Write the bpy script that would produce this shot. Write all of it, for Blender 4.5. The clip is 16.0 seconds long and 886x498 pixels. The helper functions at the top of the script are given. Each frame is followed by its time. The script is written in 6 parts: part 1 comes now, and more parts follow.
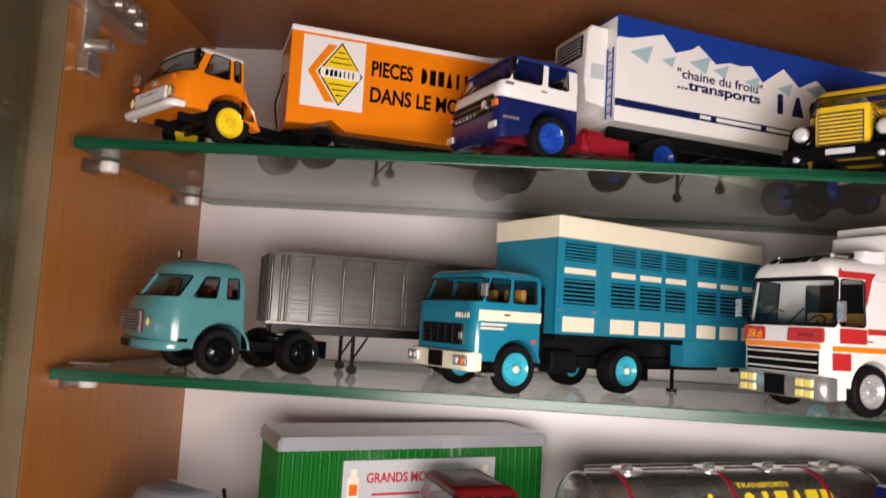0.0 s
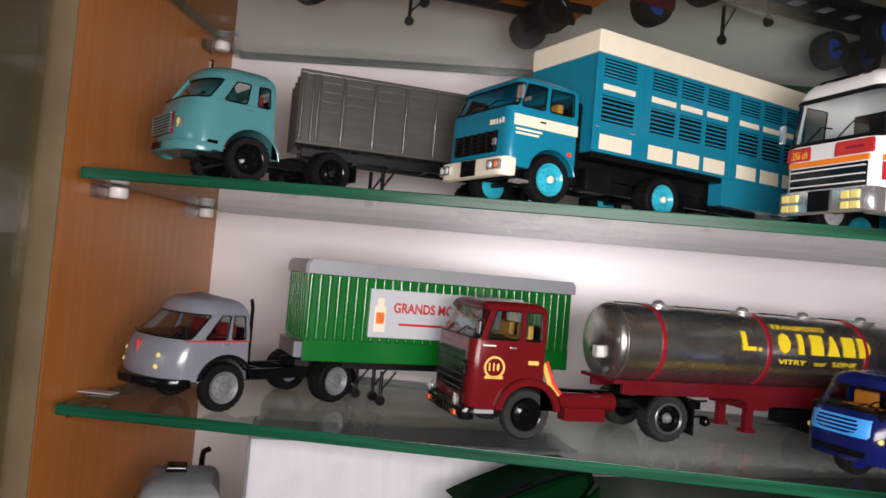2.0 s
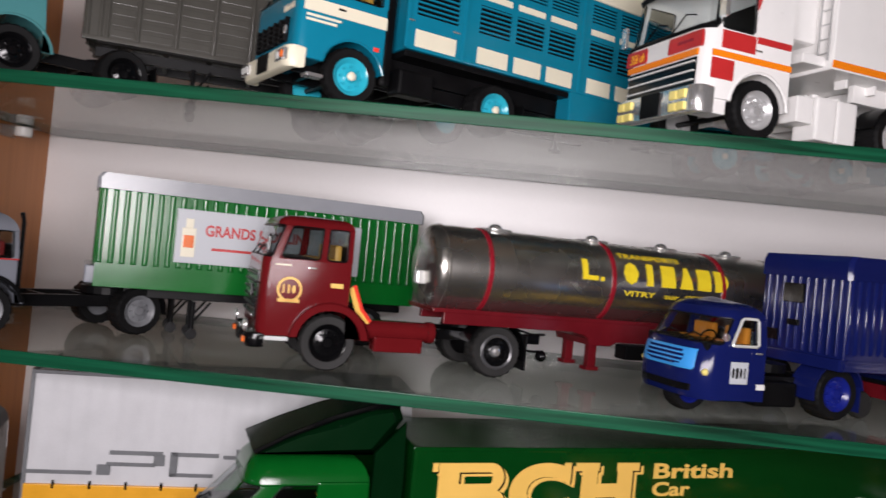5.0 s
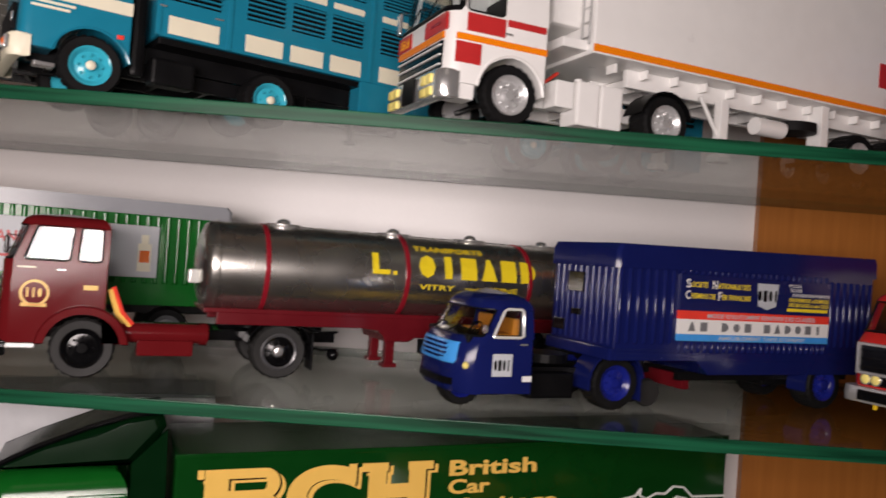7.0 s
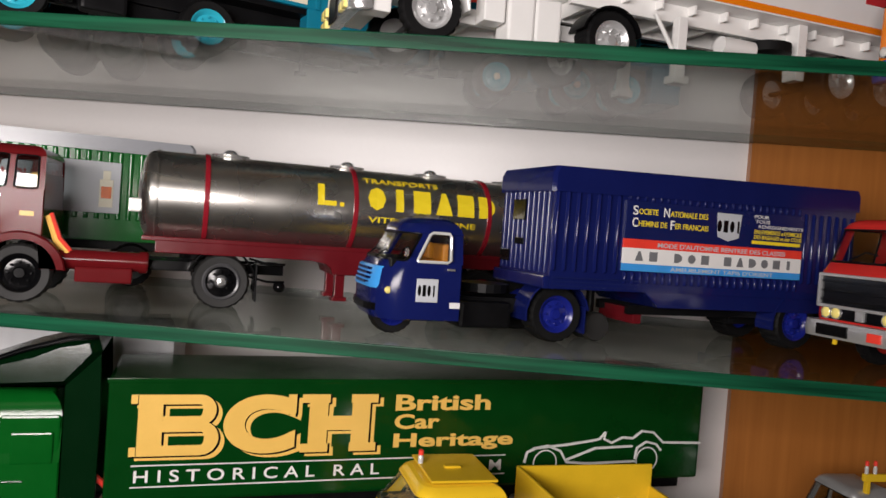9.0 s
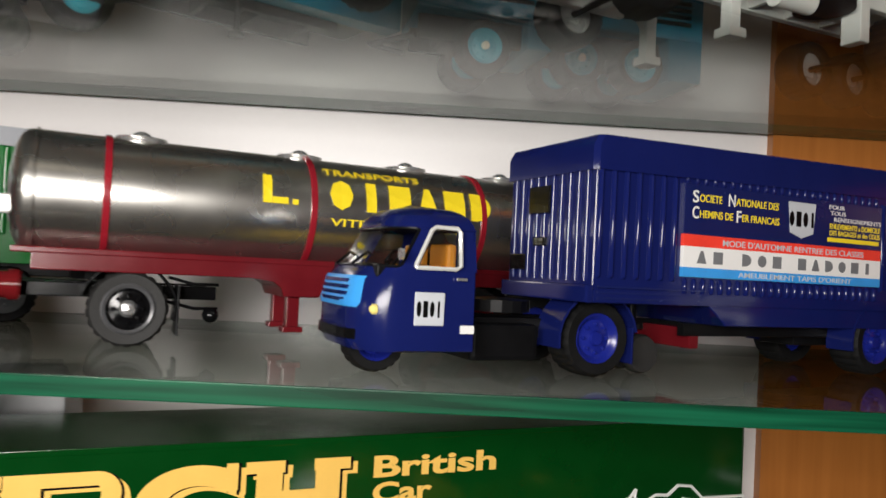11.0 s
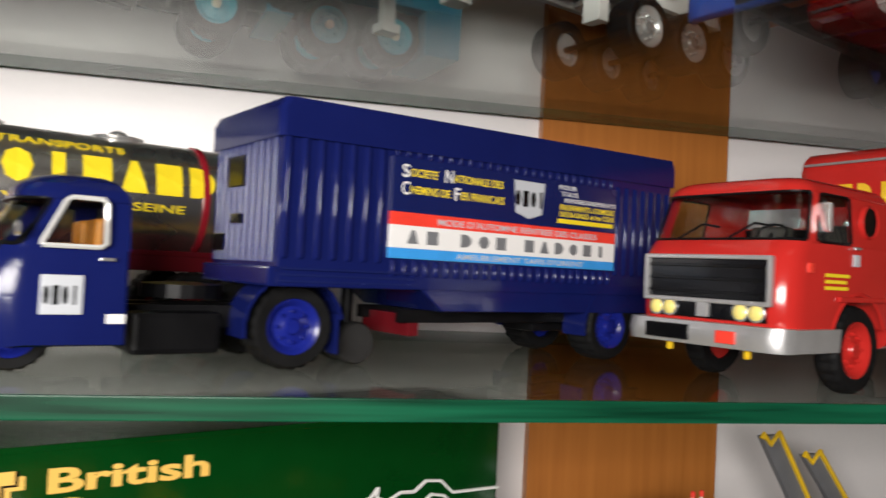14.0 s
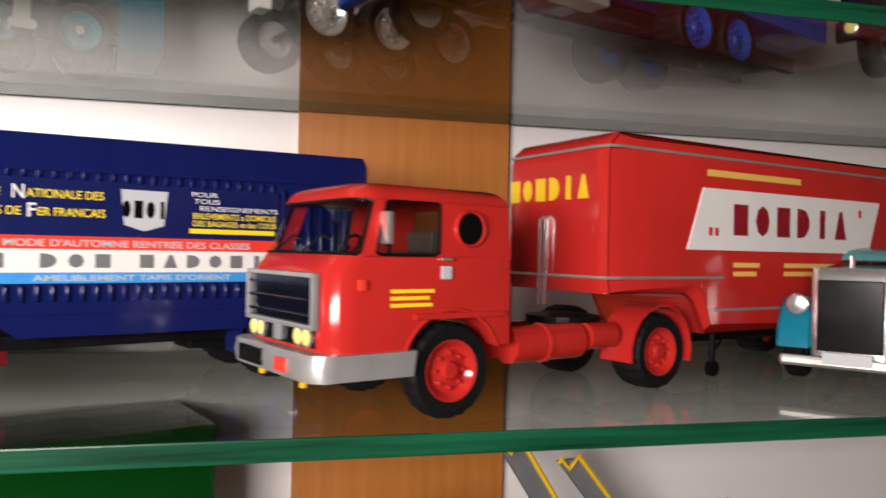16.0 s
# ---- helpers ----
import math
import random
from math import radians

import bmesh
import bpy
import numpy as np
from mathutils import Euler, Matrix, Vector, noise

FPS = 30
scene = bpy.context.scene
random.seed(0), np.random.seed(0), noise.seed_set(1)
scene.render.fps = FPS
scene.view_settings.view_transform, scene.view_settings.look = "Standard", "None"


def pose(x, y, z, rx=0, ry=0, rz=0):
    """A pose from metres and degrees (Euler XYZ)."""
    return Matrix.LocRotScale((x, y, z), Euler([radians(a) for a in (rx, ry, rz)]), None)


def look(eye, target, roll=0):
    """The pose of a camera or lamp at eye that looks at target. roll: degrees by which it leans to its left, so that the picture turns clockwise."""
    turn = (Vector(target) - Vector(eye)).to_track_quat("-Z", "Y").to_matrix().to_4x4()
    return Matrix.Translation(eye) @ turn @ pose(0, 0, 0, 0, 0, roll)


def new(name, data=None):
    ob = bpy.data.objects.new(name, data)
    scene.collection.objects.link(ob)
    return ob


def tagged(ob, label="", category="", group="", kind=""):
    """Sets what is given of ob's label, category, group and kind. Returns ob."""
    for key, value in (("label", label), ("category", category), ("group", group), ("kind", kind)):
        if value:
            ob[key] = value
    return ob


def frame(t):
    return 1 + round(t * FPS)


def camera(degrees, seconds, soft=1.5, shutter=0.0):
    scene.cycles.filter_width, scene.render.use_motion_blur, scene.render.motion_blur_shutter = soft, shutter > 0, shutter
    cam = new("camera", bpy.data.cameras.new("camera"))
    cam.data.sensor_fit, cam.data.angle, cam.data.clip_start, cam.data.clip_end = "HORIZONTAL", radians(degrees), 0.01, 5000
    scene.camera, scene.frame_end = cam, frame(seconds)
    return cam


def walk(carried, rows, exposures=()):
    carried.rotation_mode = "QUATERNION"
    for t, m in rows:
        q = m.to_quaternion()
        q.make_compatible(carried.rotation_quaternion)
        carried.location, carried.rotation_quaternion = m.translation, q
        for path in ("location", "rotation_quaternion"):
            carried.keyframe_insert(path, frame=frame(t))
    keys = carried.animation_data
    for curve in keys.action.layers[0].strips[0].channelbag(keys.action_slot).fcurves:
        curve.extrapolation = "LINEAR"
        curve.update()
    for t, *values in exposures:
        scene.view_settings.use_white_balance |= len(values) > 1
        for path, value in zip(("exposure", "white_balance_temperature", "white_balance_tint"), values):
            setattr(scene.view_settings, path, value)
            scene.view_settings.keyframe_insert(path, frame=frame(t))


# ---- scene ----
cam = camera(61.4, 16.0, soft=1.5, shutter=0.6)
METRES, EYE, TILT, LEAN, TURN = 0.65, 1.40, -0.1, 0.14, 3.42
ROWS = [
    (0.0, 0.0, 0.0, 0.0, -0.32, 5.41, -3.43),
    (0.5, -0.002, 0.0042, -0.0289, 0.2, 4.78, -3.98),
    (1.0, -0.0062, 0.0012, -0.0681, 1.0, 3.26, -4.69),
    (1.5, -0.0095, 0.0078, -0.1059, 1.43, 1.87, -5.8),
    (2.0, 0.0023, 0.0184, -0.1069, 1.5, 2.17, -5.16),
    (2.5, 0.0141, 0.0286, -0.117, 0.91, 1.75, -5.44),
    (3.0, 0.0284, 0.0341, -0.1247, 1.07, 0.91, -5.16),
    (3.5, 0.0401, 0.047, -0.1314, 1.26, 0.58, -5.25),
    (4.0, 0.0606, 0.0587, -0.134, 0.47, 0.54, -5.73),
    (6.5, 0.2083, 0.094, -0.1367, -3.19, 0.39, -4.55),
    (7.0, 0.2364, 0.0921, -0.1291, -4.39, 0.77, -4.34),
    (7.5, 0.2699, 0.0873, -0.1222, -4.67, 0.5, -4.38),
    (8.0, 0.3002, 0.0874, -0.1351, -3.67, -0.55, -4.42),
    (8.5, 0.3211, 0.0896, -0.1474, 0.54, -1.78, -4.57),
    (11.0, 0.2864, 0.2295, -0.1735, -5.31, 1.72, -3.07),
    (11.5, 0.2818, 0.2539, -0.1872, -8.42, 2.41, -3.61),
    (12.0, 0.2451, 0.2586, -0.1871, -12.97, 1.81, -2.79),
    (12.5, 0.2383, 0.2584, -0.1809, -16.32, 3.4, -2.88),
    (13.0, 0.2663, 0.2536, -0.1763, -16.9, 3.6, -3.54),
    (13.5, 0.3143, 0.2502, -0.1796, -16.41, 2.66, -3.7),
    (14.0, 0.3625, 0.2531, -0.1745, -16.01, 1.71, -2.96),
    (14.5, 0.4135, 0.2454, -0.1706, -15.78, 1.29, -2.79),
    (15.0, 0.4555, 0.2387, -0.1587, -16.01, 1.08, -2.05),
    (15.5, 0.4958, 0.2347, -0.1531, -16.17, 0.94, -1.73),
    (16.0, 0.5326, 0.2348, -0.1538, -16.49, 0.29, -1.24),
]
walk(cam, [(t, pose(0, 0, EYE, TILT, LEAN, TURN) @ pose(METRES * x, METRES * y, METRES * z, 90 + pitch, roll, yaw)) for t, x, y, z, yaw, pitch, roll in ROWS],
     [(0.0, -0.04, 6650, 16), (1.0, -0.07, 6500, 14), (2.0, -0.07, 6250, 15), (3.5, -0.15, 5900, 14), (4.2, -0.20, 5900, 14), (6.5, -0.44, 6600, 17), (7.5, -0.52, 6600, 17),
      (8.5, -0.40, 6450, 14), (11.0, 0.08, 6300, 6), (13.0, 0.20, 6300, 8), (15.0, 0.58, 6350, 6), (16.0, 0.70, 6550, 12)])

# ---- light ----
world = bpy.data.worlds.new("room_dusk")
scene.world = world
world.use_nodes = True
world.node_tree.nodes["Background"].inputs[0].default_value = (1.0, 0.9, 0.78, 1)
world.node_tree.nodes["Background"].inputs[1].default_value = 0.02


def area(name, eye, target, size, size_y, power, color):
    data = bpy.data.lights.new(name, "AREA")
    data.shape, data.size, data.size_y, data.energy, data.color = "RECTANGLE", size, size_y, power, color
    ob = new(name, data)
    ob.matrix_world = look(eye, target)
    return ob


area("hand_torch", (0.075, -0.07, 1.334), (0.13, 0.5, 1.330), 0.30, 0.11, 3.5, (1.0, 0.92, 0.87))
# Weak unseen lamp added to fill the shadows; no such fitting is known.
area("added_room_fill", (0.25, -0.75, 2.36), (0.25, -0.7, 0.0), 0.4, 0.4, 0.25, (1.0, 0.86, 0.68))

# ---- materials ----
def nodes_of(name):
    m = bpy.data.materials.new(name)
    m.use_nodes = True
    nt = m.node_tree
    return m, nt, nt.nodes["Principled BSDF"]


def mat(name, color, rough=0.35, metal=0.0, vary=0.12, bump=0.06, fine=1400.0, coarse=90.0, coat=0.0, spec=0.5):
    """Painted or moulded surface with variation at two scales."""
    m, nt, b = nodes_of(name)
    n, ln = nt.nodes, nt.links
    tc = n.new("ShaderNodeTexCoord")
    big, small = n.new("ShaderNodeTexNoise"), n.new("ShaderNodeTexNoise")
    big.inputs["Scale"].default_value, small.inputs["Scale"].default_value = coarse, fine
    big.inputs["Detail"].default_value, small.inputs["Detail"].default_value = 3, 2
    for t in (big, small):
        ln.new(tc.outputs["Object"], t.inputs["Vector"])
    mixf = n.new("ShaderNodeMath")
    mixf.operation = "MULTIPLY_ADD"
    ln.new(small.outputs["Fac"], mixf.inputs[0])
    mixf.inputs[1].default_value = 0.35
    ln.new(big.outputs["Fac"], mixf.inputs[2])
    ramp = n.new("ShaderNodeValToRGB")
    c = Vector(color)
    ramp.color_ramp.elements[0].position, ramp.color_ramp.elements[1].position = 0.4, 0.95
    ramp.color_ramp.elements[0].color = (*(c * (1 - vary)), 1)
    ramp.color_ramp.elements[1].color = (*[min(1, v * (1 + vary) + vary * 0.006) for v in c], 1)
    ln.new(mixf.outputs[0], ramp.inputs["Fac"])
    ln.new(ramp.outputs["Color"], b.inputs["Base Color"])
    rr = n.new("ShaderNodeMapRange")
    rr.inputs["To Min"].default_value, rr.inputs["To Max"].default_value = max(0.02, rough * 0.75), min(1, rough * 1.3)
    ln.new(big.outputs["Fac"], rr.inputs["Value"])
    ln.new(rr.outputs["Result"], b.inputs["Roughness"])
    b.inputs["Metallic"].default_value = metal
    b.inputs["Coat Weight"].default_value = coat
    b.inputs["Specular IOR Level"].default_value = spec
    b.inputs["Coat Roughness"].default_value = 0.08
    if bump:
        bp = n.new("ShaderNodeBump")
        bp.inputs["Strength"].default_value, bp.inputs["Distance"].default_value = bump, 0.0004
        ln.new(small.outputs["Fac"], bp.inputs["Height"])
        ln.new(bp.outputs["Normal"], b.inputs["Normal"])
    return m


def wood(name, dark, light, rough=0.38):
    """Wood-grain laminate, grain running upright."""
    m, nt, b = nodes_of(name)
    n, ln = nt.nodes, nt.links
    tc, mp = n.new("ShaderNodeTexCoord"), n.new("ShaderNodeMapping")
    mp.inputs["Scale"].default_value = (240, 240, 9)
    ln.new(tc.outputs["Object"], mp.inputs["Vector"])
    g = n.new("ShaderNodeTexNoise")
    g.inputs["Scale"].default_value, g.inputs["Detail"].default_value, g.inputs["Distortion"].default_value = 1.0, 5, 0.6
    ln.new(mp.outputs["Vector"], g.inputs["Vector"])
    cl = n.new("ShaderNodeTexNoise")
    cl.inputs["Scale"].default_value = 9
    ln.new(tc.outputs["Object"], cl.inputs["Vector"])
    ad = n.new("ShaderNodeMath")
    ad.operation = "MULTIPLY_ADD"
    ln.new(cl.outputs["Fac"], ad.inputs[0])
    ad.inputs[1].default_value = 0.5
    ln.new(g.outputs["Fac"], ad.inputs[2])
    ramp = n.new("ShaderNodeValToRGB")
    ramp.color_ramp.elements[0].position, ramp.color_ramp.elements[1].position = 0.45, 1.05
    ramp.color_ramp.elements[0].color, ramp.color_ramp.elements[1].color = (*dark, 1), (*light, 1)
    ln.new(ad.outputs[0], ramp.inputs["Fac"])
    ln.new(ramp.outputs["Color"], b.inputs["Base Color"])
    b.inputs["Roughness"].default_value = rough
    bp = n.new("ShaderNodeBump")
    bp.inputs["Strength"].default_value, bp.inputs["Distance"].default_value = 0.1, 0.0004
    ln.new(g.outputs["Fac"], bp.inputs["Height"])
    ln.new(bp.outputs["Normal"], b.inputs["Normal"])
    return m


def clear(name, tint, gloss=0.035, rough=0.0):
    """Thin clear pane: straight-through light and a Fresnel gloss."""
    m, nt, b = nodes_of(name)
    n, ln = nt.nodes, nt.links
    n.remove(b)
    tr, gl, mx = n.new("ShaderNodeBsdfTransparent"), n.new("ShaderNodeBsdfGlossy"), n.new("ShaderNodeMixShader")
    lw, pw, ma = n.new("ShaderNodeLayerWeight"), n.new("ShaderNodeMath"), n.new("ShaderNodeMath")
    lw.inputs["Blend"].default_value = 0.5
    pw.operation, ma.operation = "POWER", "MULTIPLY_ADD"
    pw.inputs[1].default_value = 5.0
    ma.inputs[1].default_value, ma.inputs[2].default_value = 0.78, gloss
    ln.new(lw.outputs["Facing"], pw.inputs[0]), ln.new(pw.outputs[0], ma.inputs[0])
    tr.inputs["Color"].default_value = (*tint, 1)
    gl.inputs["Roughness"].default_value = rough
    ln.new(ma.outputs[0], mx.inputs[0]), ln.new(tr.outputs[0], mx.inputs[1]), ln.new(gl.outputs[0], mx.inputs[2])
    ln.new(mx.outputs[0], n["Material Output"].inputs["Surface"])
    return m


def edge_glass(name, color):
    """Polished green edge of float glass."""
    m, nt, b = nodes_of(name)
    n, ln = nt.nodes, nt.links
    tc, mp, no = n.new("ShaderNodeTexCoord"), n.new("ShaderNodeMapping"), n.new("ShaderNodeTexNoise")
    mp.inputs["Scale"].default_value = (14, 200, 330)
    ln.new(tc.outputs["Object"], mp.inputs["Vector"]), ln.new(mp.outputs["Vector"], no.inputs["Vector"])
    no.inputs["Scale"].default_value = 1.0
    ramp = n.new("ShaderNodeValToRGB")
    ramp.color_ramp.elements[0].color = (*[c * 0.35 for c in color], 1)
    ramp.color_ramp.elements[1].color = (*[c * 1.7 for c in color], 1)
    ramp.color_ramp.elements[0].position, ramp.color_ramp.elements[1].position = 0.3, 0.75
    ln.new(no.outputs["Fac"], ramp.inputs["Fac"]), ln.new(ramp.outputs["Color"], b.inputs["Base Color"])
    b.inputs["Roughness"].default_value = 0.26
    b.inputs["Specular IOR Level"].default_value = 0.25
    b.inputs["Transmission Weight"].default_value = 0.25
    return m


M = {}
M["wood"] = wood("brown_wood_laminate", (0.33, 0.112, 0.019), (0.42, 0.152, 0.030))
M["wood_dark"] = wood("dark_wood_laminate", (0.16, 0.055, 0.018), (0.30, 0.115, 0.040))
M["back"] = mat("white_laminate", (0.75, 0.725, 0.715), 0.30, vary=0.03, bump=0.05, fine=500, coarse=14)
M["room"] = mat("beige_room_paint", (0.50, 0.42, 0.30), 0.8, vary=0.1, coarse=3, fine=40)
M["glass"] = clear("shelf_glass", (0.90, 0.93, 0.905), 0.04)
M["glass_edge"] = edge_glass("green_glass_edge", (0.007, 0.085, 0.040))
M["pane"] = clear("clear_window", (0.88, 0.90, 0.90), 0.04)
M["door_glass"] = clear("door_glass", (0.88, 0.90, 0.86), 0.06)
M["rubber"] = mat("black_tyre_rubber", (0.0050, 0.0050, 0.0053), 0.6, bump=0.25, vary=0.25, spec=0.14)
# Tyre black raised to grey: torchlight on the rubber is put into the colour.
M["tyre_grey"] = mat("torchlit_grey_tyre_rubber", (0.018, 0.0175, 0.017), 0.55, bump=0.25, vary=0.2, spec=0.3)
M["rimdark"] = mat("dark_grey_rim", (0.10, 0.10, 0.105), 0.3, 0.4, vary=0.2)
M["black"] = mat("black_plastic", (0.0035, 0.0035, 0.004), 0.38, vary=0.2, spec=0.14)
M["gloss_black"] = mat("gloss_black", (0.003, 0.003, 0.0035), 0.16, spec=0.35)
M["grey_plastic"] = mat("mid_grey_plastic", (0.16, 0.165, 0.175), 0.4)
M["chrome"] = mat("chrome", (0.86, 0.86, 0.86), 0.2, 0.85, vary=0.06)
M["silver"] = mat("silver_paint", (0.50, 0.50, 0.50), 0.35, 0.6)
M["white"] = mat("white_paint", (0.80, 0.79, 0.77), 0.30, vary=0.03)
M["cream"] = mat("cream_paint", (0.80, 0.75, 0.58), 0.4, vary=0.04)
M["orange"] = mat("orange_paint", (0.86, 0.225, 0.006), 0.17, vary=0.05)
M["yellow"] = mat("yellow_paint", (0.86, 0.62, 0.02), 0.18, vary=0.05)
M["ochre"] = mat("ochre_yellow_paint", (0.78, 0.50, 0.02), 0.18, vary=0.06)
M["teal"] = mat("pale_teal_paint", (0.072, 0.235, 0.245), 0.17, vary=0.05)
M["blue"] = mat("turquoise_blue_paint", (0.007, 0.190, 0.295), 0.18, vary=0.05)
M["bluerim"] = mat("light_turquoise_paint", (0.03, 0.40, 0.52), 0.18, vary=0.05)
M["royal"] = mat("royal_blue_paint", (0.010, 0.060, 0.36), 0.18, vary=0.06)
M["reefblue"] = mat("reefer_blue_print", (0.006, 0.045, 0.30), 0.18, vary=0.06)
M["darkblue"] = mat("dark_blue_paint", (0.007, 0.012, 0.080), 0.25, vary=0.06)
M["navy"] = mat("navy_blue_paint", (0.006, 0.010, 0.080), 0.12, vary=0.06, spec=0.3)
M["navyrim"] = mat("bright_navy_paint", (0.008, 0.014, 0.18), 0.25)
M["skyblue"] = mat("sky_blue_paint", (0.045, 0.30, 0.72), 0.35)
M["greybox"] = mat("warm_grey_paint", (0.068, 0.065, 0.056), 0.2, vary=0.08)
M["greycab"] = mat("blue_grey_paint", (0.185, 0.195, 0.225), 0.18, vary=0.06)
M["roofgrey"] = mat("light_grey_roof", (0.30, 0.31, 0.335), 0.22, vary=0.05)
M["label"] = mat("pale_label_card", (0.50, 0.52, 0.55), 0.4, vary=0.03)
M["green"] = mat("bright_green_paint", (0.004, 0.130, 0.016), 0.17, vary=0.08)
M["bottle"] = mat("bottle_green_paint", (0.0014, 0.040, 0.0050), 0.14, vary=0.08)
# Bottle green taken darker: the deflector's shade is put into its colour.
M["scoop"] = mat("shaded_green_gloss_plastic", (0.0010, 0.014, 0.0035), 0.12, vary=0.08)
M["midgreen"] = mat("cab_green_paint", (0.002, 0.085, 0.009), 0.15, vary=0.08)
M["maroon"] = mat("maroon_paint", (0.120, 0.007, 0.009), 0.14, vary=0.06, spec=0.18)
M["chassisred"] = mat("dark_red_chassis", (0.115, 0.006, 0.010), 0.22)
M["red"] = mat("signal_red_paint", (0.47, 0.022, 0.018), 0.13, vary=0.05)
M["bandred"] = mat("dark_red_band", (0.26, 0.010, 0.020), 0.25)
M["redprint"] = mat("red_print", (0.48, 0.025, 0.025), 0.35)
M["flag"] = mat("tomato_red_print", (0.80, 0.05, 0.03), 0.35)
M["tank"] = mat("brushed_tank_metal", (0.66, 0.64, 0.60), 0.27, 0.97, vary=0.05, bump=0.010, fine=900, coarse=40)
M["rimsilver"] = mat("silver_rim", (0.62, 0.62, 0.62), 0.28, 0.55, vary=0.08)
M["lemon"] = mat("lemon_yellow_print", (0.88, 0.68, 0.02), 0.35, vary=0.04)
M["gold"] = mat("sand_yellow_print", (0.84, 0.52, 0.115), 0.35, vary=0.04)
M["lamp_glass"] = mat("pale_yellow_lamp", (0.85, 0.72, 0.22), 0.12, vary=0.1)
M["lamp_white"] = mat("clear_lamp", (0.75, 0.75, 0.72), 0.1, 0.3)
M["indicator"] = mat("orange_lamp", (0.8, 0.16, 0.02), 0.2)
M["seat_y"] = mat("tan_yellow_seat", (0.62, 0.34, 0.05), 0.5)
M["seat_o"] = mat("orange_seat", (0.70, 0.25, 0.02), 0.5)
M["seat_r"] = mat("red_seat", (0.28, 0.02, 0.02), 0.5)
M["curtain"] = mat("pale_grey_tarpaulin", (0.60, 0.60, 0.62), 0.4, vary=0.07, coarse=60)
M["amber"] = mat("amber_rail_paint", (0.85, 0.40, 0.02), 0.35)
M["edging"] = mat("dull_olive_beige_edging", (0.15, 0.11, 0.06), 0.5, vary=0.3, coarse=20)
M["clear_plastic"] = clear("clear_plastic", (0.93, 0.92, 0.89), 0.16, 0.25)
M["milky"] = mat("milky_white_plastic", (0.62, 0.61, 0.58), 0.35, vary=0.05)
M["hinge"] = mat("bright_nickel", (0.62, 0.60, 0.56), 0.33, 0.9, vary=0.15)

# ---- building helpers ----
W_OUT = 0.0004


def part(name, bm, material, parent, label="", smooth=False):
    """Links a bmesh as one mesh object under a thing or part."""
    me = bpy.data.meshes.new(name)
    bmesh.ops.recalc_face_normals(bm, faces=bm.faces)
    if smooth:
        for f in bm.faces:
            f.smooth = True
        for e in bm.edges:
            if len(e.link_faces) == 2 and e.calc_face_angle(0) > 0.7:
                e.smooth = False
    bm.to_mesh(me)
    bm.free()
    me.materials.append(M[material] if isinstance(material, str) else material)
    ob = new(name, me)
    if parent is not None:
        ob.parent = parent
    if label:
        ob["label"] = label
    return ob


def share(name, me, parent, at, label=""):
    """Another object on the same mesh."""
    ob = new(name, me)
    ob.parent = parent
    ob.matrix_basis = at
    if label:
        ob["label"] = label
    return ob


def thing(name, label, category, at, group=""):
    ob = new(name)
    ob.empty_display_size = 0.01
    ob.matrix_basis = at
    return tagged(ob, label, category, group)


def add_box(bm, x0, x1, y0, y1, z0, z1, bev=0.0):
    r = bmesh.ops.create_cube(bm, size=1.0)
    vs = r["verts"]
    for v in vs:
        v.co = Vector(((x0 + x1) / 2 + v.co.x * (x1 - x0), (y0 + y1) / 2 + v.co.y * (y1 - y0), (z0 + z1) / 2 + v.co.z * (z1 - z0)))
    if bev:
        es = list({e for v in vs for e in v.link_edges})
        bmesh.ops.bevel(bm, geom=es, offset=bev, segments=2, profile=0.6, affect="EDGES", clamp_overlap=True)
    return bm


def box(x0, x1, y0, y1, z0, z1, bev=0.0003):
    return add_box(bmesh.new(), x0, x1, y0, y1, z0, z1, bev)


def add_rod(bm, a, b, r, seg=8, r2=None):
    a, b = Vector(a), Vector(b)
    m = Matrix.Translation((a + b) / 2) @ (b - a).to_track_quat("Z", "Y").to_matrix().to_4x4()
    bmesh.ops.create_cone(bm, cap_ends=True, segments=seg, radius1=r, radius2=r if r2 is None else r2, depth=(b - a).length, matrix=m)
    return bm


def rod(a, b, r, seg=8, r2=None):
    return add_rod(bmesh.new(), a, b, r, seg, r2)


def add_sweep(bm, points, r, seg=6):
    """One continuous round bar along a line of points."""
    pts = [Vector(p) for p in points]
    rings = []
    for i, p in enumerate(pts):
        d = (pts[min(i + 1, len(pts) - 1)] - pts[max(i - 1, 0)]).normalized()
        m = d.to_track_quat("Z", "Y").to_matrix()
        rings.append((p, m))
    made, last = [], None
    for p, m in rings:
        x = m.col[0] if last is None else (last - m.col[2] * last.dot(m.col[2])).normalized()
        last = x.copy()
        y = m.col[2].cross(x)
        made.append([bm.verts.new(p + r * (math.cos(a) * x + math.sin(a) * y)) for a in [2 * math.pi * k / seg for k in range(seg)]])
    for a, b in zip(made, made[1:]):
        for k in range(seg):
            bm.faces.new((a[k], a[(k + 1) % seg], b[(k + 1) % seg], b[k]))
    bm.faces.new(made[0]), bm.faces.new(made[-1])
    return bm


def tube(points, r, seg=6):
    return add_sweep(bmesh.new(), points, r, seg)


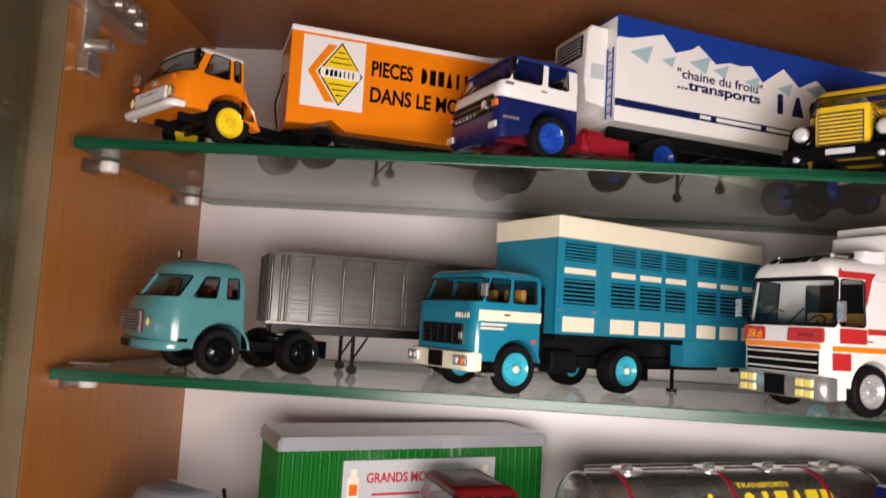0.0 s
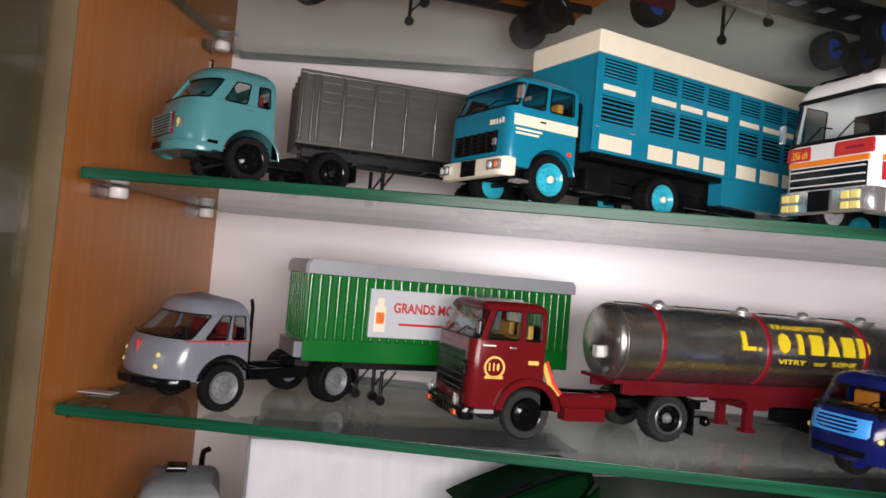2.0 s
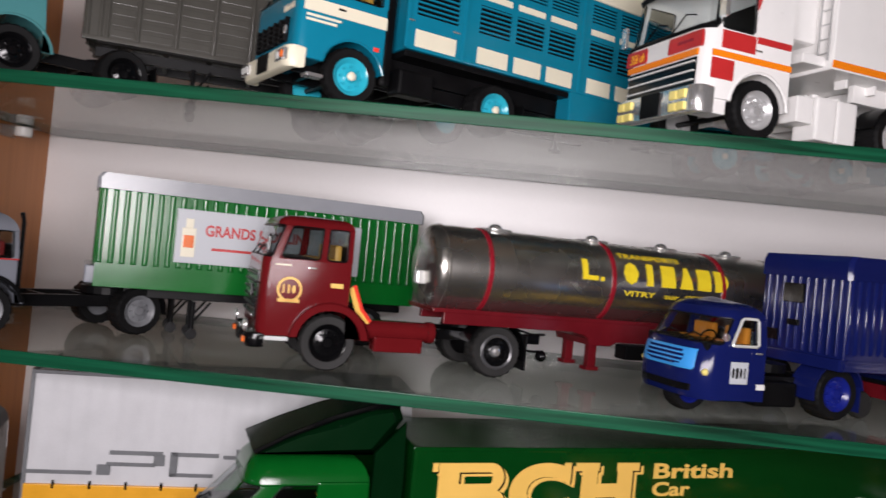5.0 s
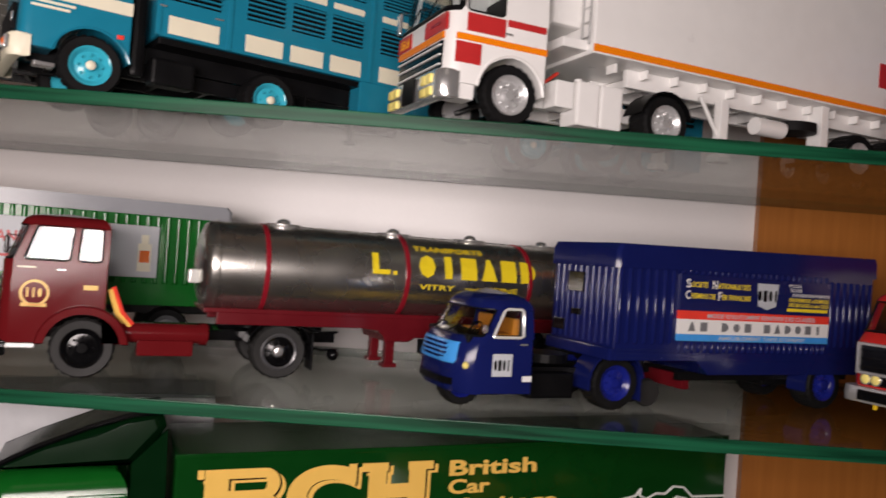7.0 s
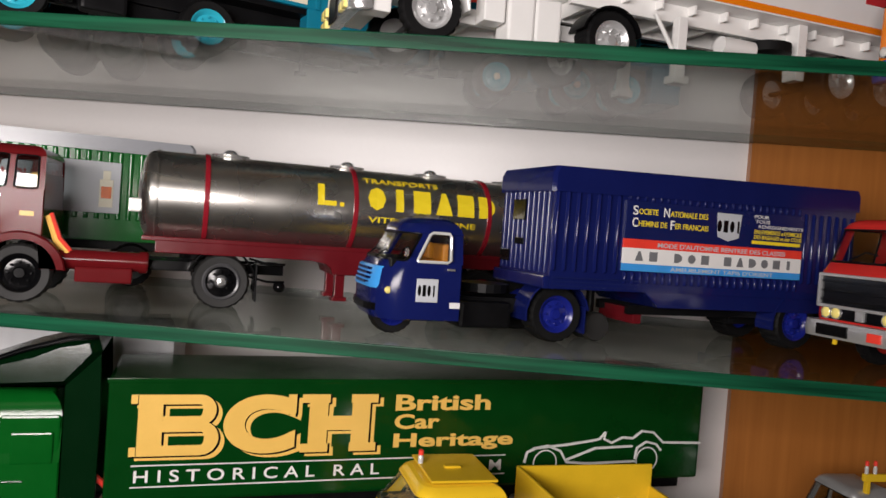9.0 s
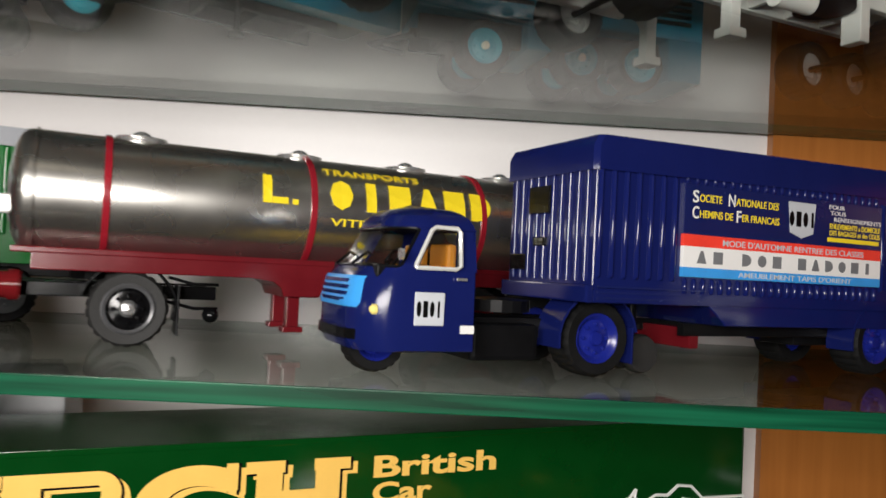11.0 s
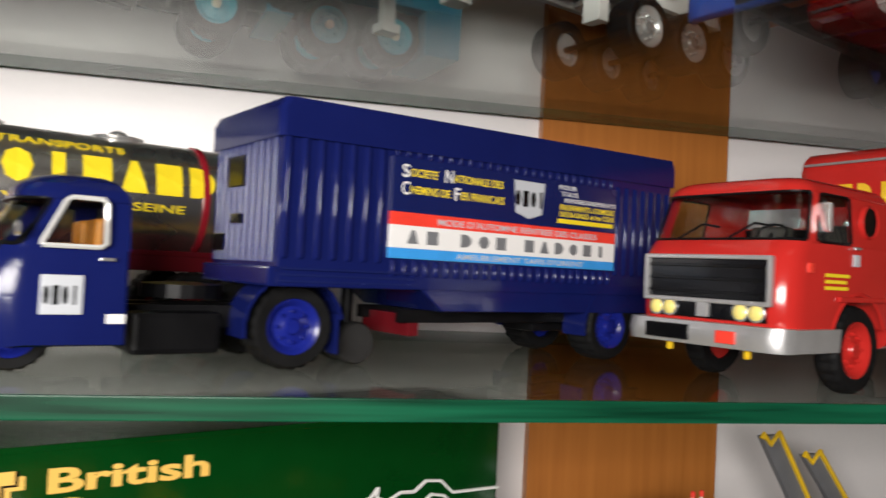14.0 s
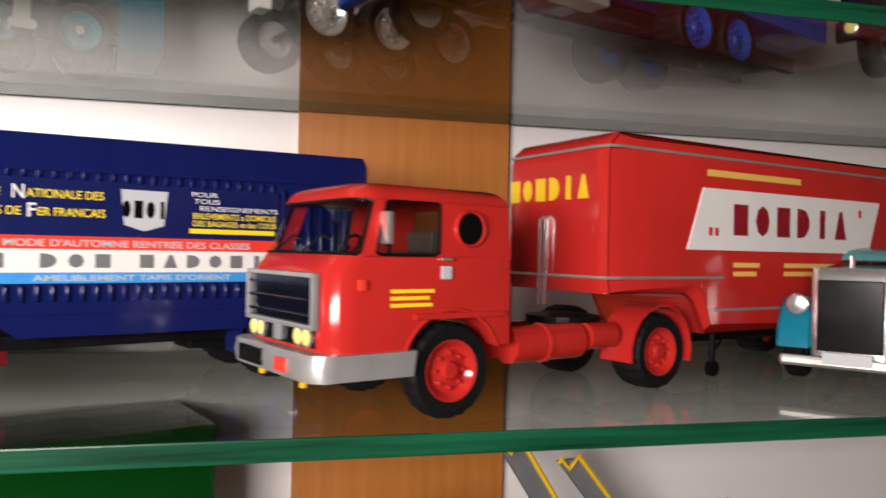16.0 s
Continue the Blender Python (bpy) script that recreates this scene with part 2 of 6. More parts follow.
def add_lathe(bm, profile, centre, axis="y", seg=28, closed=False):
    """Turns (radius, along) pairs round an axis through centre."""
    rings = []
    for r, a in profile:
        ring = []
        for i in range(seg):
            t = 2 * math.pi * i / seg
            u, v = r * math.cos(t), r * math.sin(t)
            p = (u, a, v) if axis == "y" else ((a, u, v) if axis == "x" else (u, v, a))
            ring.append(bm.verts.new(Vector(centre) + Vector(p)))
        rings.append(ring)
    for p, q in zip(rings, rings[1:]):
        for i in range(seg):
            j = (i + 1) % seg
            bm.faces.new((p[i], p[j], q[j], q[i]))
    if closed:
        for i in range(seg):
            j = (i + 1) % seg
            bm.faces.new((rings[-1][i], rings[-1][j], rings[0][j], rings[0][i]))
    else:
        for ring in (rings[0], rings[-1]):
            bm.faces.new(ring)
    return bm


def lathe(profile, centre, axis="y", seg=28, closed=False):
    return add_lathe(bmesh.new(), profile, centre, axis, seg, closed)


def loft(profile, y0, y1, inset=0.0006, rc=0.0, rw=0.0, xf=None, xl=0.02, crown=0.0, tum=0.0, zt=0.0, zh=1.0):
    """A side profile in x and z carried across the width. rc (deep) and rw (wide) round the front corners in plan, crown domes the top,
    tum leans the sides in above zt, inset chamfers the two sides."""
    bm = bmesh.new()
    yc, hw = (y0 + y1) / 2, (y1 - y0) / 2
    cx = sum(p[0] for p in profile) / len(profile)
    cz = sum(p[1] for p in profile) / len(profile)
    xf = min(p[0] for p in profile) if xf is None else xf
    ys = [-1, -1 + inset / hw, -0.94, -0.86, -0.76, -0.62, -0.4, 0, 0.4, 0.62, 0.76, 0.86, 0.94, 1 - inset / hw, 1]
    rows = []
    for k, yn in enumerate(ys):
        row = []
        for x, z in profile:
            if k in (0, len(ys) - 1):
                d = Vector((x - cx, z - cz))
                if d.length > 1e-6:
                    d = d.normalized() * inset
                    x, z = x - d.x, z - d.y
            if rc:
                a = max(0.0, (abs(yn) * hw - (hw - (rw or rc))) / (rw or rc))
                x += rc * (1 - math.sqrt(max(0.0, 1 - min(1, a) ** 2))) * max(0.0, 1 - (x - xf) / xl)
            if crown:
                z += crown * (1 - yn * yn) * (1 if z > cz else 0)
            yy = yn * hw
            if tum and z > zt:
                yy *= 1 - tum * (z - zt) / zh
            row.append(bm.verts.new((x, yc + yy, z)))
        rows.append(row)
    n = len(profile)
    for p, q in zip(rows, rows[1:]):
        for i in range(n):
            j = (i + 1) % n
            bm.faces.new((p[i], p[j], q[j], q[i]))
    bm.faces.new(rows[0])
    bm.faces.new(rows[-1])
    return bm


def arch(hx, hz, r, zb, seg=12):
    """Points of a wheel arch along the bottom edge, from the rear to the front."""
    a0 = math.asin(max(-1, min(1, (zb - hz) / r)))
    return [(hx + r * math.cos(a), hz + r * math.sin(a)) for a in [a0 + (math.pi - 2 * a0) * i / seg for i in range(seg + 1)]]


def set_text(parent, body, x0, x1, z0, z1, y, material, face="side", bold=0.0, lean=0.0, fine=4):
    """Flat raised lettering, fitted to a rectangle of the side (x) or front (y) face."""
    cu = bpy.data.curves.new("lettering", "FONT")
    cu.body, cu.size, cu.extrude, cu.offset, cu.shear = body, 1.0, 0.01, bold, lean
    cu.resolution_u = fine
    tmp = new("lettering", cu)
    me = bpy.data.meshes.new_from_object(tmp.evaluated_get(bpy.context.evaluated_depsgraph_get()))
    bpy.data.objects.remove(tmp)
    co = np.array([v.co for v in me.vertices])
    lo, hi = co.min(0), co.max(0)
    for v in me.vertices:
        u, w = (v.co.x - lo[0]) / (hi[0] - lo[0]), (v.co.y - lo[1]) / (hi[1] - lo[1])
        d = 0.0001 * (v.co.z - lo[2]) / max(1e-9, hi[2] - lo[2])
        v.co = (x0 + u * (x1 - x0), y - d, z0 + w * (z1 - z0)) if face == "side" else (y - d, x0 + u * (x1 - x0), z0 + w * (z1 - z0))
    me.materials.append(M[material])
    ob = new("lettering", me)
    ob.parent = parent
    return ob


def bowl(bm, x0, x1, z0, z1, th, y, depth=0.00012):
    """A closed half-round letter stroke from a stem at x0, drawn in the side plane."""
    r = (z1 - z0) / 2
    xc, zc = x1 - r, (z0 + z1) / 2
    arc = [radians(90 - 15 * k) for k in range(13)]
    outer = [(x0, z1)] + [(xc + r * math.cos(a), zc + r * math.sin(a)) for a in arc] + [(x0, z0)]
    inner = [(x0, z1 - th)] + [(xc + (r - th * 1.35) * math.cos(a), zc + (r - th) * math.sin(a)) for a in arc] + [(x0, z0 + th)]
    rows = [[bm.verts.new((x, y - d, z)) for x, z in line] for line, d in ((outer, 0), (outer, depth), (inner, depth), (inner, 0))]
    for p, q in zip(rows, rows[1:]):
        for k in range(len(p) - 1):
            bm.faces.new((p[k], p[k + 1], q[k + 1], q[k]))
    return bm


def name_blocks(parent, kinds, x0, x1, z0, z1, y, material, face="side", gap=0.3, depth=0.00012):
    """A name drawn as plain solid shapes, one to a letter: r block, o round, d half round, i bar, a wedge."""
    w = (x1 - x0) / len(kinds)
    arc = [q * math.pi / 8 for q in range(-4, 5)]
    made = []
    for i, k in enumerate(kinds):
        a, s = x0 + i * w, w * (1 - gap)
        outline = {"r": [(0, 0), (1, 0), (1, 1), (0, 1)], "i": [(0.28, 0), (0.72, 0), (0.72, 1), (0.28, 1)], "a": [(0, 0), (1, 0), (0.62, 1), (0.38, 1)],
                   "o": [(0.5 + 0.5 * math.cos(2 * q), 0.5 + 0.5 * math.sin(2 * q)) for q in arc[:-1]], "d": [(0.3 + 0.7 * math.cos(q), 0.5 + 0.5 * math.sin(q)) for q in arc] + [(0, 1), (0, 0)]}[k]
        outline = [(p[0] + (q[0] - p[0]) * e / 3, p[1] + (q[1] - p[1]) * e / 3) for p, q in zip(outline, outline[1:] + outline[:1]) for e in range(3)]
        put = lambda u, v, d: (a + u * s, y - d, z0 + v * (z1 - z0)) if face == "side" else (y - d, a + u * s, z0 + v * (z1 - z0))
        bm = bmesh.new()
        low, top = ([bm.verts.new(put(u, v, d)) for u, v in outline] for d in (0, depth))
        mid = bm.verts.new(put(sum(p[0] for p in outline) / len(outline), 0.5, depth))
        for g in range(len(outline)):
            h = (g + 1) % len(outline)
            bm.faces.new((low[g], low[h], top[h], top[g]))
            bm.faces.new((top[g], top[h], mid))
        made.append(part("name_shape", bm, material, parent))
    return made


def bars(parent, rows, x0, x1, z0, z1, y, material, face="side"):
    """Unreadable small print as plain bars."""
    bm = bmesh.new()
    h = (z1 - z0) / rows
    for i in range(rows):
        e = x1 - (x1 - x0) * (0.0, 0.12, 0.05)[i % 3]
        r = z1 - (i + 1) * h + h * 0.25
        if face == "side":
            add_box(bm, x0, e, y - 0.0001, y, r, r + h * 0.55)
        else:
            add_box(bm, y - 0.0001, y, min(x0, e), max(x0, e), r, r + h * 0.55)
    return part("small_print", bm, material, parent)


WHEELS = {}


def wheel(parent, x, y, r, rim, width=0.0065, far=False, hub="cap", z=None, tyre="rubber"):
    """One wheel with its outer face at y (the near side faces -y)."""
    key = (r, rim, width, hub, tyre)
    if key not in WHEELS:
        t = lathe([(r * 0.60, 0.0012), (r * 0.66, 0.0002), (r * 0.90, 0.0), (r * 0.975, 0.0009), (r, 0.0019), (r * 0.985, 0.0024), (r, 0.0029), (r, width - 0.0025), (r * 0.975, width - 0.0009),
                   (r * 0.9, width), (r * 0.6, width)], (0, 0, 0), seg=64, closed=True)
        for i, v in enumerate(t.verts):
            d = math.hypot(v.co.x, v.co.z)
            if d > r * 0.97 and i % 64 % 3 == 2:
                v.co.x, v.co.z = v.co.x * 0.955, v.co.z * 0.955
        g = lathe([(0.0001, 0.0004), (r * 0.16, 0.0004), (r * 0.2, 0.0014), (r * 0.34, 0.0020), (r * 0.46, 0.0022), (r * 0.52, 0.0016), (r * 0.58, 0.0005), (r * 0.64, 0.0002), (r * 0.66, 0.0010), (r * 0.6, width * 0.8)], (0, 0, 0), seg=28)
        for i in range(8):
            a = 2 * math.pi * i / 8
            add_lathe(g, [(r * 0.045, 0.0022), (r * 0.045, 0.0010), (r * 0.02, 0.0007)], (r * 0.36 * math.cos(a), 0, r * 0.36 * math.sin(a)), seg=6)
        tb, rb = part("tyre", t, tyre, None, smooth=True), part("rim", g, rim, None, smooth=True)
        WHEELS[key] = (tb.data, rb.data)
        bpy.data.objects.remove(tb), bpy.data.objects.remove(rb)
    w = new("wheel")
    w.empty_display_size = 0.005
    w.parent = parent
    w.matrix_basis = pose(x, y, r if z is None else z, 0, 0, 180 if far else 0)
    for nm, me in zip(("tyre", "rim"), WHEELS[key]):
        share(nm, me, w, Matrix())
    if hub == "white" and not far:
        part("hub_cap", lathe([(r * 0.15, 0.0005), (r * 0.15, -0.0006), (r * 0.08, -0.0012)], (0, 0, 0), seg=14), "cream", w, smooth=True)
    return w


def axle(parent, x, y0, y1, r, rim, dual=False, **kw):
    wheel(parent, x, y0, r, rim, width=0.0115 if dual else 0.0065, **kw)
    wheel(parent, x, y1, r, rim, width=0.0115 if dual else 0.0065, far=True, **kw)
    part("axle_beam", rod((x, y0 + 0.003, r), (x, y1 - 0.003, r), 0.0012), "black", parent)


def lamp(parent, x, y, z, r, material="lamp_glass", ring="chrome"):
    part("headlight", lathe([(r, 0.0010), (r, 0.0001), (r * 0.8, -0.0003), (r * 0.4, -0.0006)], (x, y, z), "x", 16), material, parent, smooth=True)
    part("lamp_ring", lathe([(r * 1.25, 0.0012), (r * 1.25, 0.0002), (r * 1.02, 0.0), (r * 1.0, 0.0011)], (x, y, z), "x", 18), ring, parent, smooth=True)


def greenhouse(t, paint, roof, x0, x1, y0, w, zbelt, zr, zh, xw, xr, wins, rc, rw, xl, tum, crown, seal_r):
    """The upper half of a cab: one curved skin round the sides and front, with panes and seals set in it, and a domed roof."""
    yc, top_h = y0 + w / 2, zr - zh
    cut = min(rc * (1 - (xw - x0) / xl), (wins[0][0] - xw) * 0.8)
    sides = [x1] + [v for p in reversed(wins) for v in reversed(p)]
    turns = [radians(a) for a in (0, 14, 28, 42, 56, 70, 82)]
    half = [("s", v) for v in sides] + [("c", a) for a in turns]
    cols = [(k, v, -1) for k, v in half] + [("f", q, 1) for q in (-1.0, -0.6, -0.2, 0.2, 0.6, 1.0)] + [(k, v, 1) for k, v in reversed(half)]
    levels = [(zbelt - 0.0006, 0.0)] + [(zbelt + (zh - zbelt) * q, 0.0) for q in (0, 0.1, 0.5, 0.9, 1)]
    ri = min(top_h * 1.25, w * 0.16)
    levels += [(zh + top_h * math.sin(radians(a)), ri * (1 - math.cos(radians(a)))) for a in (18, 36, 54, 72, 90)]

    def spot(col, z, d):
        k, v, side = col
        up = min(1.0, max(0.0, (z - zbelt) / (zh - zbelt)))
        hw = w / 2 * (1 - tum * max(0.0, z - zbelt + 0.004) / (zr - zbelt)) - d
        xf = xw + (xr - xw) * up + d
        ry = min(rw, hw * 0.9)
        if k == "s":
            f = (x1 - v) / (x1 - wins[0][0])
            return Vector((min(max(v + (xr - xw) * up * f ** 2 * 0.9, xf + cut + 0.0002), x1 - d), yc + side * hw, z))
        if k == "c":
            return Vector((xf + cut * (1 - math.sin(v)), yc + side * (hw - ry * (1 - math.cos(v))), z))
        return Vector((xf, yc + v * (hw - ry), z))

    grid = [[spot(c, z, d) for c in cols] for z, d in levels]
    ns, nc, n = len(sides), len(half), len(cols)
    lo, hi = 1, 5
    panes = []
    for q in range(len(wins)):
        a = 1 + 2 * q
        panes += [("side_window", a, a + 1), ("side_window", n - 2 - a, n - 1 - a)]
    edge = ns + 1
    panes.append(("windscreen", edge, n - 1 - edge))
    glazed = {(r, c) for _, a, b in panes for r in range(lo, hi) for c in range(a, b)}

    def skin(rows, keep, sheets=(0.0,)):
        bm = bmesh.new()
        mid = Vector(((xw + x1) / 2, yc, (zbelt + zh) / 2))
        for off in sheets:
            vs = {}
            def vert(r, c):
                if (r, c) not in vs:
                    p = grid[r][c]
                    vs[r, c] = bm.verts.new(p + (mid - p).normalized() * off)
                return vs[r, c]
            for r in rows:
                for c in range(n - 1):
                    if keep(r, c):
                        bm.faces.new((vert(r, c), vert(r, c + 1), vert(r + 1, c + 1), vert(r + 1, c)))
        return bm

    part("cab_frame", skin(range(0, hi), lambda r, c: (r, c) not in glazed, (0.0, 0.0007)), paint, t, smooth=True)
    top = skin(range(hi, len(levels) - 1), lambda r, c: True)
    top.verts.ensure_lookup_table()
    last = [v for v in top.verts if abs(v.co.z - levels[-1][0]) < 1e-7]
    last.sort(key=lambda v: math.atan2(v.co.y - yc, v.co.x - (xr + x1) / 2))
    peak = top.verts.new(((xr + x1) / 2, yc, levels[-1][0] + crown))
    for p, q in zip(last, last[1:] + last[:1]):
        top.faces.new((p, q, peak))
    back = [[v for v in top.verts if v is not peak and abs(v.co.x - (x1 - d)) < 1e-6 and abs(v.co.z - z) < 1e-7] for z, d in levels[hi:]]
    for p, q in zip(back, back[1:]):
        if len(p) == 2 and len(q) == 2:
            p, q = sorted(p, key=lambda v: v.co.y), sorted(q, key=lambda v: v.co.y)
            top.faces.new((p[0], p[1], q[1], q[0]))
    part("roof", top, roof, t, smooth=True)
    part("gutter", tube([p + Vector((0, 0, 0.0002)) for p in grid[hi]], 0.0004, 5), roof, t, smooth=True)
    for name, a, b in panes:
        part(name, skin(range(lo, hi), lambda r, c: a <= c < b, (0.0003, 0.0006)), "pane", t, smooth=True)
        ring = [grid[lo][c] for c in range(a, b + 1)] + [grid[r][b] for r in range(lo + 1, hi)] + [grid[hi][c] for c in range(b, a - 1, -1)] + [grid[r][a] for r in range(hi - 1, lo, -1)]
        corners = {0, b - a, b - a + hi - lo, 2 * (b - a) + hi - lo}
        soft = []
        for g, p in enumerate(ring):
            if g in corners:
                for o in (ring[g - 1], ring[(g + 1) % len(ring)]):
                    soft.append(p.lerp(o, min(0.5, 0.0012 / max(1e-6, (o - p).length))))
            else:
                soft.append(p)
        part("window_seal", tube(soft + soft[:1], seal_r if name == "windscreen" else 0.0004, 6), "black", t, smooth=True)


def cab(t, paint, x0, x1, w, zb, zbelt, zr, xw, xr, wins, roof=None, rc=0.003, tum=0.05, y0=0.0, hub=(0.0, 0.0112), ra=0.0135, seat="seat_y", crown=0.0012,
        front=None, rw=0.0, roof_h=0.0042, back_win=True, wiper=True, seal_r=0.00045):
    """A lorry cab: lower body with wheel arches, pillars, roof, panes and seats. x0, x1: front and rear; wins: pairs of x of the
    side windows; xw, xr: the windscreen's foot and head."""
    y1 = y0 + w
    roof = roof or paint
    f = front or [(x0 + 0.0012, zb), (x0, zb + 0.003), (x0 + 0.0002, zb + 0.6 * (zbelt - zb)), (xw - 0.0006, zbelt - 0.0008), (xw, zbelt)]
    prof = [(x1, zbelt), (x1, zb)] + (arch(hub[0], hub[1], ra, zb) if ra else []) + f
    kw = dict(rc=rc, rw=rw, xf=x0, xl=max(0.012, (xw - x0) * 1.5 + 0.012), tum=tum, zt=zbelt - 0.004, zh=zr - zbelt)
    part("body", loft(prof, y0, y1, **kw), paint, t, smooth=True)
    if ra:
        lip = bmesh.new()
        pts = arch(hub[0], hub[1], ra + 0.0003, zb, 14)
        add_sweep(lip, [(xa, y0 + 0.0001, za) for xa, za in pts], 0.0006, 6)
        part("arch_lip", lip, paint, t, smooth=True)
    zh = zr - roof_h
    greenhouse(t, paint, roof, x0, x1, y0, w, zbelt, zr, zh, xw, xr, wins, rc, rw or rc, kw["xl"], tum, crown, seal_r)
    zm = (zbelt + zh) / 2
    part("back_wall", box(x1 - 0.0012, x1 - 0.0002, y0 + 0.0016, y1 - 0.0016, zbelt - 0.0006, zm if back_win else zh + 0.0006, 0.0002), paint, t)
    if back_win:
        part("back_window", box(x1 - 0.0008, x1 - 0.0005, y0 + 0.002, y1 - 0.002, zm, zh, 0), "pane", t)
    # Black sheets added on rear wall and deck stand in for the dim interior.
    part("shade_liner", box(x1 - 0.0021, x1 - 0.0014, y0 + 0.0022, y1 - 0.0022, zbelt - 0.0004, zm - 0.0004 if back_win else zh, 0.0002), "black", t)
    part("shade_deck", box(xw + 0.0052, x1 - 0.0022, y0 + 0.0016, y1 - 0.0016, zbelt - 0.0002, zbelt + 0.0003, 0.0001), "black", t)
    for yy in (y0 + w * 0.14, y0 + w * 0.58):
        part("seat", add_box(box(x1 - 0.014, x1 - 0.004, yy, yy + w * 0.28, zbelt - 0.004, zbelt + 0.0008, 0.001), x1 - 0.0065, x1 - 0.0035, yy, yy + w * 0.28, zbelt - 0.003, zbelt + 0.0068, 0.001), seat, t)
    part("dashboard", box(xw + 0.001, xw + 0.005, y0 + 0.003 + rw * 0.55, y1 - 0.003 - rw * 0.55, zbelt - 0.003, zbelt + 0.0006, 0.0006), "black", t)
    st = bmesh.new()
    cx, cy, cz = xw + 0.0085, y0 + w * 0.27, zbelt + 0.002
    ring = [(cx + 0.0022 * math.cos(a) * 0.7, cy + 0.0042 * math.sin(a), cz + 0.0026 * math.cos(a)) for a in [i * math.pi / 7 for i in range(15)]]
    add_sweep(st, ring, 0.0004, 5)
    add_rod(st, (cx, cy, cz), (cx - 0.004, cy, cz - 0.004), 0.0005, 5)
    part("steering_wheel", st, "black", t)
    if wiper:
        for k, yy in enumerate((y0 + w * 0.22, y0 + w * 0.55)):
            s = 0.62
            part("wiper", tube([(xw - 0.0006, yy + w * 0.2, zbelt + 0.0003), (xw - 0.0003 + (xr - xw) * 0.32, yy + w * 0.06, zbelt + (zh - zbelt) * 0.34), (xw - 0.0004 + (xr - xw) * 0.25, yy - w * 0.06, zbelt + (zh - zbelt) * 0.26)], 0.00035, 5), "black", t)


def mirror(t, x, y, z0, z1, material="chrome", out=0.004):
    part("mirror_arm", tube([(x + 0.002, y + 0.001, z1), (x - 0.002, y - out, z1 + 0.0006), (x - 0.002, y - out, z0), (x + 0.001, y + 0.0008, z0 - 0.001)], 0.0003, 5), "black", t)
    part("mirror", box(x - 0.0028, x - 0.0012, y - out - 0.002, y - out + 0.0022, z0, z1, 0.0006), material, t)


def handle(t, x, y, z, material="chrome"):
    part("door_handle", box(x, x + 0.0032, y - 0.0007, y, z, z + 0.0008, 0.0002), material, t)


def ladder(t, x, y0, y1, z0, z1, material, steps=7):
    bm = bmesh.new()
    for y in (y0, y1):
        add_rod(bm, (x, y, z0), (x, y, z1), 0.0004, 6)
    for i in range(steps):
        z = z0 + (z1 - z0) * (i + 0.5) / steps
        add_rod(bm, (x, y0, z), (x, y1, z), 0.0003, 5)
    part("ladder", bm, material, t)


def chassis(t, x0, x1, y0, y1, z0, z1, material="black"):
    for yy in (y0, y1):
        part("chassis_rail", box(x0, x1, yy - 0.0015, yy + 0.0015, z0, z1, 0.0003), material, t)
    n = max(2, int((x1 - x0) / 0.02))
    for i in range(n):
        x = x0 + (x1 - x0) * (i + 0.5) / n
        part("cross_member", box(x - 0.001, x + 0.001, y0, y1, z0 + 0.0006, z1 - 0.0004, 0), material, t)


def mudguard(t, x, r, y0, y1, material, a0=15, a1=165, z=0.0112):
    bm = bmesh.new()
    pts = [(x + r * math.cos(radians(a)), z + r * math.sin(radians(a))) for a in np.linspace(a0, a1, 12)]
    out = [(x + (r + 0.0007) * math.cos(radians(a)), z + (r + 0.0007) * math.sin(radians(a))) for a in np.linspace(a0, a1, 12)]
    ring = [(p, y) for y in (y0, y1) for p in pts + out[::-1]]
    vs = [bm.verts.new((p[0], y, p[1])) for p, y in ring]
    n = 24
    bm.faces.new(vs[:n]), bm.faces.new(vs[n:])
    for i in range(n):
        j = (i + 1) % n
        bm.faces.new((vs[i], vs[j], vs[n + j], vs[n + i]))
    part("mudguard", bm, material, t, smooth=True)


def legs(t, x, y0, y1, z0, material, gap=0.0):
    for yy in (y0, y1):
        part("landing_leg", add_rod(add_rod(rod((x, yy, z0), (x, yy, 0.004), 0.0011), (x + 0.008, yy, z0), (x, yy, 0.008), 0.0006), (x, yy - 0.001, 0.0028), (x, yy + 0.001, 0.0028), 0.0028, 12), material, t)

# ---- the cabinet ----
Z1, Z2, Z3, Z4, Z5 = 1.4765, 1.3665, 1.2570, 1.1470, 1.0370
YF, YB, XL, XR, TOP = 0.340, 0.527, -0.209, 1.05, 1.590
YP = 0.3405
PIL0, PIL1 = 0.348, 0.449


def setting(name, bm, material, label, category="structure", smooth=False):
    return tagged(part(name, bm, material, None, smooth=smooth), label, category, kind="structure")


setting("wall_left", box(XL - 0.018, XL, YP, YB + 0.018, 0.9, TOP + 0.02, 0.0008), "wood", "brown wood-grain laminate side panel of the cabinet", "side panel")
setting("trim_left", box(XL - 0.018, XL, YP - 0.0012, YP, 0.9, TOP + 0.02, 0.0002), "edging", "pale beige edging strip on the front of the side panel", "edging")
setting("wall_right", box(XR, XR + 0.018, YP, YB + 0.018, 0.9, TOP + 0.02, 0.0008), "wood", "brown wood-grain laminate side panel of the cabinet", "side panel")
setting("wall_back_left", box(XL, PIL0, YB, YB + 0.012, 0.9, TOP, 0), "back", "glossy white laminate back panel of the cabinet", "back panel")
setting("wall_back_right", box(PIL1, XR, YB, YB + 0.012, 0.9, TOP, 0), "back", "glossy white laminate back panel of the cabinet", "back panel")
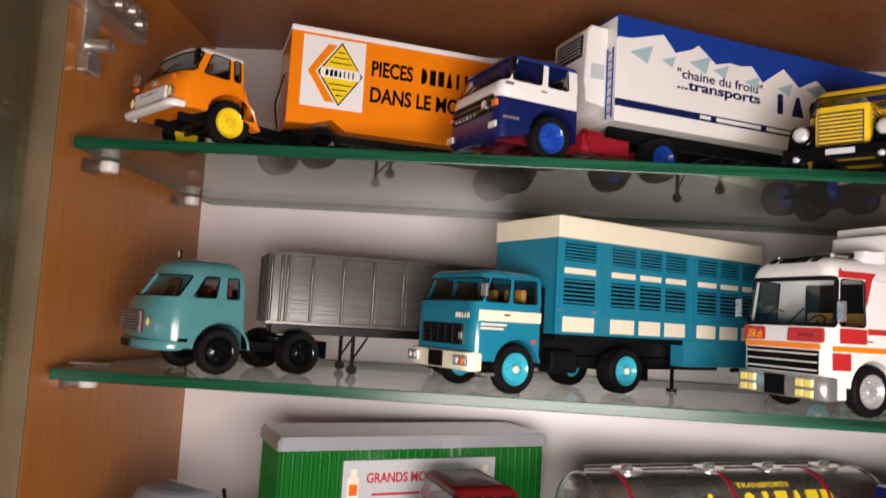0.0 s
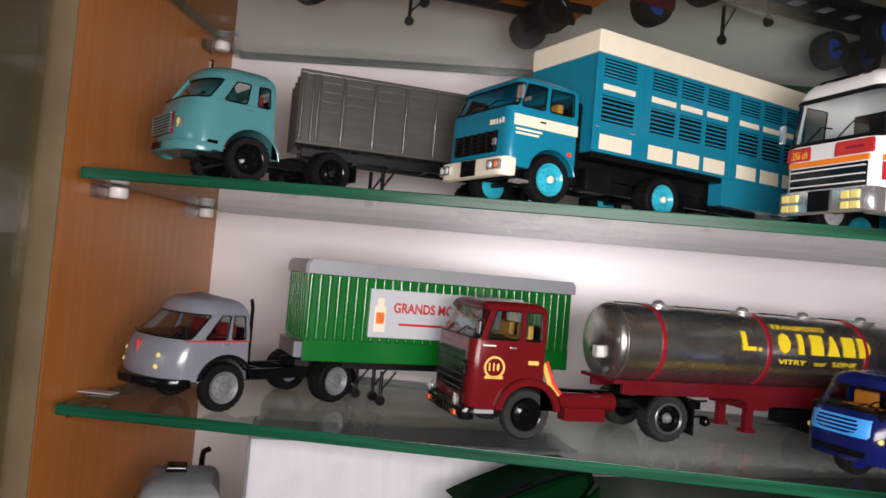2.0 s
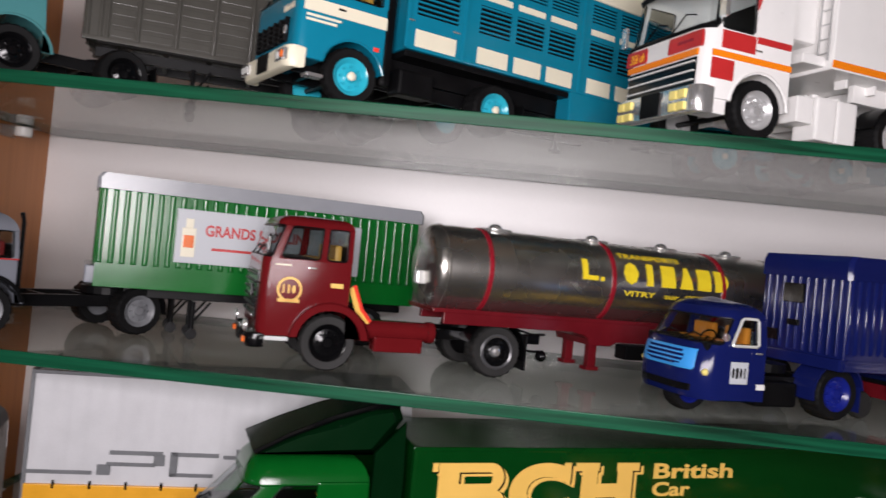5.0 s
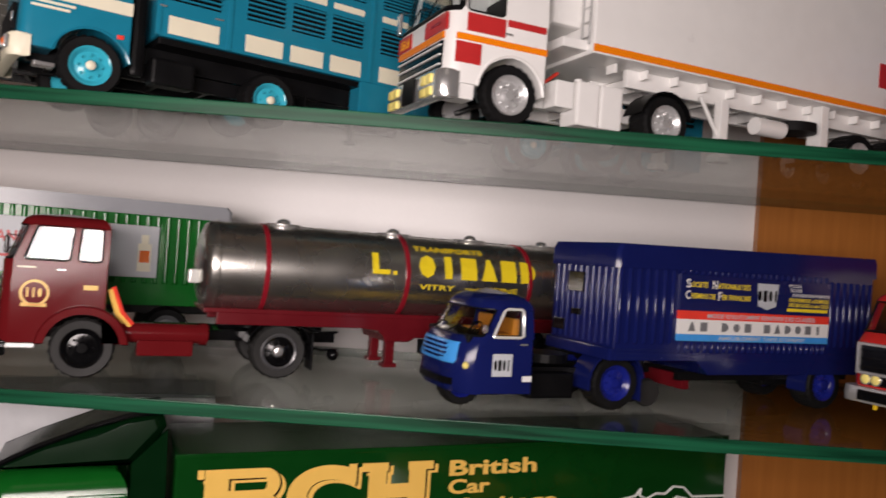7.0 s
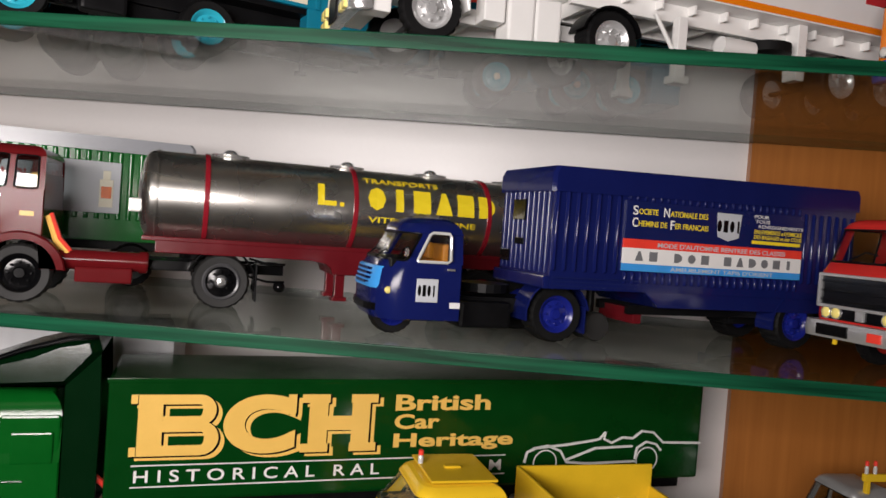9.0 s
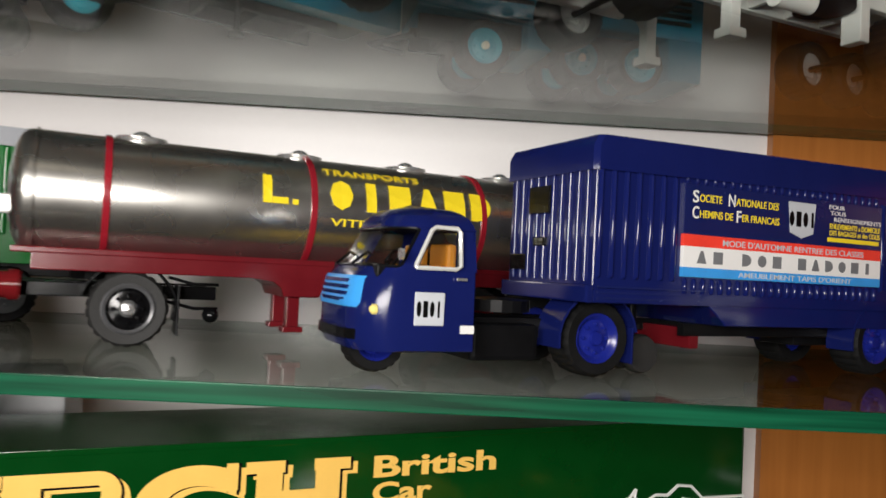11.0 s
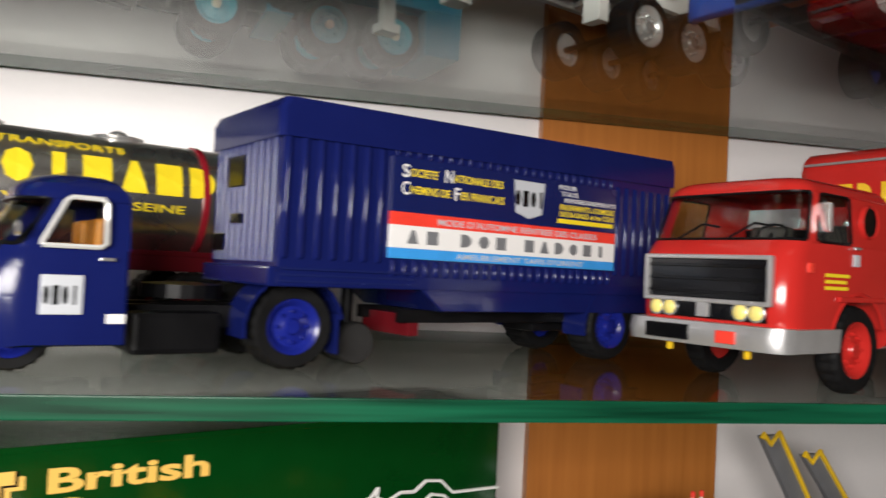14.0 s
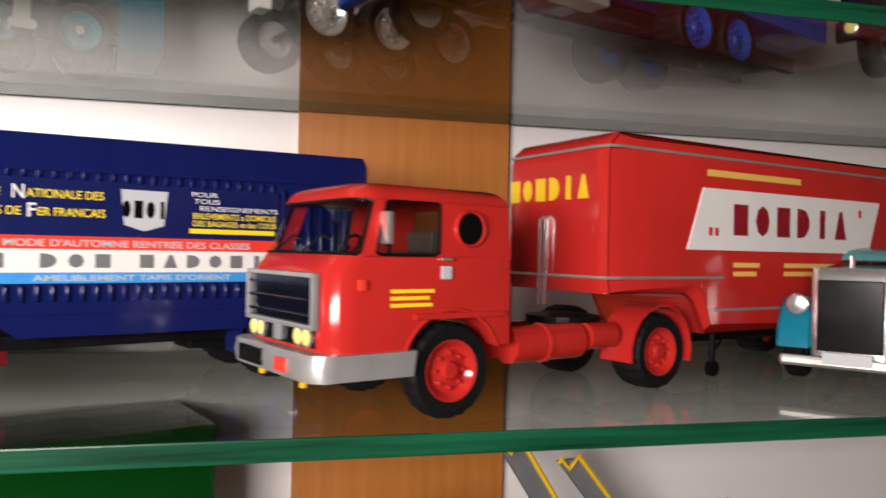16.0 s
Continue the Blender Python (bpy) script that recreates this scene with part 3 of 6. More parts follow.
setting("wall_pillar", box(PIL0, PIL1, YB - 0.006, YB + 0.012, 0.9, TOP, 0), "wood", "brown wood-grain upright between two white back panels", "pillar")
setting("ceiling", box(XL, XR, YP, YB + 0.018, TOP, TOP + 0.02, 0), "wood_dark", "brown wood-grain top board of the cabinet", "top board")
setting("floor_board", box(XL, XR, YP, YB, Z5 - 0.03, Z5 - 0.012, 0), "wood_dark", "brown wood-grain bottom board of the cabinet", "bottom board")


def glass_shelf(z):
    th = 0.0052
    t = thing("glass_shelf", "clear glass shelf with a polished green front edge", "shelf", pose(0, 0, z), "glass shelves")
    part("pane", add_box(bmesh.new(), XL + 0.010, XR - 0.010, YF + 0.0012, YB - 0.0078, -th, 0.0), "glass", t)
    part("front_edge", box(XL + 0.010, XR - 0.010, YF, YF + 0.0011, -th, 0.0, 0.0004), "glass_edge", t, "polished green edge")
    part("back_edge", box(XL + 0.010, XR - 0.010, YB - 0.0077, YB - 0.0068, -th, 0.0, 0.0003), "glass_edge", t)
    part("side_edge", box(XL + 0.0092, XL + 0.0099, YF, YB - 0.0068, -th, 0.0, 0.0002), "glass_edge", t)


def shelf_pin(y, z):
    t = thing("shelf_support", "small milky plastic shelf support with a metal plate", "shelf support", pose(XL, y, z - 0.0052), "shelf supports")
    part("plate", add_box(box(0, 0.0012, -0.008, 0.008, -0.007, -0.0002, 0.0003), 0, 0.016, -0.0075, 0.0075, -0.0012, -0.0002, 0.0003), "clear_plastic", t)
    part("cup", lathe([(0.0046, -0.0008), (0.0048, -0.005), (0.004, -0.0062), (0.002, -0.0064)], (0.011, 0, 0), "z", 18), "milky", t, smooth=True)
    part("block", box(0.0012, 0.008, -0.006, 0.006, -0.006, -0.0012, 0.0008), "clear_plastic", t)
    part("clip", box(0.002, 0.02, -0.004, 0.004, 0.0054, 0.0062, 0.0002), "silver", t)


for z in (Z1, Z2, Z3, Z4):
    glass_shelf(z)
    for y in (0.372, 0.482):
        shelf_pin(y, z)

# glass door, standing open
door = thing("glass_door", "open clear glass cabinet door on a metal hinge", "door", pose(XL - 0.006, 0.334, 0.0, 0, 0, -94))
part("pane", box(0.004, 0.42, -0.005, 0.0, 0.95, TOP + 0.015, 0.0006), "door_glass", door)
hinge = thing("cabinet_hinge", "nickel-plated cup hinge screwed to the wooden side panel", "hinge", pose(XL, 0.346, 1.551) @ Matrix.Scale(1.3, 4))
part("arm", add_box(box(0.0, 0.009, -0.012, 0.040, -0.006, 0.008, 0.001), 0.004, 0.012, -0.022, 0.004, -0.004, 0.012, 0.0012), "hinge", hinge)
part("wing", add_box(box(0.0, 0.002, 0.004, 0.014, -0.026, 0.016, 0.0006), 0.0, 0.005, 0.003, 0.013, -0.030, -0.022, 0.001), "hinge", hinge)
for yy, zz in ((0.009, -0.018), (0.034, 0.001), (0.027, 0.004), (0.016, 0.002)):
    part("screw", lathe([(0.0028, 0.0), (0.0028, 0.0105), (0.0012, 0.011), (0.0006, 0.0104)], (0, yy, zz), "x", 12), "hinge", hinge, smooth=True)
part("cup", lathe([(0.013, 0.0), (0.013, -0.006), (0.011, -0.008)], (0.004, -0.026, 0.004), "y", 20), "black", hinge, smooth=True)

# the room round the cabinet
setting("room_floor", box(-0.75, 1.35, -1.3, 0.62, -0.02, 0.0, 0), "wood_dark", "brown floor of the dim room", "floor")
setting("room_ceiling", box(-0.75, 1.35, -1.3, 0.62, 2.4, 2.42, 0), "room", "beige room ceiling", "ceiling")
setting("room_wall_north", box(-0.75, 1.35, 0.62, 0.64, 0, 2.4, 0), "room", "beige room wall behind the cabinet", "wall")
setting("room_wall_south", box(-0.75, 1.35, -1.32, -1.3, 0, 2.4, 0), "room", "beige room wall", "wall")
setting("room_wall_west", box(-0.77, -0.75, -1.3, 0.62, 0, 2.4, 0), "room", "beige room wall", "wall")
setting("room_wall_east", box(1.35, 1.37, -1.3, 0.62, 0, 2.4, 0), "room", "beige room wall", "wall")


def grille(t, x, y0, y1, z0, z1, bars_n, material, frame=None, back="gloss_black", thick=0.0008):
    part("grille_back", box(x - 0.0003, x + 0.001, y0, y1, z0, z1, 0.0002), back, t)
    for i in range(bars_n):
        z = z0 + (z1 - z0) * (i + 0.5) / bars_n
        part("grille_bar", box(x - 0.0011, x, y0 + 0.0003, y1 - 0.0003, z - thick / 2, z + thick / 2, 0.0002), material, t)
    if frame:
        bm = bmesh.new()
        for a, b, c, d in ((y0 - 0.001, y1 + 0.001, z1, z1 + 0.0012), (y0 - 0.001, y1 + 0.001, z0 - 0.0012, z0), (y0 - 0.0012, y0, z0 - 0.001, z1 + 0.001), (y1, y1 + 0.0012, z0 - 0.001, z1 + 0.001)):
            add_box(bm, x - 0.0014, x + 0.0004, a, b, c, d, 0.0003)
        part("grille_frame", bm, frame, t)


def bumper(t, x, y0, y1, z0, z1, material, rc=0.004, depth=0.004, plate=True, rw=0.0):
    part("bumper", loft([(x, z0 + 0.0005), (x - 0.0004, (z0 + z1) / 2), (x, z1 - 0.0004), (x + 0.0006, z1), (x + depth, z1), (x + depth, z0), (x + 0.0006, z0)], y0, y1, rc=rc, rw=rw, xl=0.03), material, t, smooth=True)
    if plate:
        c = (y0 + y1) / 2
        part("number_plate", box(x - 0.0011, x - 0.0004, c - 0.006, c + 0.006, z0 + 0.0006, z1 - 0.0006, 0.0002), "black", t)


def panel(t, name, x0, x1, z0, z1, y, material, th=0.0003, bev=0.0001):
    return part(name, box(x0, x1, y - th, y + 0.0002, z0, z1, bev), material, t)


def ribs(t, xs, y, z0, z1, material, name="rib", w=0.0012, d=0.0009, top=None):
    """Upright ribs standing proud of a side wall, all on one mesh."""
    first = None
    for x in xs:
        if first is None:
            bm = bmesh.new()
            sec = [(-w / 2, 0.0002)] + [(-w / 2 * math.cos(a), -d * math.sin(a)) for a in [math.pi * k / 6 for k in range(7)]] + [(w / 2, 0.0002)]
            rows = [[bm.verts.new((u, v * s, zz)) for u, v in sec] for zz, s in ((0, 0.2), (d * 0.6, 1), (z1 - z0 - d * 0.6, 1), (z1 - z0, 0.2))]
            for p, q in zip(rows, rows[1:]):
                for k in range(len(sec) - 1):
                    bm.faces.new((p[k], p[k + 1], q[k + 1], q[k]))
            first = part(name, bm, material, t, smooth=True)
            first.matrix_basis = pose(x, y, z0)
        else:
            share(name, first.data, t, pose(x, y, z0))


def front_ribs(t, ys, x, z0, z1, material, w=0.0012, d=0.0009):
    first = None
    for y in ys:
        if first is None:
            bm = bmesh.new()
            sec = [(0.0002, -w / 2)] + [(-d * math.sin(a), -w / 2 * math.cos(a)) for a in [math.pi * k / 6 for k in range(7)]] + [(0.0002, w / 2)]
            rows = [[bm.verts.new((u, v, zz)) for u, v in sec] for zz in (0, z1 - z0)]
            for k in range(len(sec) - 1):
                bm.faces.new((rows[0][k], rows[0][k + 1], rows[1][k + 1], rows[1][k]))
            first = part("rib", bm, material, t, smooth=True)
            first.matrix_basis = pose(x, y, z0)
        else:
            share("rib", first.data, t, pose(x, y, z0))


def vehicle(name, label, category, x, y, z, angle):
    return thing(name, label, category, pose(x, y, z, 0, 0, angle), "model lorries on the shelves")


# ---- second shelf: pale teal tractor with a grey tipping trailer ----
t = vehicle("model_tractor", "pale teal model lorry tractor with rounded cab and black wheels", "model lorry", -0.1253, 0.3551, Z2, 43)
cab(t, "teal", -0.0335, 0.0108, 0.054, 0.0125, 0.0368, 0.0550, -0.0305, -0.0235, [(-0.0150, -0.0040), (0.0016, 0.0078)], rc=0.014, rw=0.021, tum=0.13, seat="seat_r", crown=0.0020, ra=0.0142, roof_h=0.0080,
    front=[(-0.0310, 0.0125), (-0.0330, 0.0155), (-0.0337, 0.022), (-0.0331, 0.030), (-0.0310, 0.0360), (-0.0305, 0.0368)], wiper=False)
bumper(t, -0.0352, -0.0004, 0.0544, 0.0115, 0.0160, "teal", rc=0.0145, rw=0.021)
grille(t, -0.0340, 0.0135, 0.0405, 0.0190, 0.0290, 7, "teal", back="chassisred", thick=0.0007)
for yy in (0.0095, 0.0445):
    lamp(t, -0.0325, yy, 0.0242, 0.0021)
part("windscreen_bar", rod((-0.0305, 0.027, 0.0366), (-0.0237, 0.027, 0.0472), 0.0009), "teal", t)
handle(t, -0.004, 0.0, 0.0338, "teal")
part("roof_sign", box(-0.0145, -0.0135, 0.024, 0.0275, 0.0555, 0.0600, 0.0002), "gloss_black", t)
set_text(t, "D", 0.0268, 0.0248, 0.0562, 0.0594, -0.01455, "white", "front")
part("step_light", box(-0.0215, -0.0165, -0.0003, 0.0005, 0.0155, 0.0172, 0.0003), "gloss_black", t)
chassis(t, -0.02, 0.060, 0.015, 0.039, 0.011, 0.016)
axle(t, 0.0, 0.0012, 0.0530, 0.0112, "gloss_black", tyre="rubber")
axle(t, 0.0445, 0.0005, 0.0535, 0.0112, "gloss_black", dual=True)
part("coupling", lathe([(0.011, 0.016), (0.011, 0.0185), (0.004, 0.019)], (0.0445, 0.027, 0), "z", 20), "black", t)
part("mud_flap", box(0.0585, 0.0592, 0.001, 0.011, 0.0085, 0.0175, 0.0002), "black", t)

t = vehicle("tipper_trailer", "warm grey ribbed tipping trailer with black landing legs", "model trailer", -0.1128, 0.384, Z2, 22)
L = 0.150
part("body", box(0.0, L, 0.0, 0.046, 0.026, 0.0635, 0.0006), "greybox", t)
xs = [0.0012, 0.0066, 0.0095] + [0.0225 + 0.0168 * i for i in range(8)]
ribs(t, xs, 0.0, 0.0262, 0.0632, "greybox", w=0.0018, d=0.0011)
for i in range(7):
    for a, b in zip(xs[2:], xs[3:]):
        z = 0.0285 + i * 0.005
        panel(t, "side_slat", a + 0.0016, b - 0.0016, z, z + 0.0034, 0.0, "greybox", 0.0004, 0.0003)
part("top_rail", box(-0.0008, L + 0.0008, -0.0013, 0.0006, 0.0620, 0.0640, 0.0004), "greybox", t)
part("bottom_rail", box(-0.0008, L + 0.0008, -0.0013, 0.0006, 0.0255, 0.0275, 0.0004), "greybox", t)
front_ribs(t, [0.0015, 0.0155, 0.030, 0.0445], 0.0, 0.0262, 0.0632, "greybox", w=0.002)
chassis(t, 0.004, L - 0.004, 0.012, 0.034, 0.0205, 0.0252)
legs(t, 0.048, 0.006, 0.040, 0.0205, "black")
for x in (0.112, 0.136):
    axle(t, x, -0.001, 0.047, 0.0112, "gloss_black", dual=True)

# ---- second shelf: turquoise cattle lorry ----
t = vehicle("cattle_lorry", "turquoise model cattle lorry with slatted body and cream roof", "model lorry", 0.0161, 0.3524, Z2, 35.3)
cab(t, "blue", -0.0245, 0.0138, 0.052, 0.0150, 0.0425, 0.0575, -0.0236, -0.0195, [(-0.0188, -0.0058), (-0.0030, 0.0112)], rc=0.004, tum=0.05, seat="seat_y", ra=0.0138, hub=(0, 0.0118))
panel(t, "side_stripe", -0.0225, 0.0136, 0.0335, 0.0385, 0.0, "cream", 0.0003)
bars(t, 2, -0.0212, -0.0065, 0.0292, 0.0328, 0.0, "cream")
handle(t, -0.0085, -0.0003, 0.0362, "gloss_black")
mirror(t, -0.0200, 0.001, 0.0445, 0.0505)
bumper(t, -0.0275, -0.0008, 0.0528, 0.0105, 0.0190, "cream", rc=0.004)
for yy in (0.005, 0.047):
    part("headlamp_unit", box(-0.0288, -0.0272, yy - 0.0048, yy + 0.0048, 0.0128, 0.0174, 0.0004), "chrome", t)
    for k in (-1, 1):
        lamp(t, -0.0288, yy + 0.0022 * k, 0.0151, 0.0017, "indicator" if k < 0 and yy < 0.02 else "lamp_white")
grille(t, -0.0247, 0.009, 0.043, 0.0218, 0.0315, 5, "black", back="gloss_black", thick=0.0009)
for k in range(6):
    part("grille_upright", box(-0.0262, -0.0247, 0.009 + k * 0.0066, 0.0100 + k * 0.0066, 0.0218, 0.0315, 0.0002), "black", t)
name_blocks(t, "rraar", 0.0155, 0.0035, 0.0345, 0.0368, -0.0248, "cream", "front", depth=0.0002)
part("radiator_badge", box(-0.0264, -0.0258, 0.0075, 0.0105, 0.0245, 0.0278, 0.0003), "chrome", t)
part("step", box(-0.019, -0.012, 0.0, 0.006, 0.0085, 0.0100, 0.0003), "chrome", t)
chassis(t, -0.02, 0.160, 0.014, 0.038, 0.012, 0.018)
part("fuel_tank", box(0.0225, 0.040, 0.002, 0.012, 0.010, 0.021, 0.0015), "black", t)
part("hose_guard", box(0.0150, 0.0205, 0.005, 0.010, 0.012, 0.052, 0.002), "black", t)
part("side_marker", box(0.0085, 0.011, -0.0004, 0.0002, 0.0238, 0.0256, 0.0003), "flag", t)
X0, X1, YW = 0.0232, 0.182, 0.052
part("cargo_body", box(X0, X1, 0.0, YW, 0.0290, 0.0766, 0.0008), "blue", t)
part("cargo_roof", box(X0 - 0.0004, X1 + 0.0004, -0.0004, YW + 0.0004, 0.0766, 0.0876, 0.0007), "cream", t)
part("lower_locker", box(0.116, X1, 0.0002, 0.0100, 0.0146, 0.0292, 0.0006), "blue", t)
cols = [(0.0272, 0.0478), (0.0592, 0.0762), (0.0798, 0.0958), (0.0994, 0.1155), (0.1255, 0.1412), (0.1452, 0.1608), (0.1648, 0.1795)]
for a, b in cols:
    for z0, z1 in ((0.0655, 0.0752), (0.0440, 0.0565)):
        panel(t, "vent_opening", a, b, z0, z1, 0.0, "gloss_black", 0.0001, 0)
        n = 6
        for i in range(n):
            z = z0 + (z1 - z0) * (i + 0.5) / n
            part("slat", box(a - 0.0003, b + 0.0003, -0.0010, 0.0, z - 0.00042, z + 0.00042, 0.0002), "blue", t)
    panel(t, "cream_strip", a, b, 0.0592, 0.0620, 0.0, "cream")
    panel(t, "cream_panel", a, b, 0.0305, 0.0378, 0.0, "cream")
for x in (0.0232, 0.0520, 0.1205, 0.1805):
    part("corner_post", box(x - 0.0010, x + 0.0012, -0.0006, 0.0004, 0.0292, 0.0764, 0.0004), "blue", t)
part("underframe", box(X0 + 0.001, X1 - 0.001, 0.0015, YW - 0.0015, 0.0262, 0.0289, 0.0004), "black", t)
part("subframe", box(0.0220, X1 - 0.004, 0.0125, 0.0395, 0.0185, 0.0264, 0.0006), "black", t)
panel(t, "latch", 0.0455, 0.0490, 0.0405, 0.0412, -0.0004, "chrome")
panel(t, "latch", 0.0232, 0.0258, 0.0405, 0.0412, -0.0007, "chrome")
axle(t, 0.0, 0.0, 0.052, 0.0118, "bluerim", hub="white")
axle(t, 0.0723, 0.0, 0.052, 0.0118, "bluerim", dual=True, hub="white")
part("mud_flap", box(0.0895, 0.0902, 0.002, 0.012, 0.0065, 0.0175, 0.0002), "black", t)
part("support_leg", add_rod(rod((0.118, 0.01, 0.0292), (0.118, 0.01, 0.001), 0.0011), (0.118, 0.01, 0.0002), (0.118, 0.01, 0.0016), 0.003, 12), "black", t)

# ---- second shelf, at the back: low turquoise cattle trailer ----
t = vehicle("cattle_trailer", "low turquoise drawbar trailer with turquoise wheels standing at the back", "model trailer", 0.2400, 0.4660, Z2, 12.0)
part("body", box(-0.070, 0.056, 0.0, 0.040, 0.0240, 0.0480, 0.0008), "blue", t)
part("roof", box(-0.0705, 0.0565, -0.0004, 0.0404, 0.0480, 0.0520, 0.0006), "cream", t)
part("lower_locker", box(0.0400, 0.0560, 0.0003, 0.0397, 0.0060, 0.0242, 0.0006), "blue", t)
part("lower_locker", box(-0.0240, -0.0135, 0.0003, 0.0397, 0.0120, 0.0242, 0.0006), "blue", t)
for k in range(5):
    panel(t, "vent_opening", -0.064 + k * 0.024, -0.046 + k * 0.024, 0.0300, 0.0420, 0.0, "gloss_black", 0.0002, 0)
    for q in range(4):
        part("slat", box(-0.0643 + k * 0.024, -0.0457 + k * 0.024, -0.0008, 0.0, 0.0318 + q * 0.003, 0.0328 + q * 0.003, 0.0002), "blue", t)
for x in (-0.0420, 0.0, 0.0270):
    axle(t, x, 0.0, 0.040, 0.0112, "bluerim", dual=True, hub="white")
part("drawbar", tube([(-0.070, 0.006, 0.014), (-0.086, 0.020, 0.012), (-0.070, 0.034, 0.014)], 0.0012), "black", t)
chassis(t, -0.068, 0.040, 0.010, 0.030, 0.0140, 0.0240)

# ---- second shelf: white tractor and reefer trailer with red and orange bands ----
t = vehicle("white_tractor", "white model tractor unit with red panels, orange stripe and chrome bumper", "model lorry", 0.1751, 0.3477, Z2, 23.8)
cab(t, "white", -0.0270, 0.0148, 0.0525, 0.0130, 0.0402, 0.0718, -0.0264, -0.0240, [(-0.0200, -0.0045)], rc=0.006, tum=0.08, seat="seat_y", ra=0.0140, roof_h=0.0105, crown=0.0014, hub=(0, 0.0118), back_win=False, seal_r=0.0011)
for a, b in ((0.0115, 0.0160), (0.0175, 0.0350), (0.0365, 0.0410)):
    part("roof_light_strip", loft([(-0.0222, 0.0672), (-0.0204, 0.0702), (-0.0172, 0.0722), (-0.0172, 0.0700), (-0.0204, 0.0668)], a, b, inset=0.0003), "gloss_black", t, smooth=True)
for yy in (0.0105, 0.0420):
    part("roof_horn", add_rod(rod((-0.012, yy, 0.0727), (-0.004, yy, 0.0727), 0.0006), (-0.0135, yy, 0.0727), (-0.012, yy, 0.0727), 0.0011, 12, 0.0006), "chrome", t)
part("corner_lamp", lathe([(0.0002, -0.0012), (0.0012, -0.0006), (0.0014, 0.0008)], (-0.0170, 0.0035, 0.0650), "y", 14), "chrome", t, smooth=True)
part("roof_deflector", loft([(-0.0010, 0.0700), (0.0140, 0.0700), (0.0142, 0.0768), (0.0030, 0.0760)], 0.006, 0.0465, inset=0.0010, rc=0.004), "white", t, smooth=True)
part("deflector_opening", box(-0.0002, 0.0012, 0.011, 0.0415, 0.0724, 0.0752, 0.0003), "gloss_black", t)
for a, b, c, d in ((-0.0200, -0.0040, 0.0325, 0.0392), (-0.0240, -0.0135, 0.0205, 0.0282)):
    panel(t, "red_panel", a, b, c, d, 0.0, "redprint", 0.0003)
panel(t, "red_panel", -0.0032, 0.0135, 0.0370, 0.0395, 0.0, "redprint", 0.0005)
for q in ([(-0.0190, 0.0618), (-0.0190, 0.0648), (0.0030, 0.0648), (0.0005, 0.0618)], [(-0.0035, 0.0500), (-0.0035, 0.0618), (0.0005, 0.0618)]):
    bm = bmesh.new()
    lean = lambda z: 0.08 * 0.02625 * (z - 0.0362) / 0.0313 - 0.0003
    vs = [bm.verts.new((x, lean(z) + d, z)) for d in (-0.0003, 0.0004) for x, z in q]
    m = len(q)
    bm.faces.new(vs[:m]), bm.faces.new(vs[m:])
    for g in range(m):
        bm.faces.new((vs[g], vs[(g + 1) % m], vs[m + (g + 1) % m], vs[m + g]))
    part("window_surround", bm, "redprint", t)
panel(t, "orange_band", -0.0240, 0.0146, 0.0288, 0.0312, 0.0, "orange", 0.0004)
part("orange_band", box(-0.0277, -0.0268, 0.004, 0.0485, 0.0293, 0.0318, 0.0002), "orange", t)
for a, b in ((0.0022, 0.0225), (0.0362, 0.0503)):
    part("nose_panel", loft([(-0.0275, 0.0324), (-0.0275, 0.0368), (-0.0271, 0.0388), (-0.0262, 0.0388), (-0.0262, 0.0324)], a, b, inset=0.0008), "redprint", t)
set_text(t, "356 ch", 0.0472, 0.0375, 0.0332, 0.0372, -0.0276, "amber", "front", 0.02, 0.3)
bars(t, 1, 0.0070, 0.0160, 0.0345, 0.0365, -0.0276, "bandred", "front")
grille(t, -0.0270, 0.0050, 0.0475, 0.0182, 0.0288, 3, "white", back="gloss_black", thick=0.0006)
bumper(t, -0.0300, -0.0006, 0.0531, 0.0070, 0.0175, "chrome", rc=0.005)
for yy in (0.0070, 0.0120, 0.0410, 0.0460):
    part("headlight", box(-0.0312, -0.0296, yy - 0.0021, yy + 0.0021, 0.0125, 0.0160, 0.0005), "lamp_glass", t)
    part("fog_light", box(-0.0312, -0.0296, yy - 0.0021, yy + 0.0021, 0.0080, 0.0112, 0.0005), "lamp_glass", t)
mirror(t, -0.0215, 0.001, 0.0420, 0.0510, "chrome", 0.005)
part("far_mirror", box(-0.0262, -0.0246, 0.0545, 0.0580, 0.0430, 0.0520, 0.0006), "chrome", t)
part("mirror_arm", tube([(-0.0235, 0.0520, 0.0515), (-0.0250, 0.0560, 0.0530), (-0.0252, 0.0562, 0.0425), (-0.0235, 0.0522, 0.0415)], 0.0003, 5), "black", t)
handle(t, -0.0045, -0.0003, 0.0335)
part("step_panel", box(-0.026, -0.0150, 0.0006, 0.010, 0.0075, 0.0140, 0.0006), "white", t)
axle(t, 0.0, 0.0, 0.0525, 0.0118, "rimsilver")
axle(t, 0.0752, 0.0, 0.0525, 0.0118, "rimsilver", dual=True)
chassis(t, 0.01, 0.092, 0.015, 0.038, 0.012, 0.018, "white")
for a in (0.0300, 0.0412):
    part("side_tank", box(a, a + 0.0108, 0.0, 0.012, 0.0050, 0.0225, 0.0010), "white", t)
for a in (0.0332, 0.0444):
    part("tank_cap", rod((a, 0.005, 0.0222), (a, 0.005, 0.0240), 0.0016, 12), "white", t)
part("battery_box", box(0.0205, 0.0290, 0.001, 0.010, 0.0110, 0.0215, 0.0006), "white", t)
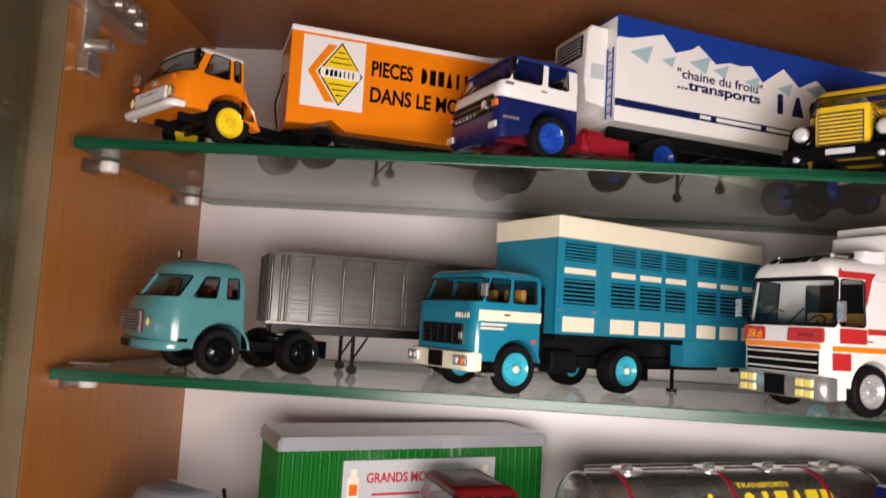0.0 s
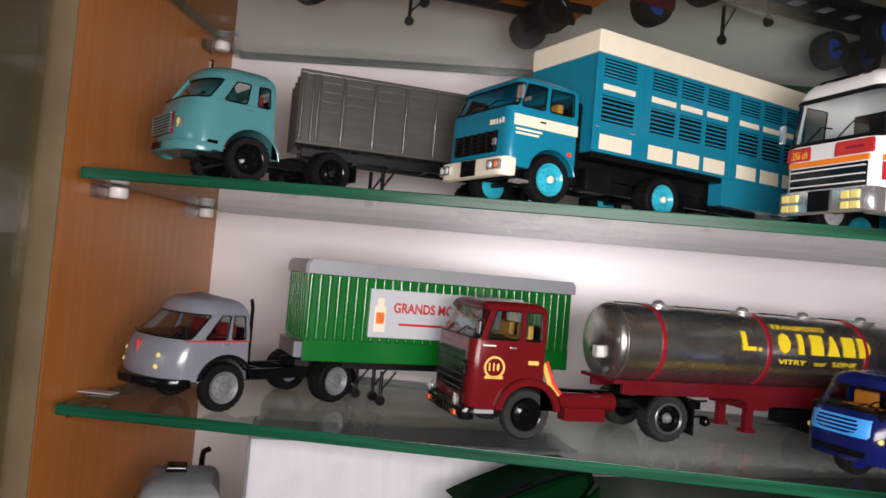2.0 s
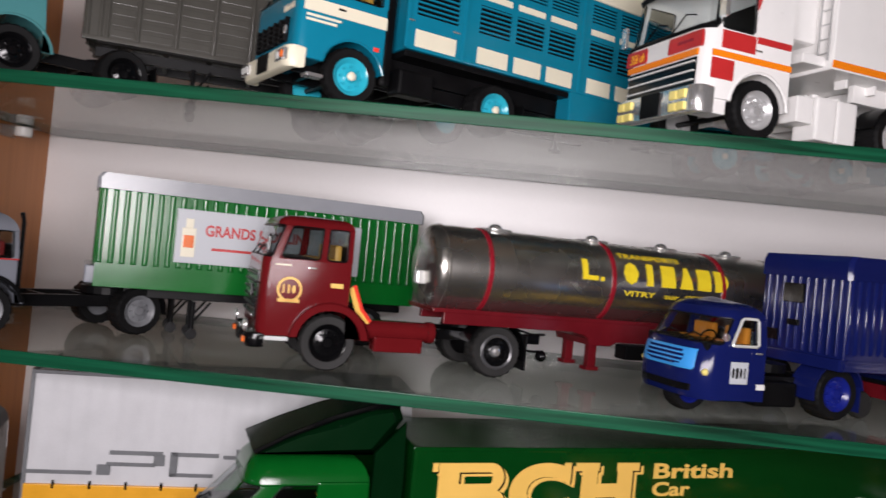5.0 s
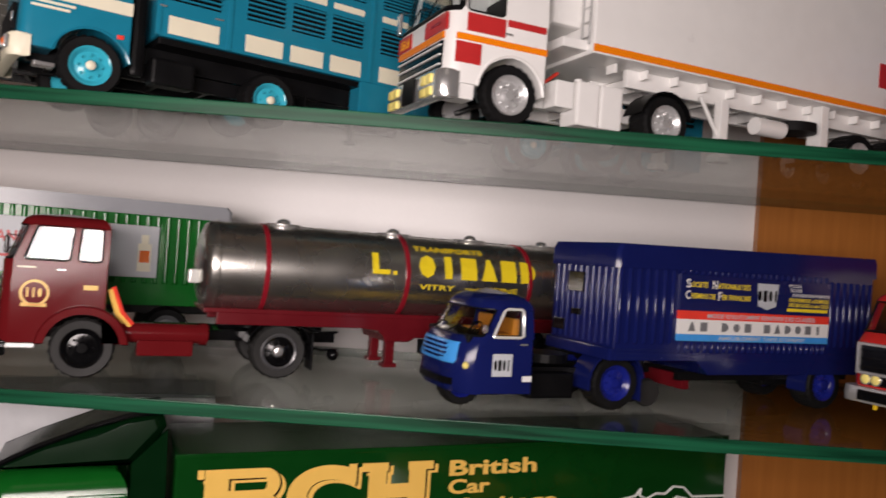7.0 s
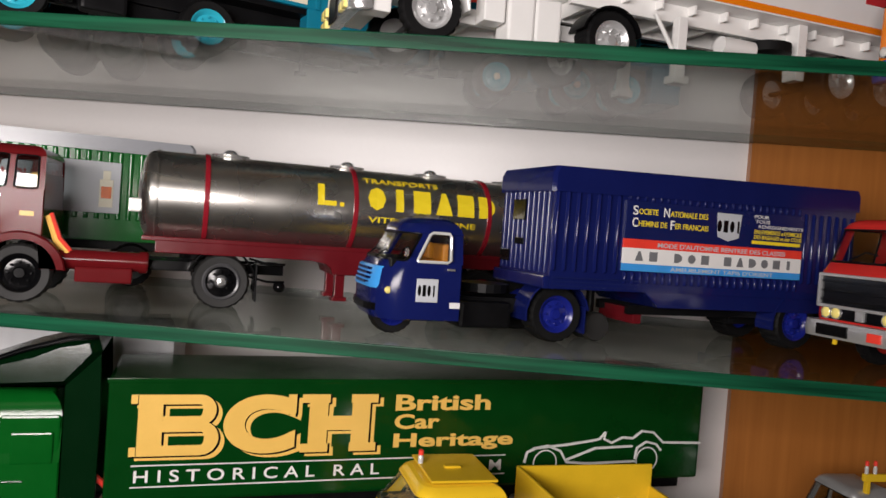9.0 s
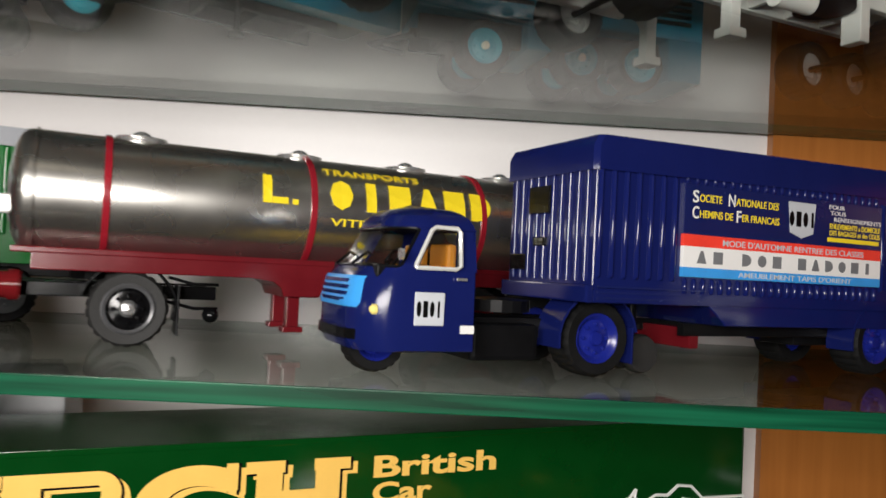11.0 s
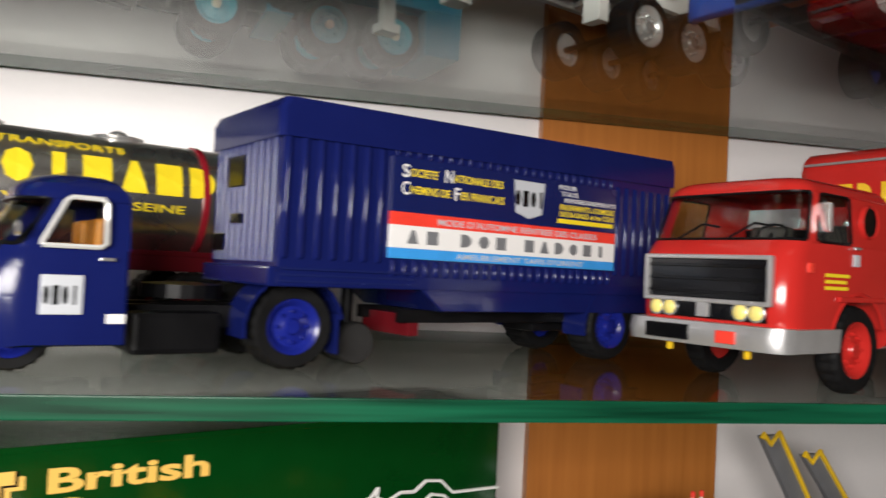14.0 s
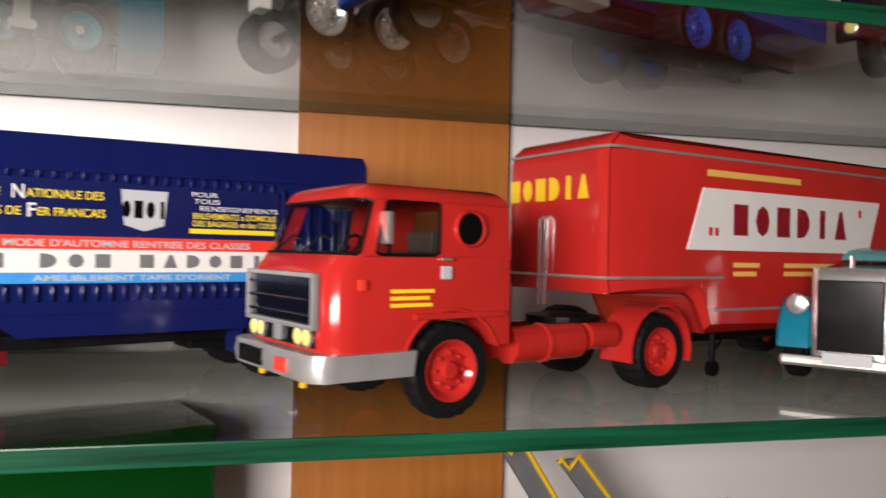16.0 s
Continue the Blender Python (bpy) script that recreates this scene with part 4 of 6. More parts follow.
part("air_hose", tube([(0.016, 0.02, 0.030), (0.018, 0.019, 0.026), (0.021, 0.02, 0.023), (0.026, 0.021, 0.024), (0.034, 0.022, 0.030)], 0.0008), "flag", t)
mudguard(t, 0.0752, 0.0132, 0.0, 0.012, "black")

t = vehicle("reefer_trailer", "long white refrigerated trailer with an orange band along its foot", "model trailer", 0.1751, 0.3477, Z2, 23.8)
part("body", box(0.036, 0.290, 0.0, 0.052, 0.0345, 0.0925, 0.0007), "white", t)
panel(t, "orange_band", 0.036, 0.290, 0.0352, 0.0382, 0.0, "orange", 0.0003)
panel(t, "red_panel", 0.205, 0.226, 0.048, 0.060, 0.0, "redprint", 0.0003)
part("cooling_unit", box(0.022, 0.0362, 0.009, 0.043, 0.046, 0.086, 0.002), "white", t)
part("bulkhead_foot", box(0.024, 0.0362, 0.004, 0.048, 0.036, 0.040, 0.0006), "white", t)
ladder(t, 0.0345, 0.0015, 0.0065, 0.038, 0.080, "silver")
chassis(t, 0.062, 0.285, 0.013, 0.039, 0.0270, 0.0345, "white")
for yy in (0.0060, 0.0460):
    part("landing_leg", add_box(box(0.1085, 0.1130, yy - 0.0022, yy + 0.0022, 0.0030, 0.0275, 0.0004), 0.1070, 0.1145, yy - 0.0034, yy + 0.0034, 0.0, 0.0032, 0.0004), "white", t)
    part("leg_stay", rod((0.0980, yy, 0.0275), (0.1090, yy, 0.0120), 0.0009), "white", t)
for k in range(14):
    part("floor_rib", box(0.052 + k * 0.0165, 0.0532 + k * 0.0165, 0.0070, 0.0130, 0.0306, 0.0344, 0.0002), "white", t)
part("spare_wheel", lathe([(0.006, 0.0), (0.0105, 0.0008), (0.0105, 0.005), (0.006, 0.006)], (0.160, 0.010, 0.0195), "z", 24), "rubber", t, smooth=True)
part("air_tank", rod((0.133, 0.008, 0.020), (0.150, 0.008, 0.020), 0.004, 16), "white", t, smooth=True)
part("post", box(0.172, 0.177, 0.004, 0.012, 0.010, 0.0345, 0.0004), "white", t)
for x in (0.195, 0.222, 0.249):
    axle(t, x, 0.0, 0.052, 0.0118, "rimsilver", dual=True)

# ---- second shelf, further along: orange and blue lorry, blue tanker ----
t = vehicle("orange_lorry", "orange and blue model lorry with a black chassis", "model lorry", 0.4017, 0.3695, Z2, 24)
cab(t, "orange", -0.0280, 0.0125, 0.050, 0.0130, 0.0380, 0.0560, -0.0270, -0.0215, [(-0.020, -0.006), (-0.003, 0.010)], rc=0.004, hub=(0, 0.0118))
bumper(t, -0.0300, -0.0006, 0.0506, 0.0060, 0.0150, "royal")
for yy in (0.006, 0.044):
    lamp(t, -0.0304, yy, 0.018, 0.0018, "lamp_white")
chassis(t, -0.02, 0.17, 0.013, 0.037, 0.011, 0.017)
part("body", box(0.020, 0.175, 0.0, 0.050, 0.022, 0.078, 0.0008), "royal", t)
part("side_tank", box(0.020, 0.040, 0.001, 0.010, 0.009, 0.019, 0.0012), "silver", t)
axle(t, 0.0, 0.0, 0.050, 0.0118, "silver")
axle(t, 0.085, 0.0, 0.050, 0.0118, "royal", dual=True)
axle(t, 0.110, 0.0, 0.050, 0.0118, "royal", dual=True)
t = vehicle("blue_lorry", "dark model lorry with royal blue chassis and yellow lamps", "model lorry", 0.575, 0.3640, Z2, 26)
cab(t, "gloss_black", -0.0280, 0.0125, 0.050, 0.0130, 0.0380, 0.0560, -0.0270, -0.0215, [(-0.020, -0.006), (-0.003, 0.010)], rc=0.004, hub=(0, 0.0118))
bumper(t, -0.0300, -0.0006, 0.0506, 0.0080, 0.0150, "gloss_black")
for yy in (0.006, 0.044):
    lamp(t, -0.0304, yy, 0.012, 0.0022, "lamp_glass")
chassis(t, -0.02, 0.15, 0.013, 0.037, 0.011, 0.017, "royal")
part("body", box(0.020, 0.160, 0.0, 0.050, 0.022, 0.075, 0.0008), "maroon", t)
axle(t, 0.0, 0.0, 0.050, 0.0118, "silver")
axle(t, 0.085, 0.0, 0.050, 0.0118, "royal", dual=True)

# ---- third shelf: grey tractor and green corrugated trailer ----
t = vehicle("grey_tractor", "blue-grey model tractor with sloping rounded nose and black chassis", "model lorry", -0.1278, 0.3568, Z3, 53)
cab(t, "greycab", -0.0335, 0.0120, 0.052, 0.0150, 0.0345, 0.0535, -0.0272, -0.0165, [(-0.0120, -0.0005), (0.0022, 0.0098)], rc=0.016, rw=0.0245, tum=0.14, seat="seat_r", crown=0.0020, ra=0.0145, hub=(0, 0.0118), roof_h=0.0078,
    front=[(-0.0315, 0.0150), (-0.0332, 0.0175), (-0.0327, 0.0240), (-0.0305, 0.0305), (-0.0278, 0.0341), (-0.0272, 0.0345)], wiper=False)
bumper(t, -0.0356, 0.0, 0.052, 0.0120, 0.0165, "gloss_black", rc=0.0165, rw=0.0245)
for yy in (0.0110, 0.0410):
    lamp(t, -0.0292, yy, 0.0262, 0.0013, "lamp_glass", "lamp_glass")
    lamp(t, -0.0302, yy, 0.0212, 0.0012, "lamp_glass", "lamp_glass")
part("red_line", box(-0.022, 0.0118, -0.0002, 0.0004, 0.0335, 0.0341, 0.0001), "redprint", t)
part("nose_badge", box(-0.0322, -0.0300, 0.0256, 0.0264, 0.026, 0.032, 0.0003), "redprint", t)
part("arch_guard", loft([(x, z) for x, z in arch(0, 0.0118, 0.0158, 0.0155, 14)] + [(x, z) for x, z in arch(0, 0.0118, 0.0142, 0.0155, 14)][::-1], -0.0012, 0.004, inset=0.0003), "black", t, smooth=True)
part("exhaust_pipe", tube([(0.0135, 0.003, 0.015), (0.0135, 0.003, 0.050), (0.0125, 0.003, 0.054)], 0.0010), "black", t)
mirror(t, -0.0215, 0.002, 0.036, 0.0405, "black", 0.003)
handle(t, -0.003, 0.0, 0.0322)
chassis(t, -0.02, 0.082, 0.014, 0.038, 0.0125, 0.0180)
axle(t, 0.0, 0.0, 0.052, 0.0118, "grey_plastic")
axle(t, 0.0688, 0.0, 0.052, 0.0118, "grey_plastic", dual=True)
mudguard(t, 0.0688, 0.0132, 0.0, 0.012, "black", -5, 120)
part("coupling", lathe([(0.012, 0.018), (0.012, 0.0215), (0.004, 0.022)], (0.064, 0.026, 0), "z", 20), "black", t)

t = vehicle("green_trailer", "green corrugated box trailer with light grey roof and label", "model trailer", -0.0718, 0.4090, Z3, 27.9)
part("body", box(-0.034, 0.1265, 0.0, 0.046, 0.0235, 0.0700, 0.0006), "green", t)
part("roof", loft([(-0.0360, 0.0690), (-0.0360, 0.0740), (-0.0340, 0.0765), (0.1270, 0.0765), (0.1290, 0.0740), (0.1290, 0.0690)], -0.0014, 0.0474, inset=0.0016), "roofgrey", t, smooth=True)
ribs(t, [-0.0325 + 0.0050 * i for i in range(32)], 0.0, 0.0345, 0.0690, "green", w=0.0026, d=0.0011)
panel(t, "side_sill", -0.034, 0.1265, 0.0235, 0.0345, 0.0, "green", 0.0006)
front_ribs(t, [0.003 + 0.0058 * i for i in range(8)], -0.034, 0.0345, 0.0690, "green", w=0.0026)
part("front_ledge", box(-0.038, -0.033, 0.003, 0.043, 0.0245, 0.0330, 0.0008), "greycab", t)
part("label_board", box(0.0, 0.093, -0.0016, 0.0, 0.0375, 0.0635, 0.0003), "label", t)
set_text(t, "GRANDS MOULINS", 0.0135, 0.0655, 0.0512, 0.0568, -0.0016, "redprint", bold=0.03)
bars(t, 1, 0.0170, 0.0660, 0.0438, 0.0462, -0.0016, "redprint")
for xx in (0.0060, 0.0865):
    part("painted_sack", add_box(box(xx - 0.0032, xx + 0.0032, -0.0019, -0.0015, 0.0405, 0.0545, 0.0006), xx - 0.0018, xx + 0.0018, -0.0019, -0.0015, 0.0545, 0.0590, 0.0005), "cream", t)
    part("sack_print", box(xx - 0.0024, xx + 0.0024, -0.0021, -0.0016, 0.0450, 0.0510, 0.0004), "indicator", t)
chassis(t, -0.02, 0.124, 0.012, 0.034, 0.0185, 0.0235)
legs(t, 0.0045, 0.026, 0.040, 0.0185, "black")
legs(t, 0.0120, 0.004, 0.018, 0.0185, "black")
axle(t, 0.100, 0.0, 0.046, 0.0112, "grey_plastic", dual=True)

# ---- third shelf: maroon tractor and metal tanker ----
t = vehicle("maroon_tractor", "maroon model tractor unit with black grille and yellow seats", "model lorry", 0.0147, 0.3666, Z3, 22.9)
cab(t, "maroon", -0.0300, 0.0075, 0.052, 0.0140, 0.0465, 0.0640, -0.0290, -0.0245, [(-0.0225, -0.0065), (-0.0035, 0.0050)], rc=0.004, tum=0.05, ra=0.0142, hub=(0, 0.0122), seat="seat_y")
grille(t, -0.0302, 0.0070, 0.0450, 0.0200, 0.0400, 6, "black", back="gloss_black")
bumper(t, -0.0335, 0.0, 0.052, 0.0090, 0.0150, "gloss_black", rc=0.004)
for yy in (0.006, 0.046):
    lamp(t, -0.0342, yy, 0.0175, 0.0022, "lamp_white")
    part("marker_light", box(-0.0348, -0.0330, yy - 0.002, yy + 0.002, 0.0105, 0.0128, 0.0003), "indicator", t)
mirror(t, -0.0262, 0.001, 0.0485, 0.0550, "gloss_black")
mirror(t, -0.0310, 0.002, 0.030, 0.035, "gloss_black", 0.002)
part("door_badge", lathe([(0.0052, 0.0), (0.0052, -0.0003), (0.0042, -0.0003), (0.0042, 0.0)], (-0.0180, 0.0, 0.0335), "y", 24, True), "gold", t)
part("badge_foot", box(-0.0225, -0.0135, -0.0003, 0.0, 0.0282, 0.0296, 0.0001), "gold", t)
name_blocks(t, "iio", -0.0212, -0.0148, 0.0318, 0.0355, 0.0, "gold")
bars(t, 1, -0.0010, 0.0042, 0.0345, 0.0380, 0.0, "gold")
bars(t, 1, -0.0245, -0.0180, 0.0428, 0.0440, 0.0, "cream")
handle(t, -0.0110, 0.0, 0.0425)
part("side_step", box(-0.0285, -0.0165, 0.0, 0.006, 0.0120, 0.0140, 0.0004), "silver", t)
chassis(t, -0.02, 0.106, 0.014, 0.038, 0.0150, 0.0195, "gloss_black")
part("wing", loft(arch(0.0, 0.0122, 0.0172, 0.0140, 14) + arch(0.0, 0.0122, 0.0145, 0.0140, 14)[::-1], -0.0024, 0.0040, inset=0.0008), "maroon", t, smooth=True)
part("fuel_tank", add_rod(rod((0.012, 0.005, 0.0185), (0.048, 0.005, 0.0185), 0.0042, 14), (0.022, 0.004, 0.0135), (0.040, 0.004, 0.0135), 0.0038, 14), "maroon", t, smooth=True)
for x in (0.014, 0.046):
    part("tank_cap", lathe([(0.0048, -0.0015), (0.0048, 0.0015), (0.003, 0.0018)], (x, 0.005, 0.0185), "x", 14), "maroon", t, smooth=True)
part("side_box", box(0.020, 0.042, 0.0, 0.008, 0.0095, 0.0160, 0.0008), "maroon", t)
part("cab_stay", tube([(0.0090, 0.004, 0.036), (0.0125, 0.003, 0.026), (0.0170, 0.003, 0.021)], 0.0014), "gold", t)
part("cab_stay_edge", tube([(0.0100, 0.0035, 0.037), (0.0137, 0.0025, 0.027), (0.0180, 0.0025, 0.022)], 0.0010), "flag", t)
axle(t, 0.0, 0.0, 0.052, 0.0122, "gloss_black", tyre="tyre_grey")
axle(t, 0.078, 0.0, 0.052, 0.0122, "gloss_black", dual=True, tyre="tyre_grey")
mudguard(t, 0.078, 0.0140, 0.0, 0.012, "gloss_black", -15, 165, 0.0122)
part("hub_cap", lathe([(0.0002, -0.0016), (0.0018, -0.0012), (0.0026, 0.0), (0.0032, 0.0012)], (0.078, 0.0012, 0.0122), "y", 18), "chrome", t, smooth=True)
part("wheel_ring", lathe([(0.0066, -0.0002), (0.0075, -0.0006), (0.0081, -0.0002), (0.0074, 0.0004)], (0.078, 0.0, 0.0122), "y", 28, True), "rimdark", t, smooth=True)
for z in (0.0125, 0.0205):
    part("frame_bar", tube([(0.090, 0.008, z + 0.002), (0.098, 0.006, z), (0.106, 0.008, z)], 0.0006), "black", t)
part("rear_lamp", lathe([(0.0004, -0.0028), (0.0016, -0.0022), (0.0026, -0.0008), (0.0026, 0.0012), (0.0012, 0.0022)], (0.1035, 0.005, 0.0105), "y", 14), "gloss_black", t, smooth=True)
part("mud_flap", box(0.0925, 0.0932, 0.0, 0.012, 0.004, 0.020, 0.0002), "black", t)
part("coupling", lathe([(0.012, 0.0205), (0.012, 0.0240), (0.004, 0.0245)], (0.072, 0.026, 0), "z", 20), "black", t)

t = vehicle("tanker_trailer", "brushed metal tank trailer with maroon bands and chassis", "model trailer", 0.1235, 0.4082, Z3, 24)
AX, AZ, TR = 0.0205, 0.0480, 0.0195
TL0, TL1 = -0.0745, 0.135
part("tank", lathe([(0.0005, TL0), (TR * 0.45, TL0 + 0.0007), (TR * 0.75, TL0 + 0.0020), (TR * 0.92, TL0 + 0.0036), (TR * 0.985, TL0 + 0.0052), (TR, TL0 + 0.0068), (TR, TL1 - 0.011), (TR * 0.92, TL1 - 0.004), (TR * 0.6, TL1 - 0.001), (0.0005, TL1)],
                   (0, AX, AZ), "x", 56), "tank", t, smooth=True)
for x in (-0.0665, -0.0465, 0.0185, 0.0850, 0.126):
    red = x in (-0.0465, 0.0185, 0.0850)
    part("tank_band", lathe([(TR + 0.0001, -0.0011 if red else -0.0005), (TR + 0.0006, -0.0010 if red else -0.0004), (TR + 0.0006, 0.0010 if red else 0.0004), (TR + 0.0001, 0.0011 if red else 0.0005)], (x, AX, AZ), "x", 48), "bandred" if red else "tank", t, smooth=True)
for x in (-0.0363, 0.0180, 0.0605, 0.1037):
    part("filler_cap", lathe([(0.0060, TR - 0.0020), (0.0082, TR + 0.0002), (0.0084, TR + 0.0010), (0.0034, TR + 0.0014), (0.0028, TR + 0.0026), (0.0012, TR + 0.0034)], (x, AX + 0.003, AZ), "z", 18), "chrome", t, smooth=True)
part("walkway", box(-0.056, 0.125, AX + 0.009, AX + 0.014, AZ + TR - 0.0035, AZ + TR - 0.0008, 0.0003), "tank", t)
part("top_rail", tube([(-0.056, AX + 0.0145, AZ + TR + 0.0004), (0.125, AX + 0.0145, AZ + TR + 0.0004)], 0.0005), "tank", t)


def wrap(ob):
    """Bends flat lettering on the tank's side round its shell."""
    for v in ob.data.vertices:
        a = (v.co.z - AZ) / TR
        r = TR + 0.0003 - v.co.y
        v.co.y, v.co.z = AX - r * math.cos(a), AZ + r * math.sin(a)


for ob in (*name_blocks(t, "i", -0.0012, 0.0058, 0.0490, 0.0590, 0.0, "lemon", gap=0.0), *name_blocks(t, "i", 0.0005, 0.0128, 0.0490, 0.0512, 0.0, "lemon", gap=0.0), part("full_stop", box(0.0108, 0.0128, -0.0001, 0, 0.0490, 0.0508, 0), "lemon", t),
           set_text(t, "TRANSPORTS", 0.0222, 0.0590, 0.0618, 0.0648, 0.0, "lemon", bold=0.01),
           *name_blocks(t, "oirard", 0.0240, 0.0905, 0.0485, 0.0595, 0.0, "lemon", gap=0.24),
           set_text(t, "VITRY   sur  SEINE", 0.0245, 0.0780, 0.0428, 0.0455, 0.0, "lemon", bold=0.01)):
    wrap(ob)
part("front_valve", box(TL0 - 0.003, TL0 + 0.002, AX - 0.008, AX - 0.003, AZ - 0.008, AZ - 0.002, 0.0008), "lamp_white", t)
part("chassis_rail", box(-0.066, 0.130, 0.0045, 0.0075, 0.0235, 0.0300, 0.0004), "chassisred", t)
part("chassis_rail", box(-0.066, 0.130, 0.0335, 0.0365, 0.0235, 0.0300, 0.0004), "chassisred", t)
part("chassis_top", box(-0.0715, 0.130, 0.004, 0.037, 0.0285, 0.0305, 0.0004), "chassisred", t)
part("frame_step", loft([(-0.001, 0.0236), (0.0065, 0.0226), (0.0095, 0.0205), (0.0106, 0.0175), (0.0225, 0.0175), (0.026, 0.0195), (0.060, 0.0195), (0.060, 0.0236), (-0.001, 0.0240)], 0.0045, 0.0365), "chassisred", t)
for yy in (0.0100, 0.0310):
    part("landing_leg", add_box(add_box(bmesh.new(), 0.0125, 0.0170, yy - 0.002, yy + 0.002, 0.0070, 0.0200, 0.0004), 0.0112, 0.0183, yy - 0.0032, yy + 0.0032, 0.0052, 0.0072, 0.0004), "chassisred", t)
part("side_box", box(0.030, 0.052, 0.003, 0.012, 0.0115, 0.0185, 0.0008), "black", t)
for x in (0.082, 0.107):
    axle(t, x, -0.003, 0.044, 0.0118, "chassisred", dual=True)

# ---- third shelf: navy three-wheeled tractor with railway container trailer ----
t = vehicle("three_wheel_tractor", "navy three-wheeled model tractor with sky blue grille", "model lorry", 0.2306, 0.3790, Z3, 23)
cab(t, "navy", -0.0755, -0.0425, 0.044, 0.0078, 0.0298, 0.0462, -0.0712, -0.0655, [(-0.0600, -0.0482)], rc=0.012, tum=0.13, y0=-0.003, ra=0, seat="seat_o", crown=0.0016, roof_h=0.0060,
    front=[(-0.0740, 0.0078), (-0.0755, 0.0105), (-0.0754, 0.0190), (-0.0740, 0.0262), (-0.0717, 0.0294), (-0.0712, 0.0298)])
fr = [(-0.0606, -0.0034, 0.0298), (-0.0490, -0.0034, 0.0298), (-0.0478, -0.0034, 0.0306), (-0.0478, -0.0022, 0.0396), (-0.0486, -0.0021, 0.0406), (-0.0550, -0.0021, 0.0406), (-0.0562, -0.0022, 0.0398), (-0.0606, -0.0033, 0.0306), (-0.0606, -0.0034, 0.0298)]
part("window_trim", tube(fr, 0.0006, 6), "lamp_white", t, smooth=True)
part("nose_grille", loft([(-0.0762, 0.0188), (-0.0764, 0.0200), (-0.0750, 0.0262), (-0.0744, 0.0270), (-0.0730, 0.0270), (-0.0742, 0.0188)], -0.0012, 0.0392, inset=0.0012, rc=0.0115), "skyblue", t, smooth=True)
for k in range(4):
    z = 0.0205 + k * 0.0017
    x = -0.0764 + (z - 0.0192) * 0.20
    part("grille_slot", loft([(x - 0.0004, z - 0.0005), (x - 0.0004, z + 0.0005), (x + 0.0008, z + 0.0005), (x + 0.0008, z - 0.0005)], 0.0012 + 0.0008 * abs(k - 1.5), 0.0368 - 0.0008 * abs(k - 1.5), inset=0.0001, rc=0.0096), "navy", t)
for yy in (-0.0004, 0.0384):
    lamp(t, -0.0712, yy, 0.0186, 0.0011, "lamp_glass", "lamp_glass")
part("bumper", loft([(-0.0768, 0.0105), (-0.0768, 0.0132), (-0.0745, 0.0132), (-0.0745, 0.0105)], -0.001, 0.039, rc=0.012), "gloss_black", t)
part("tail_plate", box(-0.0470, -0.0430, -0.0034, -0.0028, 0.0128, 0.0150, 0.0001), "white", t)
badge = part("door_badge", box(-0.0605, -0.0520, -0.0034, -0.0028, 0.0148, 0.0235, 0.0004), "label", t, "pale square badge")
name_blocks(t, "oroi", -0.0600, -0.0525, 0.0170, 0.0212, -0.0034, "gloss_black")
handle(t, -0.0490, -0.003, 0.0268)
part("mirror", lathe([(0.0016, 0.0), (0.0016, 0.0008), (0.0006, 0.001)], (-0.066, -0.005, 0.033), "x", 12), "chrome", t)
chassis(t, -0.044, 0.014, 0.012, 0.028, 0.0105, 0.0165)
part("gearbox", box(-0.040, -0.018, 0.004, 0.034, 0.0045, 0.0150, 0.0015), "black", t)
part("coupling", lathe([(0.0105, 0.0180), (0.0105, 0.0215), (0.004, 0.022)], (-0.024, 0.020, 0), "z", 20), "black", t)
wheel(t, -0.0635, 0.0150, 0.0092, "navyrim", width=0.008)
axle(t, 0.0, 0.0, 0.046, 0.0116, "navyrim", dual=True)
mudguard(t, 0.0, 0.0136, -0.0006, 0.012, "navy", 10, 190)
part("mud_flap", box(0.0125, 0.0132, 0.0, 0.011, 0.004, 0.015, 0.0002), "navy", t)

t = vehicle("container_trailer", "navy ribbed railway container trailer with shop advertisement", "model trailer", 0.2543, 0.3797, Z3, 24.7)
part("body", loft([(-0.032, 0.0225), (-0.032, 0.0610), (0.1245, 0.0640), (0.1245, 0.0165), (0.020, 0.0165), (0.0125, 0.0225)], 0.0, 0.0445, inset=0.0003), "navy", t)
part("roof", loft([(-0.0335, 0.0598), (-0.0335, 0.0668), (-0.0318, 0.0698), (0.1245, 0.0733), (0.1262, 0.0703), (0.1262, 0.0633)], -0.0013, 0.0458, inset=0.0014), "navy", t, smooth=True)
ribs(t, [-0.0306 + 0.0046 * i for i in range(7)] + [0.0945 + 0.0046 * i for i in range(7)], 0.0, 0.0295, 0.0606, "navy", w=0.0016, d=0.0011)
ribs(t, [0.0020 + 0.0037 * i for i in range(25)], 0.0, 0.0260, 0.0308, "navy", name="short_rib", w=0.0014, d=0.0010)
ribs(t, [0.0020 + 0.0037 * i for i in range(25)], 0.0, 0.0593, 0.0622, "navy", name="short_rib", w=0.0014, d=0.0008)
panel(t, "side_sill", -0.032, 0.1245, 0.0228, 0.0262, 0.0, "navy", 0.0008)
for k in range(3):
    panel(t, "sill_groove", -0.031, 0.010, 0.0236 + k * 0.0016, 0.0242 + k * 0.0016, -0.0008, "darkblue", 0.0003)
front_ribs(t, [0.0035 + 0.0042 * i for i in range(10)], -0.032, 0.0285, 0.0600, "navy", w=0.0016, d=0.0011)
part("front_sill", box(-0.0345, -0.0318, -0.0006, 0.0450, 0.0225, 0.0275, 0.0006), "navy", t)
